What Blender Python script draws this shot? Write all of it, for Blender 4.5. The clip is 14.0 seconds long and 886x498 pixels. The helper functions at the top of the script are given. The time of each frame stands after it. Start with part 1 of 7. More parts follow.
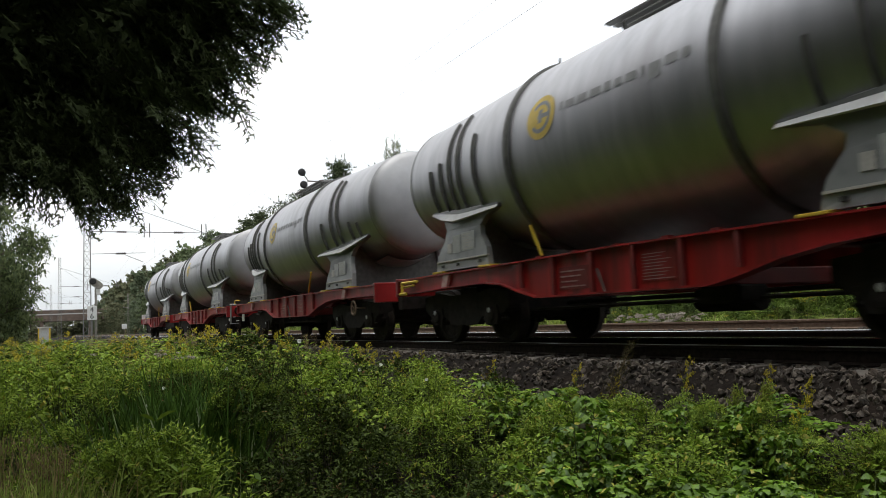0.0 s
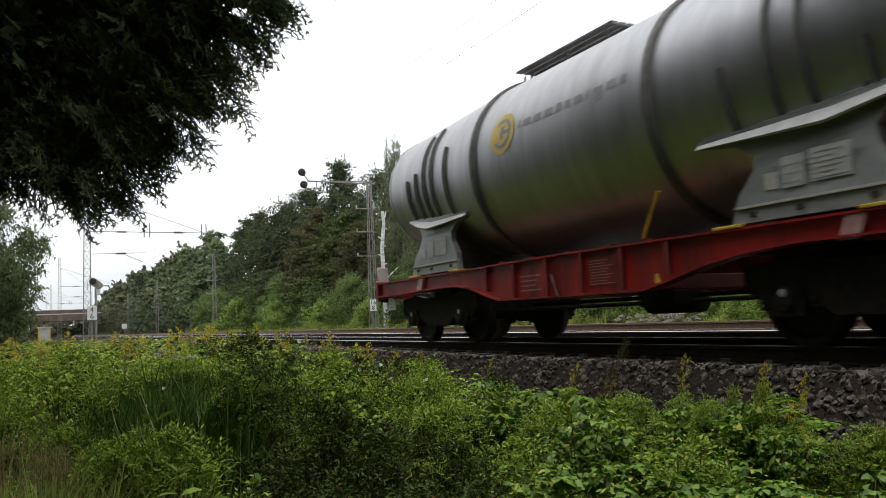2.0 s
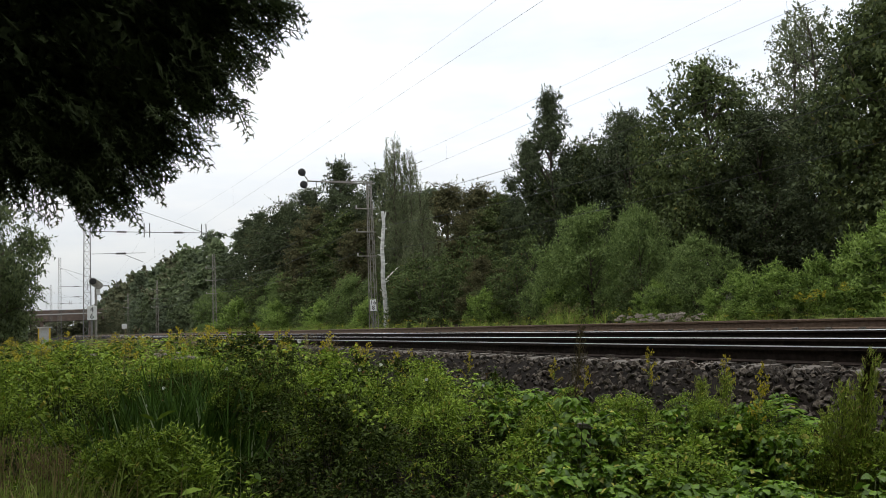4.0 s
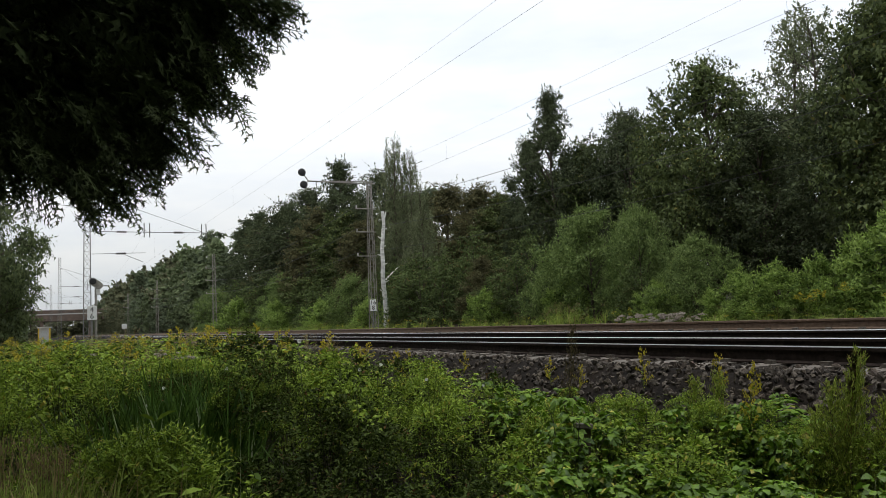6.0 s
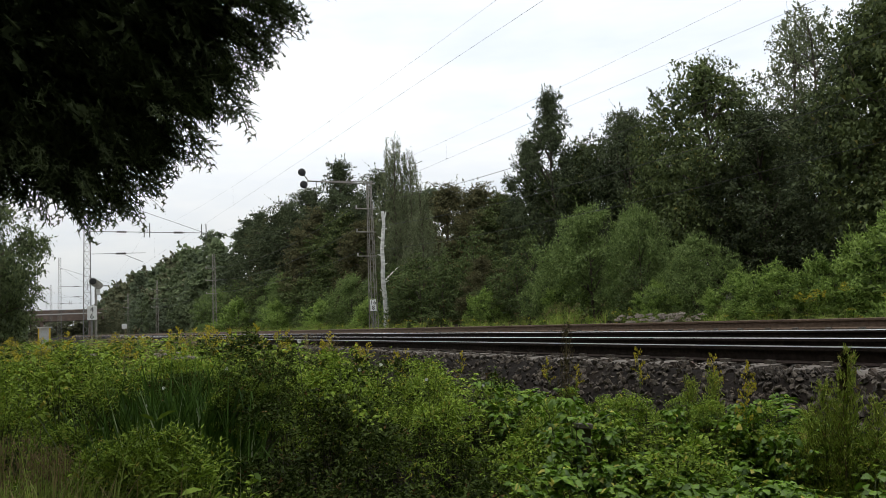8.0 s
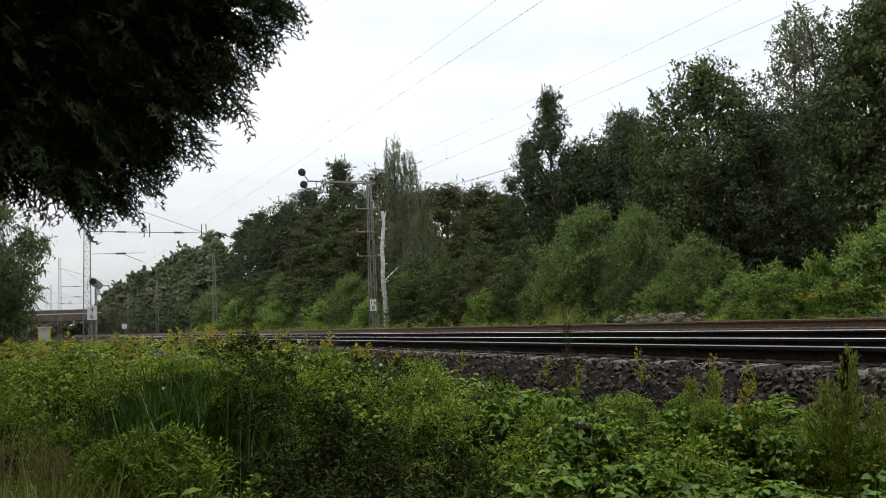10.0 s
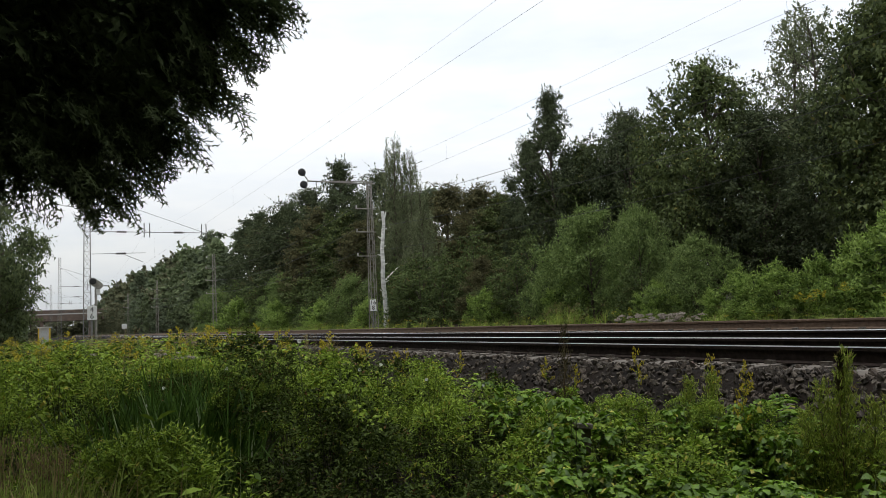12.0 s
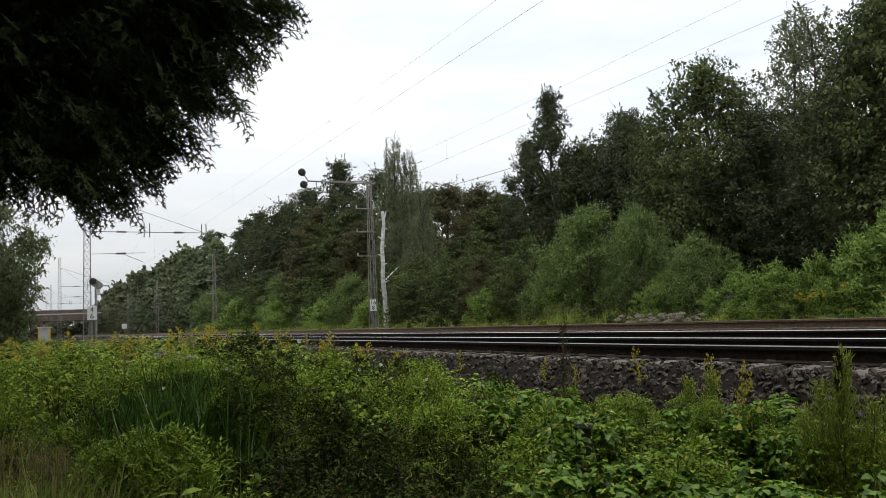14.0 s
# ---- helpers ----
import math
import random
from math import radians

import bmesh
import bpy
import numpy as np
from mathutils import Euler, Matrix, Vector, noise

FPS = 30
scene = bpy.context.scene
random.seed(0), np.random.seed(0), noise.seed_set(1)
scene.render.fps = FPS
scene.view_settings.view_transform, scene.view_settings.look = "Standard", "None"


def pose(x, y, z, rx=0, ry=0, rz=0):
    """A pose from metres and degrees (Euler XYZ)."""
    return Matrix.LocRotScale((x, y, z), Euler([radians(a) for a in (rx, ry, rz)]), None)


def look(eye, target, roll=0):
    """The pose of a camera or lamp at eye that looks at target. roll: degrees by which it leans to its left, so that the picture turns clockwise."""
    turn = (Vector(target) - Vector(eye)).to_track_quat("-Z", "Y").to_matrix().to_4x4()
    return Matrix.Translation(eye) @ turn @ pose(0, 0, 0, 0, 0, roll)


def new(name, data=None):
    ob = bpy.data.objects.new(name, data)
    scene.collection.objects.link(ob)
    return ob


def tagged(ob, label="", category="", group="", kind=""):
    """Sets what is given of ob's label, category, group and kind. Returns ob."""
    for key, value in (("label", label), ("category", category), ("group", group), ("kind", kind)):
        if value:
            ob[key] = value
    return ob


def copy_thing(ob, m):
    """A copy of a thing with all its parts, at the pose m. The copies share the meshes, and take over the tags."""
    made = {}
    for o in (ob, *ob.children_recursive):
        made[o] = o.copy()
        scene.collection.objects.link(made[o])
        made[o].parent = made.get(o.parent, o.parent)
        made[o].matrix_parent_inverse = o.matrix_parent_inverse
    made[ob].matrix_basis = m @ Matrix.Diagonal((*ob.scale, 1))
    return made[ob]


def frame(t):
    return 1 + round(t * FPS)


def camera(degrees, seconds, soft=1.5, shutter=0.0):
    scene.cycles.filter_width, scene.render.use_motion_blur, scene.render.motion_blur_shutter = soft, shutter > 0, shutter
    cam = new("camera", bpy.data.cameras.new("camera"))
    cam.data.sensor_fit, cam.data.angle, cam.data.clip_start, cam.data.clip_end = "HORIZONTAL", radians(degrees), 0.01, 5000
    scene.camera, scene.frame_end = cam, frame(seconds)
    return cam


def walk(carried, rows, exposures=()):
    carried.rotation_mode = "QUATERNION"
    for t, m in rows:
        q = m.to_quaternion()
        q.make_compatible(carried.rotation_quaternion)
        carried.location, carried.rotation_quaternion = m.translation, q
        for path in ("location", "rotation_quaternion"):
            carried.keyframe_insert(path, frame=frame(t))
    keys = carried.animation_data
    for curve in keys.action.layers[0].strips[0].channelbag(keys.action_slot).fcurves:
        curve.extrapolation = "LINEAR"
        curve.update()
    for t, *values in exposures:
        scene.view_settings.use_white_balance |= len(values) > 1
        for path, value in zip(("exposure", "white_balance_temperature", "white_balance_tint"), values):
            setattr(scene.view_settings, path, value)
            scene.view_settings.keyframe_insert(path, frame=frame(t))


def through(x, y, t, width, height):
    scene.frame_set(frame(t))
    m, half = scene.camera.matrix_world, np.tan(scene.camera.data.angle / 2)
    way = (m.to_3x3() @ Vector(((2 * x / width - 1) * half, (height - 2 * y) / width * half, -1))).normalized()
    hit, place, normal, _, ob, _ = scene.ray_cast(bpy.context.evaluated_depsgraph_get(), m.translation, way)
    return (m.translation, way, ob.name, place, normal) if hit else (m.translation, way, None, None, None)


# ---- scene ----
# World: x across the line, y along it towards the bridge, z up from the rail heads of the main track.
cam = camera(60.66, 14.0, soft=0.8, shutter=0.10)
EYE = Vector((0.0, 0.0, 0.434))
LOOK_AT = Vector((4.7406, 8.7586, 1.3362))
CAMERA_POSE = look(EYE, LOOK_AT, roll=-2.6)
walk(cam, [(0.0, CAMERA_POSE), (14.0, CAMERA_POSE)], exposures=[(0.0, 0.34), (1.0, 0.36), (2.0, 0.40), (2.5, 0.34), (3.1, 0.10), (5.4, 0.0), (14.0, 0.0)])

# ---- sky and light: a bright overcast day ----
world = bpy.data.worlds.new("overcast_sky")
scene.world = world
world.use_nodes = True
wt = world.node_tree
wt.nodes.clear()


def wnode(kind, **values):
    n = wt.nodes.new(kind)
    for k, v in values.items():
        n.inputs[k].default_value = v
    return n


sky = wt.nodes.new("ShaderNodeTexSky")
sky.sky_type = "NISHITA"
sky.sun_disc = False
sky.sun_elevation = radians(85)
sky.sun_rotation = radians(251)
coord = wt.nodes.new("ShaderNodeTexCoord")
stretch = wt.nodes.new("ShaderNodeMapping")
stretch.inputs["Scale"].default_value = (1.2, 1.2, 5.0)
clouds = wnode("ShaderNodeTexNoise", Scale=1.6, Detail=6.0, Roughness=0.55)
ramp = wt.nodes.new("ShaderNodeValToRGB")
ramp.color_ramp.elements[0].position = 0.32
ramp.color_ramp.elements[0].color = (0.76, 0.815, 0.88, 1)
ramp.color_ramp.elements[1].position = 0.62
ramp.color_ramp.elements[1].color = (1.0, 0.995, 0.97, 1)
sep = wt.nodes.new("ShaderNodeSeparateXYZ")
lift = wt.nodes.new("ShaderNodeMapRange")
lift.inputs["From Min"].default_value = 0.0
lift.inputs["From Max"].default_value = 0.26
lift.inputs["To Min"].default_value = 0.70
lift.inputs["To Max"].default_value = 1.27
cover = wt.nodes.new("ShaderNodeMix")
cover.data_type = "RGBA"
cover.inputs["Factor"].default_value = 0.9
skygain = wt.nodes.new("ShaderNodeMix")
skygain.data_type = "RGBA"
skygain.blend_type = "MULTIPLY"
skygain.inputs["Factor"].default_value = 1.0
skygain.inputs["B"].default_value = (0.12, 0.12, 0.12, 1)
cloudgain = wt.nodes.new("ShaderNodeVectorMath")
cloudgain.operation = "SCALE"
bg = wt.nodes.new("ShaderNodeBackground")
bg.inputs["Strength"].default_value = 1.0
out = wt.nodes.new("ShaderNodeOutputWorld")
L = wt.links.new
L(coord.outputs["Generated"], stretch.inputs["Vector"])
L(stretch.outputs["Vector"], clouds.inputs["Vector"])
L(clouds.outputs["Fac"], ramp.inputs["Fac"])
L(coord.outputs["Generated"], sep.inputs["Vector"])
L(sep.outputs["Z"], lift.inputs["Value"])
L(ramp.outputs["Color"], cloudgain.inputs[0])
L(lift.outputs["Result"], cloudgain.inputs["Scale"])
L(sky.outputs["Color"], skygain.inputs["A"])
L(skygain.outputs["Result"], cover.inputs["A"])
L(cloudgain.outputs["Vector"], cover.inputs["B"])
L(cover.outputs["Result"], bg.inputs["Color"])
L(bg.outputs["Background"], out.inputs["Surface"])

sun_data = bpy.data.lights.new("sun", "SUN")
sun_data.energy = 1.0
sun_data.angle = radians(40)
sun_data.color = (1.0, 0.97, 0.92)
sun = new("sun", sun_data)
sun.matrix_world = look((-1.2, -0.4, 14), (0, 0, 0))


# ---- materials ----
def material(name, dark, light, scale=8.0, rough=0.7, metal=0.0, bump=0.15, fine=60.0, stain=None, stain_scale=1.2, stain_amount=0.5, island=0.0, streak=(1, 1, 1), shine=0.5):
    """Two tones mixed by a fine and a coarse noise, an optional stain colour in patches, and a fine bump."""
    m = bpy.data.materials.new(name)
    m.use_nodes = True
    nt = m.node_tree
    b = nt.nodes["Principled BSDF"]
    co = nt.nodes.new("ShaderNodeTexCoord")
    mp = nt.nodes.new("ShaderNodeMapping")
    mp.inputs["Scale"].default_value = streak
    nt.links.new(co.outputs["Object"], mp.inputs["Vector"])
    n1 = nt.nodes.new("ShaderNodeTexNoise")
    n1.inputs["Scale"].default_value = scale
    n1.inputs["Detail"].default_value = 6
    nt.links.new(mp.outputs["Vector"], n1.inputs["Vector"])
    mix = nt.nodes.new("ShaderNodeMix")
    mix.data_type = "RGBA"
    mix.inputs["A"].default_value = (*dark, 1)
    mix.inputs["B"].default_value = (*light, 1)
    sharp = nt.nodes.new("ShaderNodeMapRange")
    sharp.inputs["From Min"].default_value = 0.3
    sharp.inputs["From Max"].default_value = 0.7
    nt.links.new(n1.outputs["Fac"], sharp.inputs["Value"])
    nt.links.new(sharp.outputs["Result"], mix.inputs["Factor"])
    colour = mix.outputs["Result"]
    if stain:
        n2 = nt.nodes.new("ShaderNodeTexNoise")
        n2.inputs["Scale"].default_value = stain_scale
        n2.inputs["Detail"].default_value = 5
        n2.inputs["Roughness"].default_value = 0.65
        nt.links.new(mp.outputs["Vector"], n2.inputs["Vector"])
        r2 = nt.nodes.new("ShaderNodeMapRange")
        r2.inputs["From Min"].default_value = 0.45
        r2.inputs["From Max"].default_value = 0.72
        r2.inputs["To Max"].default_value = stain_amount
        nt.links.new(n2.outputs["Fac"], r2.inputs["Value"])
        m2 = nt.nodes.new("ShaderNodeMix")
        m2.data_type = "RGBA"
        m2.inputs["B"].default_value = (*stain, 1)
        nt.links.new(colour, m2.inputs["A"])
        nt.links.new(r2.outputs["Result"], m2.inputs["Factor"])
        colour = m2.outputs["Result"]
    if island:
        g = nt.nodes.new("ShaderNodeNewGeometry")
        r3 = nt.nodes.new("ShaderNodeMapRange")
        r3.inputs["To Min"].default_value = 1 - island
        r3.inputs["To Max"].default_value = 1 + island
        nt.links.new(g.outputs["Random Per Island"], r3.inputs["Value"])
        sc = nt.nodes.new("ShaderNodeVectorMath")
        sc.operation = "SCALE"
        nt.links.new(colour, sc.inputs[0])
        nt.links.new(r3.outputs["Result"], sc.inputs["Scale"])
        colour = sc.outputs["Vector"]
    nt.links.new(colour, b.inputs["Base Color"])
    b.inputs["Roughness"].default_value = rough
    b.inputs["Metallic"].default_value = metal
    b.inputs["Specular IOR Level"].default_value = shine
    if bump:
        n3 = nt.nodes.new("ShaderNodeTexNoise")
        n3.inputs["Scale"].default_value = fine
        n3.inputs["Detail"].default_value = 4
        nt.links.new(co.outputs["Object"], n3.inputs["Vector"])
        bp = nt.nodes.new("ShaderNodeBump")
        bp.inputs["Strength"].default_value = bump
        bp.inputs["Distance"].default_value = 0.02
        nt.links.new(n3.outputs["Fac"], bp.inputs["Height"])
        nt.links.new(bp.outputs["Normal"], b.inputs["Normal"])
    return m


def leaf_material(name, dark, light, gloss=0.12, through=0.3, odd=None, odd_share=0.06):
    """Leaves: every leaf a tone between dark and light, some of an odd colour, with light coming through."""
    m = bpy.data.materials.new(name)
    m.use_nodes = True
    nt = m.node_tree
    nt.nodes.clear()
    g = nt.nodes.new("ShaderNodeNewGeometry")
    co = nt.nodes.new("ShaderNodeTexCoord")
    big = nt.nodes.new("ShaderNodeTexNoise")
    big.inputs["Scale"].default_value = 0.9
    big.inputs["Detail"].default_value = 3
    nt.links.new(co.outputs["Object"], big.inputs["Vector"])
    add = nt.nodes.new("ShaderNodeMath")
    add.operation = "ADD"
    nt.links.new(g.outputs["Random Per Island"], add.inputs[0])
    nt.links.new(big.outputs["Fac"], add.inputs[1])
    half = nt.nodes.new("ShaderNodeMapRange")
    half.inputs["From Min"].default_value = 0.42
    half.inputs["From Max"].default_value = 1.22
    nt.links.new(add.outputs["Value"], half.inputs["Value"])
    mix = nt.nodes.new("ShaderNodeMix")
    mix.data_type = "RGBA"
    mix.inputs["A"].default_value = (*dark, 1)
    mix.inputs["B"].default_value = (*light, 1)
    nt.links.new(half.outputs["Result"], mix.inputs["Factor"])
    colour = mix.outputs["Result"]
    if odd:
        gt = nt.nodes.new("ShaderNodeMath")
        gt.operation = "LESS_THAN"
        gt.inputs[1].default_value = odd_share
        nt.links.new(g.outputs["Random Per Island"], gt.inputs[0])
        m2 = nt.nodes.new("ShaderNodeMix")
        m2.data_type = "RGBA"
        m2.inputs["B"].default_value = (*odd, 1)
        nt.links.new(colour, m2.inputs["A"])
        nt.links.new(gt.outputs["Value"], m2.inputs["Factor"])
        colour = m2.outputs["Result"]
    d = nt.nodes.new("ShaderNodeBsdfDiffuse")
    t = nt.nodes.new("ShaderNodeBsdfTranslucent")
    s = nt.nodes.new("ShaderNodeBsdfGlossy")
    s.inputs["Roughness"].default_value = 0.45
    s.inputs["Color"].default_value = (0.9, 0.95, 0.9, 1)
    nt.links.new(colour, d.inputs["Color"])
    nt.links.new(colour, t.inputs["Color"])
    a = nt.nodes.new("ShaderNodeMixShader")
    a.inputs["Fac"].default_value = through
    nt.links.new(d.outputs["BSDF"], a.inputs[1])
    nt.links.new(t.outputs["BSDF"], a.inputs[2])
    b = nt.nodes.new("ShaderNodeMixShader")
    b.inputs["Fac"].default_value = gloss * 0.12
    nt.links.new(a.outputs["Shader"], b.inputs[1])
    nt.links.new(s.outputs["BSDF"], b.inputs[2])
    o = nt.nodes.new("ShaderNodeOutputMaterial")
    nt.links.new(b.outputs["Shader"], o.inputs["Surface"])
    return m


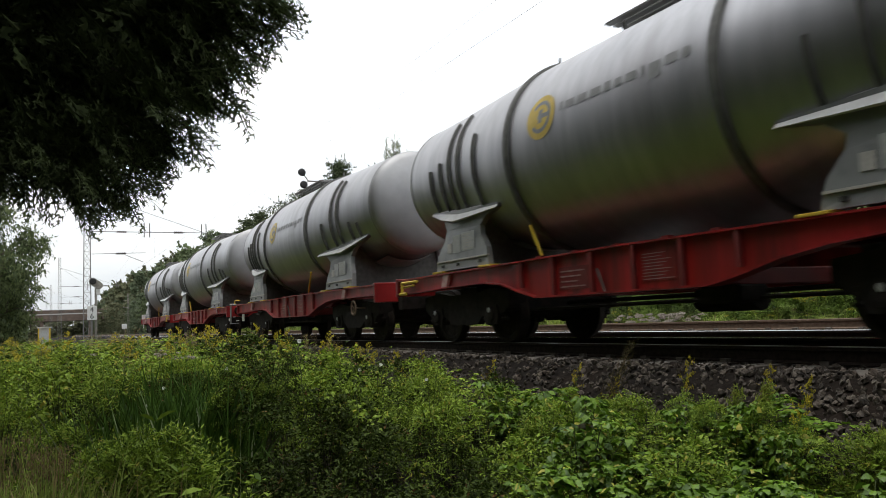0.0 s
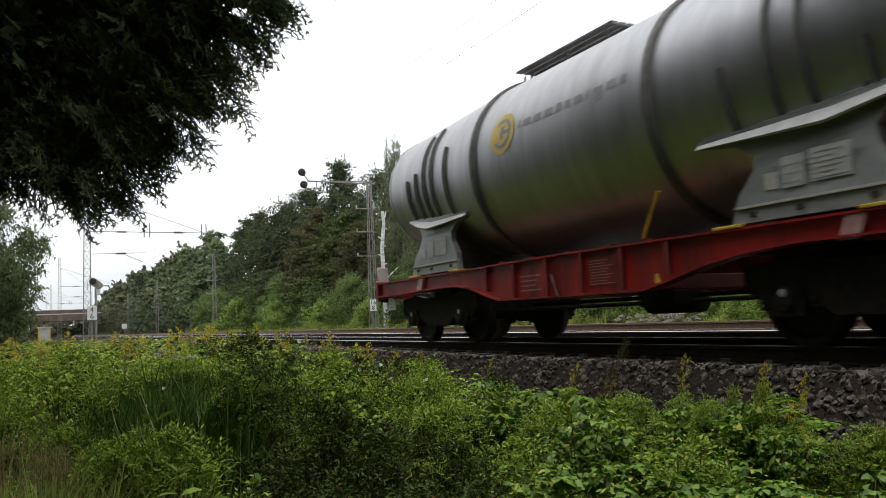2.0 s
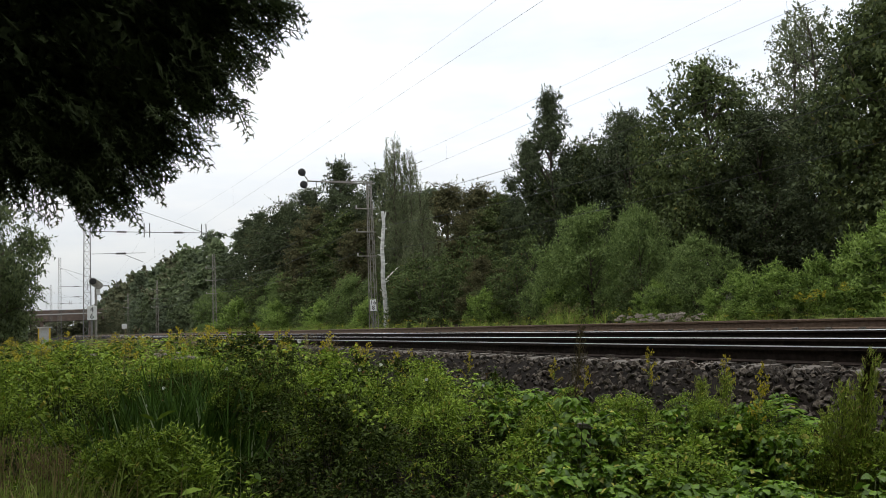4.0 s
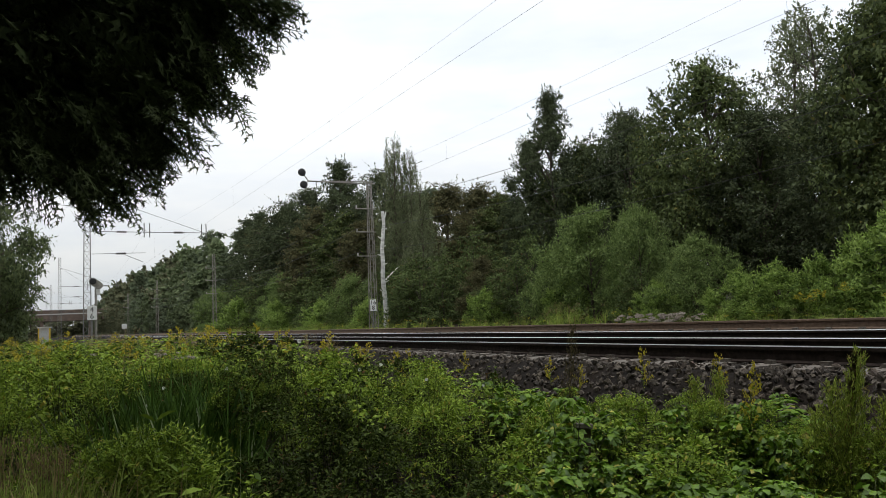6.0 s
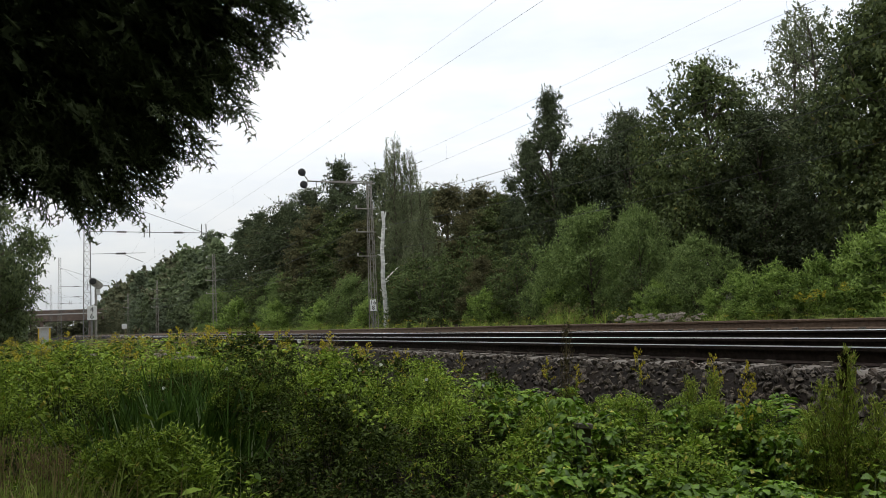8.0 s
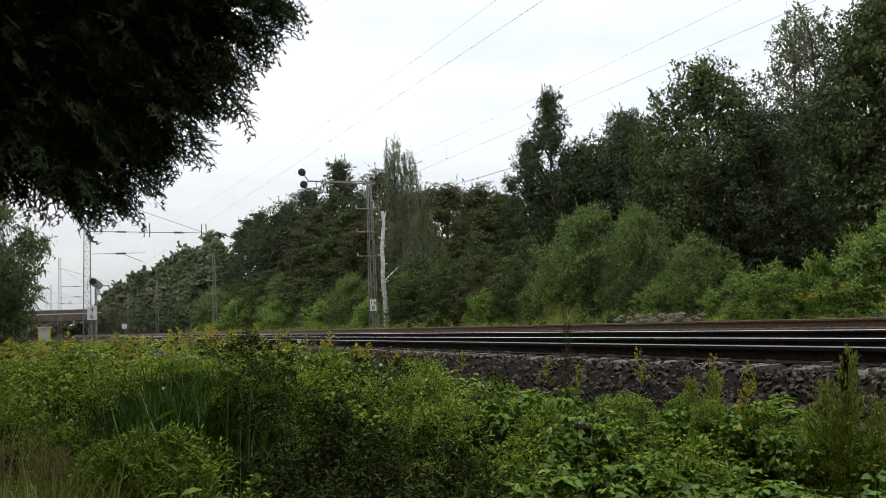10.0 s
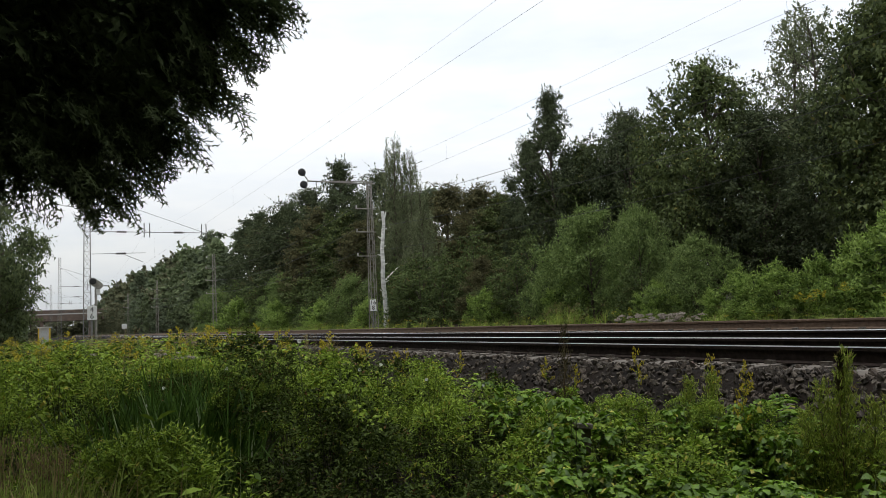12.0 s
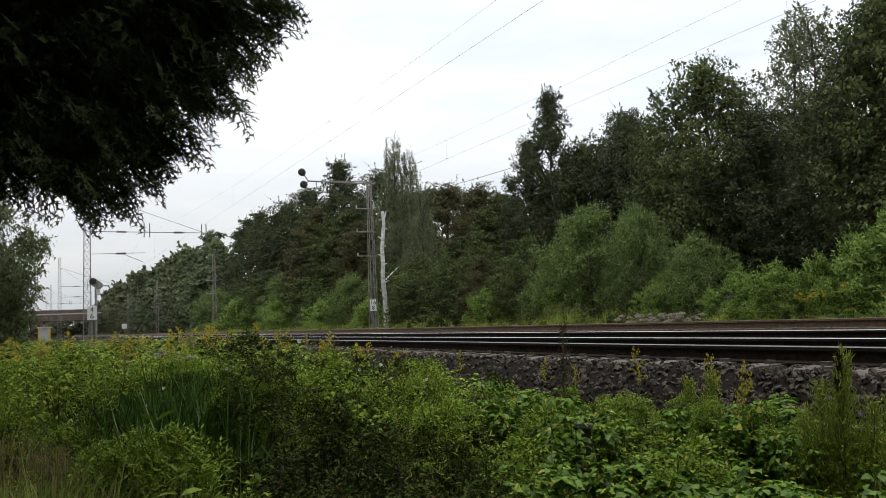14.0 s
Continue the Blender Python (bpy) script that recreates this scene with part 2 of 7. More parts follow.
M = {
    "soil": material("soil", (0.014, 0.011, 0.007), (0.034, 0.028, 0.017), 5, 0.95, shine=0.08, stain=(0.02, 0.03, 0.010), stain_scale=0.6),
    # Bed near black: the dark gaps between loose stones are put into its colour.
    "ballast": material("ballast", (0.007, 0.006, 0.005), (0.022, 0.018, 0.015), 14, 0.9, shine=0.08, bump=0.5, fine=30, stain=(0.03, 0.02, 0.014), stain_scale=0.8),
    "stone": material("stone", (0.034, 0.028, 0.023), (0.135, 0.115, 0.092), 25, 0.88, bump=0.4, fine=90, stain=(0.10, 0.066, 0.048), stain_scale=3, island=0.6),
    "concrete": material("concrete", (0.12, 0.105, 0.09), (0.22, 0.2, 0.175), 12, 0.9, bump=0.25, stain=(0.12, 0.085, 0.06), stain_scale=4),
    "rust": material("rust", (0.020, 0.015, 0.013), (0.055, 0.040, 0.033), 18, 0.85, 0.1, bump=0.3, shine=0.2),
    "rust_light": material("rust_light", (0.14, 0.095, 0.065), (0.24, 0.17, 0.12), 18, 0.7, 0.3, bump=0.2),
    "polished": material("polished", (0.6, 0.6, 0.6), (0.8, 0.8, 0.8), 40, 0.22, 1.0, bump=0.02, streak=(1, 0.02, 1)),
    "red": material("red", (0.27, 0.014, 0.015), (0.46, 0.024, 0.024), 3, 0.38, 0, bump=0.06, stain=(0.022, 0.010, 0.009), stain_scale=1.9, stain_amount=0.85, streak=(1, 1.5, 0.10)),
    "red_dark": material("red_dark", (0.13, 0.012, 0.012), (0.25, 0.020, 0.018), 4, 0.65, 0, bump=0.08, stain=(0.05, 0.02, 0.016), stain_scale=2, stain_amount=0.8),
    "black_iron": material("black_iron", (0.012, 0.011, 0.010), (0.032, 0.028, 0.025), 9, 0.75, 0.0, bump=0.2, stain=(0.055, 0.040, 0.032), stain_scale=3, shine=0.12),
    "wheel": material("wheel", (0.018, 0.016, 0.014), (0.046, 0.038, 0.032), 12, 0.75, 0.0, bump=0.1, shine=0.15),
    "tyre": material("tyre", (0.25, 0.25, 0.25), (0.4, 0.4, 0.4), 30, 0.3, 1.0, bump=0.02),
    "silver": material("silver", (0.40, 0.40, 0.42), (0.51, 0.51, 0.53), 2.2, 0.46, 0.95, bump=0.025, fine=25, stain=(0.29, 0.28, 0.285), stain_scale=0.9, stain_amount=0.6, streak=(1, 1.8, 0.3)),
    # Copy of silver for the domes, made less metallic for the skylight they catch.
    "silver_end": material("silver_end", (0.38, 0.38, 0.39), (0.48, 0.48, 0.49), 2.0, 0.52, 0.75, bump=0.03, fine=25, stain=(0.38, 0.37, 0.36), stain_scale=1.2, stain_amount=0.5),
    "grey_band": material("grey_band", (0.085, 0.085, 0.08), (0.15, 0.15, 0.14), 10, 0.65, 0.1, bump=0.1),
    "saddle": material("saddle", (0.21, 0.22, 0.22), (0.32, 0.33, 0.33), 5, 0.5, 0.2, bump=0.06, stain=(0.2, 0.19, 0.18), stain_scale=2.5),
    "white": material("white", (0.68, 0.68, 0.66), (0.82, 0.82, 0.8), 8, 0.5, bump=0.03, stain=(0.5, 0.48, 0.42), stain_scale=4, stain_amount=0.35),
    "enamel": material("enamel", (0.86, 0.86, 0.85), (0.92, 0.92, 0.91), 8, 0.35, bump=0.0),
    "edge_mark": material("edge_mark", (0.38, 0.17, 0.16), (0.62, 0.42, 0.40), 9, 0.5, bump=0.03),
    "faded_white": material("faded_white", (0.26, 0.13, 0.13), (0.40, 0.24, 0.23), 20, 0.6, bump=0.03),
    "pale_plate": material("pale_plate", (0.40, 0.405, 0.405), (0.52, 0.525, 0.52), 12, 0.5, bump=0.03),
    # Paler copy of the saddle grey, with the shelf's sky light put in.
    "shelf": material("shelf", (0.50, 0.51, 0.51), (0.64, 0.65, 0.65), 7, 0.5, 0.1, bump=0.05, stain=(0.36, 0.35, 0.33), stain_scale=3, stain_amount=0.5),
    "offwhite": material("offwhite", (0.42, 0.40, 0.38), (0.58, 0.56, 0.52), 20, 0.6, bump=0.03),
    "yellow": material("yellow", (0.62, 0.42, 0.03), (0.78, 0.55, 0.06), 6, 0.5, bump=0.03, stain=(0.4, 0.28, 0.06), stain_scale=4, stain_amount=0.4),
    "logo_yellow": material("logo_yellow", (0.56, 0.40, 0.06), (0.70, 0.52, 0.12), 5, 0.5, bump=0.02),
    "lettering": material("lettering", (0.20, 0.205, 0.205), (0.30, 0.305, 0.305), 6, 0.55, bump=0.02),
    "galvanised": material("galvanised", (0.17, 0.17, 0.165), (0.27, 0.27, 0.26), 6, 0.6, 0.3, bump=0.08, stain=(0.13, 0.1, 0.08), stain_scale=1.5),
    "mast_brown": material("mast_brown", (0.20, 0.185, 0.16), (0.36, 0.34, 0.30), 6, 0.75, 0.2, bump=0.08),
    "wire": material("wire", (0.05, 0.05, 0.048), (0.1, 0.1, 0.095), 4, 0.5, 0.6, bump=0),
    "insulator": material("insulator", (0.03, 0.022, 0.018), (0.06, 0.045, 0.035), 10, 0.35, bump=0),
    "black_plastic": material("black_plastic", (0.012, 0.012, 0.012), (0.028, 0.028, 0.028), 10, 0.6, bump=0.05),
    "bark": material("bark", (0.05, 0.04, 0.03), (0.13, 0.105, 0.08), 9, 0.95, bump=0.6, fine=25, streak=(1, 1, 0.25)),
    "birch_bark": material("birch_bark", (0.70, 0.69, 0.66), (0.86, 0.85, 0.82), 6, 0.8, bump=0.2, stain=(0.06, 0.055, 0.05), stain_scale=2.6, stain_amount=0.55, streak=(1, 1, 2.6)),
    "stem": material("stem", (0.06, 0.085, 0.025), (0.13, 0.15, 0.05), 20, 0.7, bump=0.05),
    # Darker copy of stem: the shade inside the mounds is put into its colour.
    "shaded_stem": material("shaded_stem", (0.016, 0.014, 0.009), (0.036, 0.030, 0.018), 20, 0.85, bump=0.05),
    "dry_stem": material("dry_stem", (0.13, 0.085, 0.045), (0.25, 0.18, 0.10), 20, 0.85, bump=0.05),
    "bridge": material("bridge", (0.10, 0.075, 0.06), (0.18, 0.13, 0.10), 0.8, 0.85, bump=0.1),
    "black_paint": material("black_paint", (0.02, 0.02, 0.02), (0.03, 0.03, 0.03), 8, 0.6, bump=0),
    "forest": leaf_material("forest", (0.024, 0.036, 0.019), (0.106, 0.130, 0.062), 0.12, 0.2),
    "forest_b": leaf_material("forest_b", (0.028, 0.044, 0.016), (0.126, 0.160, 0.054), 0.12, 0.22, (0.19, 0.18, 0.05), 0.03),
    "forest_brown": leaf_material("forest_brown", (0.044, 0.048, 0.024), (0.150, 0.145, 0.070), 0.06, 0.25, (0.15, 0.12, 0.05), 0.05),
    # Far woods: leaf tones paled and greyed to stand in for haze.
    "haze_green": leaf_material("haze_green", (0.080, 0.108, 0.056), (0.205, 0.250, 0.130), 0.05, 0.25),
    "haze_olive": leaf_material("haze_olive", (0.090, 0.100, 0.062), (0.215, 0.222, 0.130), 0.05, 0.25),
    "alder": leaf_material("alder", (0.045, 0.066, 0.030), (0.150, 0.185, 0.080), 0.08, 0.3),
    "hazel": leaf_material("hazel", (0.032, 0.053, 0.020), (0.135, 0.180, 0.062), 0.10, 0.25, (0.17, 0.13, 0.05), 0.04),
    # Haze over the farthest wood is put into this paler leaf tone.
    "haze_forest": leaf_material("haze_forest", (0.090, 0.115, 0.074), (0.195, 0.235, 0.142), 0.04, 0.3),
    "willow": leaf_material("willow", (0.058, 0.098, 0.030), (0.235, 0.315, 0.105), 0.08, 0.3),
    "shrub": leaf_material("shrub", (0.065, 0.12, 0.028), (0.33, 0.45, 0.115), 0.08, 0.4),
    "birch": leaf_material("birch", (0.085, 0.105, 0.06), (0.20, 0.225, 0.12), 0.06, 0.35),
    "conifer": leaf_material("conifer", (0.036, 0.050, 0.023), (0.120, 0.158, 0.064), 0.05, 0.2),
    # Dark grey-green for the unseen conifers, to keep tank reflections dim.
    "hedge_conifer": leaf_material("hedge_conifer", (0.020, 0.025, 0.016), (0.062, 0.072, 0.042), 0.04, 0.1),
    "plume": leaf_material("plume", (0.13, 0.20, 0.035), (0.42, 0.50, 0.10), 0.08, 0.25, (0.30, 0.24, 0.08), 0.08),
    "herb": leaf_material("herb", (0.070, 0.125, 0.015), (0.31, 0.435, 0.055), 0.14, 0.18, (0.40, 0.37, 0.06), 0.05),
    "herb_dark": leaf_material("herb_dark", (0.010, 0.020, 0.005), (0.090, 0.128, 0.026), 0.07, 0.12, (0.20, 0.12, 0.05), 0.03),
    "broad": leaf_material("broad", (0.022, 0.058, 0.007), (0.19, 0.33, 0.030), 0.28, 0.22, (0.46, 0.44, 0.07), 0.06),
    "reed": leaf_material("reed", (0.022, 0.058, 0.010), (0.13, 0.235, 0.045), 0.14, 0.15, (0.42, 0.48, 0.30), 0.07),
    "grass": leaf_material("grass", (0.11, 0.17, 0.03), (0.36, 0.45, 0.10), 0.07, 0.35, (0.32, 0.24, 0.11), 0.08),
    "dry_grass": leaf_material("dry_grass", (0.13, 0.20, 0.04), (0.40, 0.48, 0.13), 0.05, 0.3, (0.40, 0.30, 0.15), 0.14),
    "seed": leaf_material("seed", (0.18, 0.13, 0.07), (0.36, 0.27, 0.15), 0.02, 0.3),
    "goldenrod": leaf_material("goldenrod", (0.36, 0.32, 0.03), (0.72, 0.60, 0.08), 0.02, 0.3),
    "petal": leaf_material("petal", (0.82, 0.82, 0.80), (0.92, 0.92, 0.90), 0.03, 0.35),
    "umbel": leaf_material("umbel", (0.28, 0.24, 0.21), (0.56, 0.50, 0.44), 0.02, 0.3),
    "rusty_weed": leaf_material("rusty_weed", (0.045, 0.042, 0.022), (0.12, 0.10, 0.05), 0.03, 0.2),
}


# ---- building helpers ----
def mesh_of(name, verts, faces, mats, index=None, smooth=False):
    me = bpy.data.meshes.new(name)
    me.from_pydata([tuple(v) for v in verts] if not isinstance(verts, np.ndarray) else verts.tolist(), [], faces if isinstance(faces, list) else faces.tolist())
    for m in (mats if isinstance(mats, (list, tuple)) else [mats]):
        me.materials.append(m)
    if index is not None:
        me.polygons.foreach_set("material_index", index)
    if smooth:
        me.polygons.foreach_set("use_smooth", [True] * len(me.polygons))
    me.update()
    return me


def part(name, bm, mat, parent=None, label="", smooth=False):
    """Links a bmesh, or a finished mesh, as one mesh object under its thing or part."""
    if isinstance(bm, bmesh.types.BMesh):
        me = bpy.data.meshes.new(name)
        bmesh.ops.recalc_face_normals(bm, faces=bm.faces)
        bm.to_mesh(me)
        bm.free()
        me.materials.append(mat)
        if smooth:
            me.polygons.foreach_set("use_smooth", [True] * len(me.polygons))
    else:
        me = bm
    ob = new(name, me)
    if parent is not None:
        ob.parent = parent
    if label:
        ob["label"] = label
    return ob


def box(bm, lo, hi, bevel=0.0):
    vs = [bm.verts.new((x, y, z)) for z in (lo[2], hi[2]) for y in (lo[1], hi[1]) for x in (lo[0], hi[0])]
    fs = [bm.faces.new([vs[i] for i in q]) for q in ((0, 2, 3, 1), (4, 5, 7, 6), (0, 1, 5, 4), (2, 6, 7, 3), (0, 4, 6, 2), (1, 3, 7, 5))]
    if bevel:
        es = {e for fc in fs for e in fc.edges}
        bmesh.ops.bevel(bm, geom=list(es), offset=bevel, segments=1, affect="EDGES")
    return bm


def beam(bm, a, b, r=0.02, n=6, r2=None):
    """A round bar from a to b, tapered to r2."""
    a, b = Vector(a), Vector(b)
    d = (b - a).normalized()
    u = d.orthogonal().normalized()
    w = d.cross(u)
    r2 = r if r2 is None else r2
    rings = []
    for c, rr in ((a, r), (b, r2)):
        rings.append([bm.verts.new(c + (u * math.cos(2 * math.pi * i / n) + w * math.sin(2 * math.pi * i / n)) * rr) for i in range(n)])
    for i in range(n):
        bm.faces.new((rings[0][i], rings[0][(i + 1) % n], rings[1][(i + 1) % n], rings[1][i]))
    bm.faces.new(rings[0][::-1])
    bm.faces.new(rings[1])
    return bm


def prism(bm, outline, axis, lo, hi):
    """An outline of 2D points pushed along an axis: 'x' takes (y, z) points, 'y' takes (x, z), 'z' takes (x, y)."""
    def at(p, d):
        return {"x": (d, p[0], p[1]), "y": (p[0], d, p[1]), "z": (p[0], p[1], d)}[axis]
    a = [bm.verts.new(at(p, lo)) for p in outline]
    b = [bm.verts.new(at(p, hi)) for p in outline]
    n = len(outline)
    for i in range(n):
        bm.faces.new((a[i], a[(i + 1) % n], b[(i + 1) % n], b[i]))
    bm.faces.new(a[::-1])
    bm.faces.new(b)
    return bm


def lathe(bm, profile, centre=(0, 0, 0), axis="x", n=24):
    """Turns (distance along the axis, radius) points round an axis."""
    rings = []
    for d, r in profile:
        ring = []
        for i in range(n):
            a = 2 * math.pi * i / n
            p = {"x": (d, r * math.cos(a), r * math.sin(a)), "y": (r * math.cos(a), d, r * math.sin(a)), "z": (r * math.cos(a), r * math.sin(a), d)}[axis]
            ring.append(bm.verts.new(Vector(p) + Vector(centre)))
        rings.append(ring)
    for a, b in zip(rings, rings[1:]):
        for i in range(n):
            bm.faces.new((a[i], a[(i + 1) % n], b[(i + 1) % n], b[i]))
    bm.faces.new(rings[0][::-1])
    bm.faces.new(rings[-1])
    return bm


def thing(name, label, category, m=None, group="", kind=""):
    ob = new(name)
    ob.empty_display_size = 0.2
    if m is not None:
        ob.matrix_basis = m
    return tagged(ob, label, category, group, kind)


rng = np.random.default_rng(7)


UP = np.array([0, 0, 1.0])


def unit(v):
    return v / np.maximum(np.linalg.norm(v, axis=-1, keepdims=True), 1e-9)


def leaf_cards(pos, along, up, length, width, droop=0.25, r=rng):
    """Folded leaves of four triangles each, as arrays of vertices and faces."""
    n = len(pos)
    along = unit(along)
    side = unit(np.cross(along, up) + 1e-6 * r.normal(size=(n, 3)))
    nor = np.cross(side, along)
    le = np.broadcast_to(length, (n,))[:, None]
    wi = np.broadcast_to(width, (n,))[:, None]
    lift = nor * wi * 0.10
    down = np.array([0, 0, 1.0]) * le * droop
    row = [pos]
    for q, w, sag in ((0.28, 0.46, 0.06), (0.64, 0.40, 0.36)):
        c = pos + along * le * q - down * sag
        row += [c + side * wi * w + lift, c - side * wi * w + lift]
    row.append(pos + along * le - down)
    verts = np.stack(row, 1).reshape(-1, 3)
    k = (np.arange(n) * 6)[:, None, None]
    faces = (np.array([[0, 2, 1], [1, 2, 4], [1, 4, 3], [3, 4, 5]])[None] + k).reshape(-1, 3)
    return verts, faces


def leaf_quads(pos, along, up, length, width, r=rng):
    """Rhombic leaves of two triangles each, bent along the middle."""
    n = len(pos)
    along = unit(along)
    side = unit(np.cross(along, up) + 1e-6 * r.normal(size=(n, 3)))
    nor = np.cross(side, along)
    le = np.broadcast_to(length, (n,))[:, None]
    wi = np.broadcast_to(width, (n,))[:, None]
    verts = np.stack([pos - along * le * 0.5, pos + side * wi * 0.5 + nor * wi * 0.2, pos + along * le * 0.5, pos - side * wi * 0.5 + nor * wi * 0.2], 1).reshape(-1, 3)
    k = (np.arange(n) * 4)[:, None, None]
    faces = (np.array([[0, 1, 2], [0, 2, 3]])[None] + k).reshape(-1, 3)
    return verts, faces


def leaf_tris(pos, along, up, length, width, r=rng):
    """Small three-cornered leaves, one triangle each."""
    n = len(pos)
    along = unit(along)
    side = unit(np.cross(along, up) + 1e-6 * r.normal(size=(n, 3)))
    le = np.broadcast_to(length, (n,))[:, None]
    wi = np.broadcast_to(width, (n,))[:, None]
    verts = np.stack([pos - along * le * 0.4 + side * wi * 0.5, pos + along * le * 0.7, pos - along * le * 0.4 - side * wi * 0.5], 1).reshape(-1, 3)
    return verts, np.arange(3 * n).reshape(-1, 3)


def tubes(paths, r0, r1, n=5):
    """Tapered tubes along polylines, as vertex and face lists."""
    verts, faces = [], []
    for path, a, b in zip(paths, r0, r1):
        path = [Vector(p) for p in path]
        base = len(verts)
        for i, p in enumerate(path):
            d = (path[min(i + 1, len(path) - 1)] - path[max(i - 1, 0)]).normalized()
            u = d.orthogonal().normalized()
            w = d.cross(u)
            rr = a + (b - a) * i / (len(path) - 1)
            for j in range(n):
                t = 2 * math.pi * j / n
                verts.append(tuple(p + (u * math.cos(t) + w * math.sin(t)) * rr))
        for i in range(len(path) - 1):
            for j in range(n):
                q = base + i * n
                faces.append((q + j, q + (j + 1) % n, q + n + (j + 1) % n, q + n + j))
    return verts, faces


def joined(chunks):
    vs, fs, k = [], [], 0
    for v, f in chunks:
        v, f = np.asarray(v, float).reshape(-1, 3), np.asarray(f)
        vs.append(v)
        fs.append(f + k)
        k += len(v)
    return np.concatenate(vs), np.concatenate(fs)


# ---- ground: one sheet with the ditch side, the railway bank and the wooded slope ----
def smooth(a, b, x):
    t = min(max((x - a) / (b - a), 0.0), 1.0)
    return t * t * (3 - 2 * t)


def ground_z(x, y):
    z = -1.3 + 0.55 * smooth(9, 40, y) + 0.12 * noise.noise((x * 0.35, y * 0.35, 0))
    z += (-0.33 - z) * smooth(4.0, 6.4, x)
    if x > 13:
        z += 0.32 * smooth(13, 14.5, x) + 0.05 * max(0.0, x - 16) + 0.1 * noise.noise((x * 0.2, y * 0.2, 3)) * smooth(14, 17, x)
    far = max(abs(x), abs(y - 40))
    return z * (1 - smooth(300, 900, far))


def ground():
    xs = [-2500, -900, -400, -150, -60, -25, -12] + [v * 0.5 for v in range(-14, 60)] + [32, 36, 42, 60, 120, 300, 900, 2500]
    ys = [-2500, -900, -300, -120, -60, -30] + [v * 0.75 for v in range(-26, 70)] + [54, 58, 63, 70, 80, 95, 115, 140, 180, 240, 330, 600, 1200, 2500]
    verts = [(x, y, ground_z(x, y)) for y in ys for x in xs]
    w = len(xs)
    faces = [(j * w + i, j * w + i + 1, (j + 1) * w + i + 1, (j + 1) * w + i) for j in range(len(ys) - 1) for i in range(w - 1)]
    ob = new("ground", mesh_of("ground", verts, faces, M["soil"], smooth=True))
    return tagged(ob, "dark earth bank under dense weeds beside the railway", "ground", kind="structure")


ground()

# ---- the two railway tracks ----
TRACKS = (("track_main", 7.35, 0.0, 0.0), ("track_far", 11.05, 0.0, 0.125))
Y0, Y1 = -60.0, 320.0


def ballast_z(x):
    """Top of the ballast bed across the line."""
    if x < 5.75:
        return -0.215 - (5.75 - x) * 0.52
    if x > 12.9:
        return -0.16 - (x - 12.9) * 0.45
    return -0.21 + 0.06 * smooth(9.2, 11.5, x)


def ballast_bed():
    xs = [4.6, 4.8, 5.1, 5.4, 5.75, 6.2, 6.9, 7.35, 7.8, 8.6, 9.2, 9.8, 10.6, 11.4, 12.2, 12.9, 13.4, 13.9]
    ys = [Y0, -30, -10] + [v * 0.5 for v in range(-10, 60)] + [31, 34, 38, 44, 52, 64, 80, 110, 160, 230, Y1]
    verts = [(x, y, ballast_z(x) + 0.025 * noise.noise((x * 3, y * 3, 0))) for y in ys for x in xs]
    w = len(xs)
    faces = [(j * w + i, j * w + i + 1, (j + 1) * w + i + 1, (j + 1) * w + i) for j in range(len(ys) - 1) for i in range(w - 1)]
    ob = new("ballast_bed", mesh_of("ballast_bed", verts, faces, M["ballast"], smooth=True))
    return tagged(ob, "ballast bed under two tracks, darkened as the gaps between grey-brown crushed stones", "ballast", kind="structure")


bed = ballast_bed()


def rail_mesh(name, mats, head):
    """A flat-bottomed rail, its head polished on top."""
    prof = [(-0.075, -0.172), (0.075, -0.172), (0.075, -0.160), (0.012, -0.142), (0.010, -0.050), (0.036, -0.038), (0.036, -0.008), (0.030, 0.0), (-0.030, 0.0), (-0.036, -0.008), (-0.036, -0.038), (-0.010, -0.050), (-0.012, -0.142), (-0.075, -0.160)]
    n = len(prof)
    verts = [(p[0], y, p[1]) for y in (Y0, Y1) for p in prof]
    faces = [(i, (i + 1) % n, n + (i + 1) % n, n + i) for i in range(n)]
    index = [1 if i in head else 0 for i in range(n)]
    return mesh_of(name, verts, faces, mats, index)


def sleeper_bm():
    bm = bmesh.new()
    prism(bm, [(-1.3, -0.36), (1.3, -0.36), (1.3, -0.20), (1.24, -0.172), (0.55, -0.172), (0.35, -0.20), (-0.35, -0.20), (-0.55, -0.172), (-1.24, -0.172), (-1.3, -0.20)], "y", -0.13, 0.13)
    for x in (-0.75, 0.75):
        for dx in (-0.11, 0.11):
            box(bm, (x + dx - 0.03, -0.05, -0.172), (x + dx + 0.03, 0.05, -0.135))
    return bm


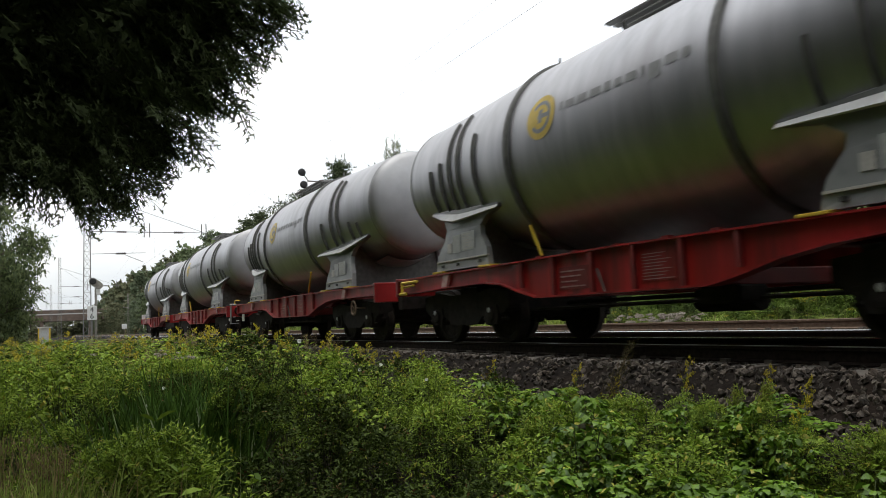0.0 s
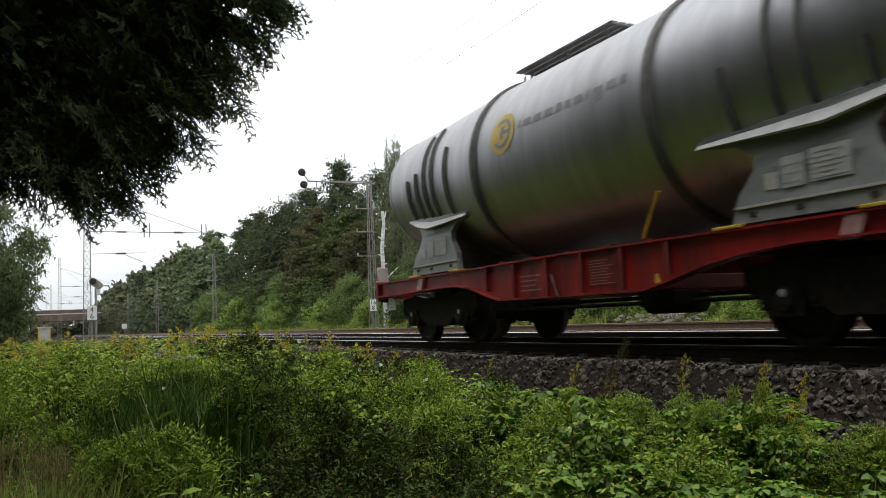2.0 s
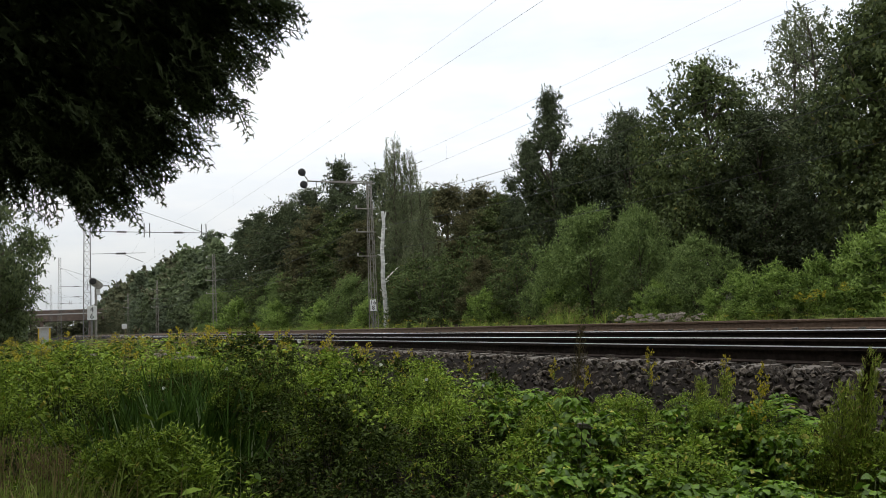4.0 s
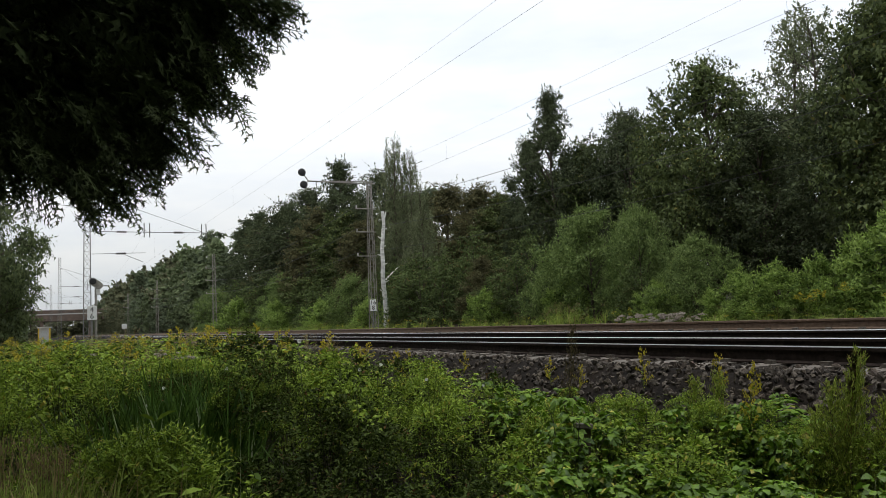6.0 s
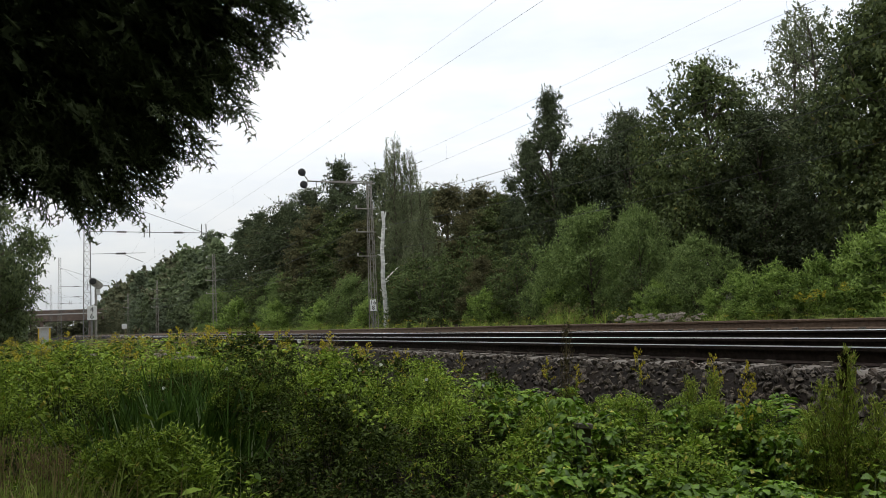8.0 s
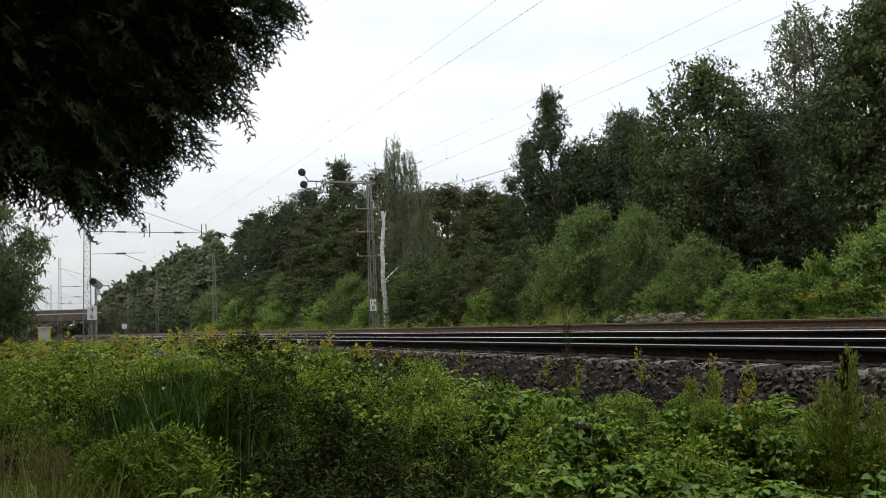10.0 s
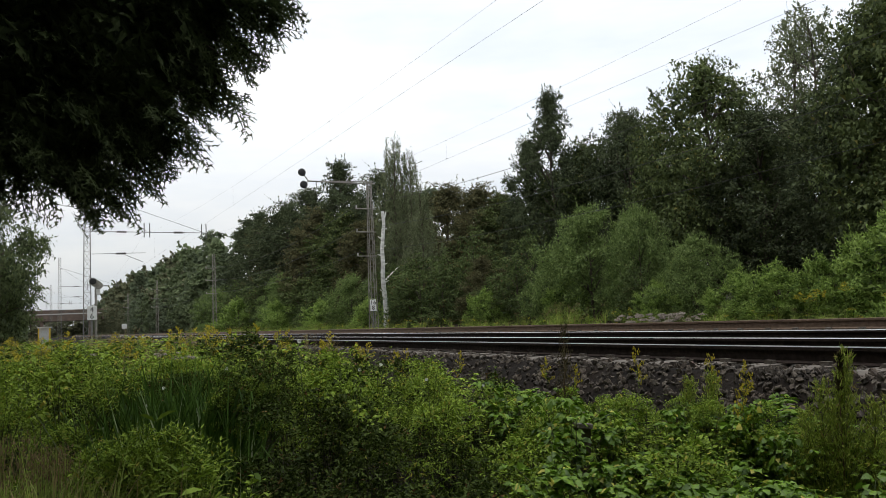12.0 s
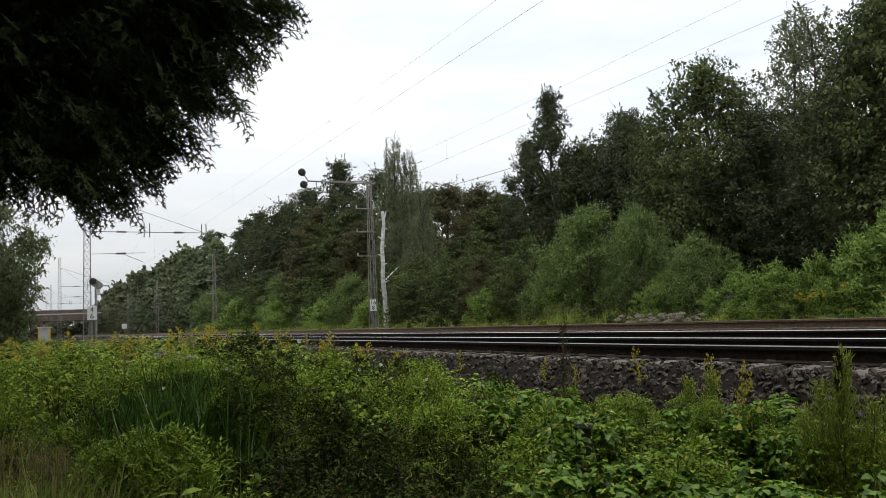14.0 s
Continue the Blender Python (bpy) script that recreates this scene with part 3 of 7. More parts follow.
def tracks():
    sleeper = None
    for name, cx, z, lift in TRACKS:
        tr = thing(name, "worn railway track with concrete sleepers and polished rails", "railway track", pose(cx, 0, z), "railway tracks", "structure")
        polished = rail_mesh("rail", [M["rust"], M["tyre" if cx < 8 else "polished"]], {7, 8})
        rusty = rail_mesh("rail", [M["rust"], M["polished"]], {6, 7, 8})
        a = part("rail", polished, None, tr)
        a.location = (-0.75, 0, 0)
        b = part("rail", rusty, None, tr)
        b.location = (0.75, 0, lift)
        if lift:
            b.data = rail_mesh("rail", [M["rust"], M["rust_light"]], set(range(2, 14)))
        if sleeper is None:
            sl = part("sleeper", sleeper_bm(), M["concrete"], tr)
            sleeper = sl.data
        for i in range(150):
            y = -8 + i * 0.6
            s = part("sleeper", sleeper, None, tr)
            s.location = (0.02 * math.sin(i * 3.1), y, lift / 2)
            s.rotation_euler = (0, -math.atan2(lift, 1.5), 0.012 * math.sin(i * 7.7))
        if cx < 8:
            sl.location = (0, -8.6, 0)


tracks()

# ---- the goods train: red container wagons, each under one silver tank ----
def along(u):
    """Place along a wagon, from its rear end."""
    return 6.0 - u


SILL = [(0, 1.17), (0, 0.89), (2.7, 0.93), (3.2, 0.93), (3.7, 0.87), (4.15, 0.74), (4.55, 0.645), (7.6, 0.63), (7.95, 0.70), (8.5, 0.84), (9.0, 0.92), (9.6, 0.96), (12.0, 0.95), (12.0, 1.17), (8.8, 1.18), (6.1, 1.2), (3.4, 1.18)]


def bar_panel(parent, name, y0, y1, z0, z1, x, rows, mat, ground_mat=None):
    """A plate with rows of unreadable writing, as plain bars."""
    holder = parent
    if ground_mat is not None:
        bm = bmesh.new()
        box(bm, (x - 0.006, y0, z0), (x, y1, z1))
        holder = part(name, bm, ground_mat, parent, "small marking panel")
    h = (z1 - z0) / (rows * 2 + 1)
    for i in range(rows):
        zz = z0 + h * (2 * i + 1)
        cut = 0.1 + 0.35 * ((i * 37) % 10) / 10
        bm = bmesh.new()
        box(bm, (x - 0.010, y0 + cut * (y1 - y0), zz), (x - 0.006, y1 - 0.06 * (y1 - y0), zz + h * 0.55))
        part("lettering", bm, mat, holder)


def wheelset_bm():
    bm = bmesh.new()
    for s in (-1, 1):
        lathe(bm, [(s * 0.68, 0.10), (s * 0.68, 0.40), (s * 0.682, 0.487), (s * 0.705, 0.487), (s * 0.712, 0.465), (s * 0.815, 0.455), (s * 0.817, 0.385), (s * 0.775, 0.34), (s * 0.765, 0.18), (s * 0.82, 0.13), (s * 0.82, 0.08)], axis="x", n=28)
    lathe(bm, [(-1.0, 0.07), (-0.7, 0.085), (0.7, 0.085), (1.0, 0.07)], axis="x", n=12)
    return bm


def bogie_frame(parent, y):
    bm = bmesh.new()
    for s in (-1, 1):
        x0, x1 = sorted((s * 0.93, s * 1.06))
        prism(bm, [(-1.38, 0.56), (-1.2, 0.46), (-0.62, 0.44), (-0.42, 0.30), (0.42, 0.30), (0.62, 0.44), (1.2, 0.46), (1.38, 0.56), (1.38, 0.80), (0.8, 0.86), (0.45, 0.80), (-0.45, 0.80), (-0.8, 0.86), (-1.38, 0.80)], "x", x0, x1)
    box(bm, (-0.95, -0.30, 0.38), (0.95, 0.30, 0.92), 0.03)
    for e in (-1.25, 1.25):
        box(bm, (-0.95, e - 0.08, 0.50), (0.95, e + 0.08, 0.82))
    fr = part("bogie_frame", bm, M["black_iron"], parent, "dirty black cast bogie frame")
    fr.location = (0, y, 0)
    for ya in (-0.9, 0.9):
        for s in (-1, 1):
            bm = bmesh.new()
            prism(bm, [(ya - 0.17, 0.30), (ya + 0.17, 0.30), (ya + 0.21, 0.45), (ya + 0.17, 0.60), (ya - 0.17, 0.60), (ya - 0.21, 0.45)], "x", *sorted((s * 0.94, s * 1.09)))
            lathe(bm, [(s * 1.09, 0.12), (s * 1.12, 0.11), (s * 1.13, 0.06)], (0, ya, 0.46), "x", 12)
            ab = part("axle_box", bm, M["black_iron"], fr)
            bm = bmesh.new()
            lathe(bm, [(s * 1.13, 0.042), (s * 1.138, 0.034), (s * 1.14, 0.01)], (0, ya, 0.52), "x", 10)
            part("bearing_cap", bm, M["pale_plate"], ab, "scuffed light grey bearing cap")
            for dy in (-0.27, 0.27):
                bm = bmesh.new()
                coil = []
                for k in range(4):
                    coil += [(0.36 + k * 0.05, 0.05), (0.385 + k * 0.05, 0.066)]
                lathe(bm, coil + [(0.56, 0.05)], (s * 1.0, ya + dy, 0), "z", 10)
                part("spring", bm, M["black_iron"], fr)
    for ya in (-0.36, 0.36):
        for s in (-1, 1):
            bm = bmesh.new()
            box(bm, (s * 0.75 - 0.05, ya - 0.05, 0.28), (s * 0.75 + 0.05, ya + 0.05, 0.62))
            part("brake_block", bm, M["black_iron"], fr)
    return fr


WHEELSETS = []


def container_wagon(place, tail=False, front_buffers=False, handle=(), handwheel=False, plate=False, panels=0, sticker=0.0, sticker_z=0.72):
    w = thing("container_wagon", ("last " if tail else "") + "red flat container wagon with deep belly sills on black bogies", "railway wagon", pose(7.35, place, 0), "wagons of the train")
    for s in (-1, 1):
        bm = bmesh.new()
        prism(bm, [(along(u), z) for u, z in SILL], "x", *sorted((s * 1.20, s * 1.23)))
        sill = part("side_sill", bm, M["red"], w, "red steel side sill")
        bm = bmesh.new()
        # flanges along the top and the lower edge
        low = [p for p in SILL[1:13]]
        for a, b in zip(low, low[1:]):
            prism(bm, [(along(a[0]), a[1]), (along(b[0]), b[1]), (along(b[0]), b[1] + 0.022), (along(a[0]), a[1] + 0.022)], "x", *sorted((s * 1.10, s * 1.30)))
        top = [SILL[0], SILL[16], SILL[15], SILL[14], SILL[13]]
        for a, b in zip(top, top[1:]):
            prism(bm, [(along(a[0]), a[1] - 0.02), (along(b[0]), b[1] - 0.02), (along(b[0]), b[1] + 0.004), (along(a[0]), a[1] + 0.004)], "x", *sorted((s * 1.08, s * 1.29)))
        part("flange", bm, M["red"], sill)
        for u in (4.2, 4.95, 5.75, 6.5, 7.25, 8.0):
            z0 = 0.66 if 4.5 < u < 7.6 else 0.80
            bm = bmesh.new()
            box(bm, (min(s * 1.23, s * 1.285), along(u) - 0.03, z0), (max(s * 1.23, s * 1.285), along(u) + 0.03, 1.175))
            part("rib", bm, M["red_dark"], sill)
        for u in (1.9, 10.1):
            bm = bmesh.new()
            prism(bm, [(along(u + 0.19), 1.15), (along(u), 1.15), (along(u - 0.09), 0.94), (along(u + 0.10), 0.94)], "x", *sorted((s * 1.235, s * 1.28)))
            part("marking", bm, M["edge_mark"], sill, "worn white and red edge marking")
        for u in (1.72, 3.25, 8.85, 10.4):
            bm = bmesh.new()
            box(bm, (s * 1.18 - 0.12, along(u) - 0.17, 1.18), (s * 1.18 + 0.12, along(u) + 0.17, 1.215), 0.006)
            part("support_pad", bm, M["yellow"], sill, "chipped yellow support pad")
        for u in (4.6, 5.4, 6.2, 7.0, 7.7):
            bm = bmesh.new()
            box(bm, (s * 1.2 - 0.04, along(u) - 0.06, 1.19), (s * 1.2 + 0.04, along(u) + 0.06, 1.225))
            part("lashing_lug", bm, M["red_dark"], sill)
        if s < 0:
            bar_panel(sill, "marking_panel", along(7.15), along(6.6), 0.74, 1.08, -1.232, 9, M["faded_white"], M["red"])
            bar_panel(sill, "marking_panel", along(5.65), along(5.05), 0.72, 1.02, -1.232, 4, M["faded_white"], M["red_dark"] if panels else M["red"])
            if sticker:
                bm = bmesh.new()
                prism(bm, [(along(sticker + 0.045), sticker_z), (along(sticker - 0.045), sticker_z), (along(sticker - 0.03), sticker_z + 0.10), (along(sticker + 0.015), sticker_z + 0.11)], "x", -1.238, -1.232)
                part("sticker", bm, M["yellow"], sill, "faded yellow sticker")
    # cross members, deck and headstocks
    for u in (1.7, 3.2, 8.8, 10.3):
        bm = bmesh.new()
        box(bm, (-1.2, along(u) - 0.12, 0.92), (1.2, along(u) + 0.12, 1.16), 0.01)
        part("cross_member", bm, M["red_dark"], w)
    for u in (4.6, 6.1, 7.55):
        bm = bmesh.new()
        box(bm, (-1.2, along(u) - 0.08, 0.64), (1.2, along(u) + 0.08, 0.82), 0.01)
        part("cross_member", bm, M["red_dark"], w)
    for u0, u1 in ((11.9, 8.9), (3.1, 0.1)):
        bm = bmesh.new()
        box(bm, (-0.25, along(u0), 0.80), (0.25, along(u1), 1.1))
        part("centre_sill", bm, M["red_dark"], w)
    for u, deep in ((0.0, 0.86), (12.0, 0.80)):
        bm = bmesh.new()
        y = along(u)
        box(bm, (-1.30, min(y, y - 0.10 if u == 0 else y + 0.10), deep), (1.30, max(y, y - 0.10 if u == 0 else y + 0.10), 1.20), 0.012)
        part("headstock", bm, M["red"], w, "red end beam")
    for end, on in ((1, tail or plate), (-1, front_buffers)):
        if not on:
            continue
        for s in (-1, 1):
            y = along(0.0 if end > 0 else 12.0)
            bm = bmesh.new()
            lathe(bm, [(y, 0.15), (y + end * 0.05, 0.13), (y + end * 0.28, 0.12), (y + end * 0.29, 0.09), (y + end * 0.50, 0.085), (y + end * 0.51, 0.22), (y + end * 0.545, 0.21), (y + end * 0.555, 0.05)], (s * 0.875, 0, 1.02), "y", 18)
            part("buffer", bm, M["black_iron"], w, "greasy black round buffer")
        bm = bmesh.new()
        beam(bm, (0, along(0.0 if end > 0 else 12.0), 0.95), (0, along(0.0 if end > 0 else 12.0) + end * 0.35, 0.92), 0.04)
        beam(bm, (0, along(0.0 if end > 0 else 12.0) + end * 0.33, 0.95), (0, along(0.0 if end > 0 else 12.0) + end * 0.36, 0.55), 0.03)
        part("screw_coupling", bm, M["black_iron"], w)
    if not front_buffers:
        bm = bmesh.new()
        beam(bm, (0, along(11.9), 0.92), (0, along(12.9), 0.92), 0.11, 10)
        box(bm, (-0.9, along(12.42), 0.62), (0.9, along(12.22), 0.92), 0.02)
        part("drawbar", bm, M["black_iron"], w)
    if tail:
        for s in (-1, 1):
            bm = bmesh.new()
            box(bm, (s * 1.13 - 0.12, along(-0.03), 1.20), (s * 1.13 + 0.12, along(0.0), 1.50), 0.008)
            tp = part("tail_board", bm, M["white"], w, "white reflective tail board")
            bm = bmesh.new()
            box(bm, (s * 1.13 - 0.06, along(-0.034), 1.42), (s * 1.13 + 0.06, along(-0.005), 1.465))
            part("slot", bm, M["black_paint"], tp)
    if tail or plate:
        bm = bmesh.new()
        box(bm, (-1.22, along(0.72), 0.62), (-1.20, along(0.42), 0.86))
        lb = part("label_holder", bm, M["white"], w, "white wagon label in a holder")
        bar_panel(lb, "", along(0.70), along(0.44), 0.64, 0.84, -1.22, 3, M["offwhite"])
    for hu in handle:
        bm = bmesh.new()
        beam(bm, (-1.32, along(hu), 1.10), (-1.32, along(hu + 0.62), 1.10), 0.028)
        beam(bm, (-1.32, along(hu), 1.10), (-1.34, along(hu + 0.03), 0.90), 0.028)
        beam(bm, (-1.32, along(hu + 0.03), 1.02), (-1.32, along(hu + 0.50), 1.04), 0.022)
        beam(bm, (-1.34, along(hu - 0.05), 0.90), (-1.34, along(hu + 0.2), 0.90), 0.03)
        part("lever", bm, M["yellow"], w, "yellow changeover lever")
    if handwheel:
        bm = bmesh.new()
        for i in range(18):
            a0, a1 = 2 * math.pi * i / 18, 2 * math.pi * (i + 1) / 18
            beam(bm, (-1.34, along(10.9) + 0.13 * math.cos(a0), 0.72 + 0.15 * math.sin(a0)), (-1.34, along(10.9) + 0.13 * math.cos(a1), 0.72 + 0.15 * math.sin(a1)), 0.018, 5)
        for a0 in (0.5, 2.6, 4.7):
            beam(bm, (-1.33, along(10.9), 0.72), (-1.34, along(10.9) + 0.13 * math.cos(a0), 0.72 + 0.15 * math.sin(a0)), 0.012, 5)
        beam(bm, (-1.34, along(10.9), 0.72), (-0.9, along(10.9), 0.72), 0.02)
        part("brake_handwheel", bm, M["rust_light"], w, "dirty ochre hand brake wheel")
    if front_buffers:
        # end steps and grab rails at the coupling
        bm = bmesh.new()
        box(bm, (-1.27, along(12.50), 0.55), (-1.23, along(12.40), 1.22), 0.008)
        box(bm, (-1.25, along(12.98), 0.545), (-1.10, along(12.25), 0.575), 0.006)
        part("step_post", bm, M["galvanised"], w, "grey steel post with a footboard")
        bm = bmesh.new()
        beam(bm, (-1.26, along(12.42), 1.235), (-1.22, along(13.12), 1.215), 0.022)
        part("grab_rail", bm, M["offwhite"], w, "white painted grab rail")
        bm = bmesh.new()
        for a, b in zip([(12.86, 1.2), (12.87, 1.30), (12.95, 1.355), (13.58, 1.33)], [(12.87, 1.30), (12.95, 1.355), (13.58, 1.33)]):
            beam(bm, (-1.2, along(a[0]), a[1]), (-1.2, along(b[0]), b[1]), 0.022)
        part("hoop_handle", bm, M["yellow"], w, "yellow bent coupling handle")
        for u0, u1, z in ((12.54, 12.82, 0.79), (12.92, 13.36, 0.65)):
            bm = bmesh.new()
            beam(bm, (-1.18, along(u0), z), (-1.18, along(u1), z), 0.012)
            part("step_rung", bm, M["offwhite"], w, "thin pale step rung")
        bm = bmesh.new()
        lathe(bm, [(-0.06, 0.02), (-0.05, 0.05), (0.03, 0.05), (0.04, 0.02)], (-1.22, along(12.25), 0.70), "x", 14)
        part("tail_lamp_socket", bm, M["offwhite"], w, "small pale round fitting")
    # underframe gear
    bm = bmesh.new()
    lathe(bm, [(along(6.9), 0.05), (along(6.85), 0.17), (along(5.9), 0.17), (along(5.85), 0.05)], (0.45, 0, 0.52), "y", 16)
    part("air_tank", bm, M["black_iron"], w, "black brake air reservoir")
    # Black plates added to close the shaded gap between sills and bogies.
    for u0, u1 in ((0.5, 3.6), (8.9, 11.8)):
        bm = bmesh.new()
        box(bm, (-0.72, along(u1), 0.78), (0.72, along(u0), 0.93), 0.01)
        part("underframe_plate", bm, M["black_iron"], w, "black underframe plate added to fill the shaded gap above a bogie")
    bm = bmesh.new()
    box(bm, (-0.95, along(7.7), 0.45), (-0.5, along(7.15), 0.64), 0.02)
    beam(bm, (-0.6, along(9.0), 0.5), (-0.6, along(3.0), 0.5), 0.025)
    beam(bm, (0.1, along(9.0), 0.58), (0.1, along(3.0), 0.58), 0.03)
    part("brake_gear", bm, M["black_iron"], w)
    bm = bmesh.new()
    beam(bm, (-1.26, along(6.0), 0.60), (-1.26, along(5.85), 0.95), 0.016)
    part("lever_rod", bm, M["grey_band"], w, "thin bare steel lever")
    for u in (2.15, 10.2):
        bogie_frame(w, along(u))
        for du in (-0.9, 0.9):
            if not WHEELSETS:
                ws = part("wheelset", wheelset_bm(), M["wheel"], w, "dark steel wheel pair on an axle", smooth=False)
                WHEELSETS.append((ws, along(u + du)))
            else:
                ws = part("wheelset", WHEELSETS[0][0].data, None, w, "dark steel wheel pair on an axle")
                WHEELSETS.append((ws, along(u + du)))
            ws.location = (0, along(u + du), 0.455)
    return w


# shape of a tank along its length: place, radius, height of the axis
TANK = [(-5.78, 0.02, 2.965), (-5.768, 0.40, 2.965), (-5.73, 0.75, 2.965), (-5.67, 0.98, 2.965), (-5.61, 1.085, 2.965), (-5.55, 1.125, 2.965), (-5.47, 1.135, 2.96),
        (-4.2, 1.21, 2.905), (-3.3, 1.285, 2.86), (-2.5, 1.365, 2.80), (-1.85, 1.43, 2.755), (-1.0, 1.44, 2.745), (0, 1.44, 2.745)]
TANK = TANK + [(-y, r, z) for y, r, z in TANK[-2::-1]]


def tank_at(y):
    for (y0, r0, z0), (y1, r1, z1) in zip(TANK, TANK[1:]):
        if y0 <= y <= y1:
            t = (y - y0) / (y1 - y0)
            return r0 + (r1 - r0) * t, z0 + (z1 - z0) * t
    return 0.02, 2.99


def on_tank(y, angle, proud=0.0):
    """A point on the tank's side; the angle is from the side, upwards, in degrees."""
    r, z = tank_at(y)
    a = radians(angle)
    return (-(r + proud) * math.cos(a), y, z + (r + proud) * math.sin(a))


def band(bm, y, wide, a0, a1, proud, steps=24):
    """A strap that follows the tank between two angles."""
    prev = None
    for i in range(steps + 1):
        a = a0 + (a1 - a0) * i / steps
        row = [bm.verts.new(on_tank(y + d, a, p)) for d, p in ((-wide / 2, -0.02), (-wide / 2, proud), (wide / 2, proud), (wide / 2, -0.02))]
        if prev:
            for k in range(3):
                bm.faces.new((prev[k], prev[k + 1], row[k + 1], row[k]))
        prev = row
    return bm


def patch(bm, y0, y1, a0, a1, proud, ny=4, na=4):
    """A thin curved patch of the tank's side."""
    grid = [[bm.verts.new(on_tank(y0 + (y1 - y0) * i / ny, a0 + (a1 - a0) * j / na, proud)) for j in range(na + 1)] for i in range(ny + 1)]
    for i in range(ny):
        for j in range(na):
            bm.faces.new((grid[i][j], grid[i + 1][j], grid[i + 1][j + 1], grid[i][j + 1]))
    return bm


def disc_on_tank(bm, yc, ac, radius, proud, a_from=0.0, a_to=360.0, inner=0.0, steps=40, keep=None):
    r = tank_at(yc)[0]
    pts = []
    for i in range(steps + 1):
        t = radians(a_from + (a_to - a_from) * i / steps)
        pts.append([bm.verts.new(on_tank(yc + q * math.cos(t), ac + math.degrees(q * math.sin(t) / r), proud)) for q in np.linspace(inner, radius, 4)])
    for a, b in zip(pts, pts[1:]):
        for k in range(3):
            bm.faces.new((a[k], b[k], b[k + 1], a[k + 1]))
    return bm


def tank_container(place, bar="tan", front_walk=False):
    c = thing("tank_container", "silver tank with raised bands and grey saddles on a red wagon", "tank container", pose(7.35, place, 0), "tanks of the train")
    bm = bmesh.new()
    n = 56
    rings = []
    for y, r, z in TANK:
        rings.append([bm.verts.new((r * math.cos(2 * math.pi * i / n), y, z + r * math.sin(2 * math.pi * i / n))) for i in range(n)])
    for a, b in zip(rings, rings[1:]):
        for i in range(n):
            bm.faces.new((a[i], a[(i + 1) % n], b[(i + 1) % n], b[i]))
    bm.faces.new(rings[0])
    bm.faces.new(rings[-1])
    bmesh.ops.recalc_face_normals(bm, faces=bm.faces)
    me = bpy.data.meshes.new("shell")
    bm.to_mesh(me)
    bm.free()
    me.materials.append(M["silver"])
    me.materials.append(M["silver_end"])
    me.polygons.foreach_set("use_smooth", [True] * len(me.polygons))
    me.polygons.foreach_set("material_index", [1 if abs(p.center.y) > 5.46 else 0 for p in me.polygons])
    sh = part("shell", me, None, c, "dusty silver tank shell with domed ends")
    for y in (-2.01, 1.76):
        bm = bmesh.new()
        band(bm, y, 0.10, -180, 180, 0.04, 64)
        part("ring", bm, M["grey_band"], c, "dark grey stiffening ring", True)
    for y in (-5.46, 5.46):
        bm = bmesh.new()
        band(bm, y, 0.035, -180, 180, 0.006, 64)
        part("weld_seam", bm, M["saddle"], sh)
    for e in (-1, 1):
        for y, a in ((4.55, 4), (4.16, 8), (3.80, 40), (3.46, 44), (2.86, 20)) if e > 0 else ((4.75, -16), (4.36, -12), (3.80, 40), (3.46, 44), (2.96, -2)):
            for side in (1, -1):
                bm = bmesh.new()
                if side > 0:
                    band(bm, e * y, 0.045, -38, a, 0.045, 14)
                else:
                    band(bm, e * y, 0.045, 218, 180 - a, 0.045, 14)
                part("rib", bm, M["grey_band"], c, "dark grey half-hoop rib", True)
        for side in (-1, 1):
            # saddle: a pressed plate with a waist and two wings
            yc = e * 3.55 - (0.20 if e < 0 else 0.0)
            shape = [(-0.86, 1.215, 1.24), (0.86, 1.215, 1.24), (0.78, 1.50, 1.22), (0.60, 1.72, 1.20), (0.58, 1.86, 1.19), (0.80, 2.00, 1.20), (1.22, 2.06, 1.25), (1.22, 2.12, 1.26), (0.6, 2.16, 1.20), (0, 2.20, 1.15), (-0.6, 2.24, 1.10), (-1.30, 2.31, 1.02), (-1.30, 2.26, 1.02), (-0.75, 2.08, 1.10), (-0.60, 1.90, 1.14), (-0.64, 1.72, 1.17), (-0.80, 1.50, 1.21)]
            bm = bmesh.new()
            outer = [bm.verts.new((side * x, yc - e * y, z)) for y, z, x in shape]
            inner = [bm.verts.new((side * (x - 0.10), yc - e * y, z)) for y, z, x in shape]
            k = len(shape)
            bm.faces.new(outer)
            bm.faces.new(inner[::-1])
            for i in range(k):
                bm.faces.new((outer[i], outer[(i + 1) % k], inner[(i + 1) % k], inner[i]))
            sd = part("saddle", bm, M["saddle"], c, "grey steel saddle plate")
            # sloping shelf along the top of the saddle, under the tank's side
            bm = bmesh.new()
            top = [(-1.30, 2.30, 1.02, 0.12), (-0.7, 2.25, 1.10, 0.95), (-0.2, 2.20, 1.14, 1.25), (0.5, 2.16, 1.19, 0.85), (1.22, 2.10, 1.26, 0.25)]
            rows = [[bm.verts.new((side * (x + 0.02 + ox * w), yc - e * y, z - 0.02 + oz * w)) for ox, oz in ((0.07, -0.13), (-0.10, 0.06), (-0.12, 0.03), (0.055, -0.15))] for y, z, x, w in top]
            for p, q in zip(rows, rows[1:]):
                for k in range(4):
                    bm.faces.new((p[k], p[(k + 1) % 4], q[(k + 1) % 4], q[k]))
            bm.faces.new(rows[0])
            bm.faces.new(rows[-1])
            part("shelf", bm, M["shelf"], sd, "sloping shelf edge of the saddle, coloured pale for the sky light on it")
            bm = bmesh.new()
            box(bm, (min(side * 1.20, side * 1.25), yc - 0.82, 1.36), (max(side * 1.20, side * 1.25), yc + 0.82, 1.385))
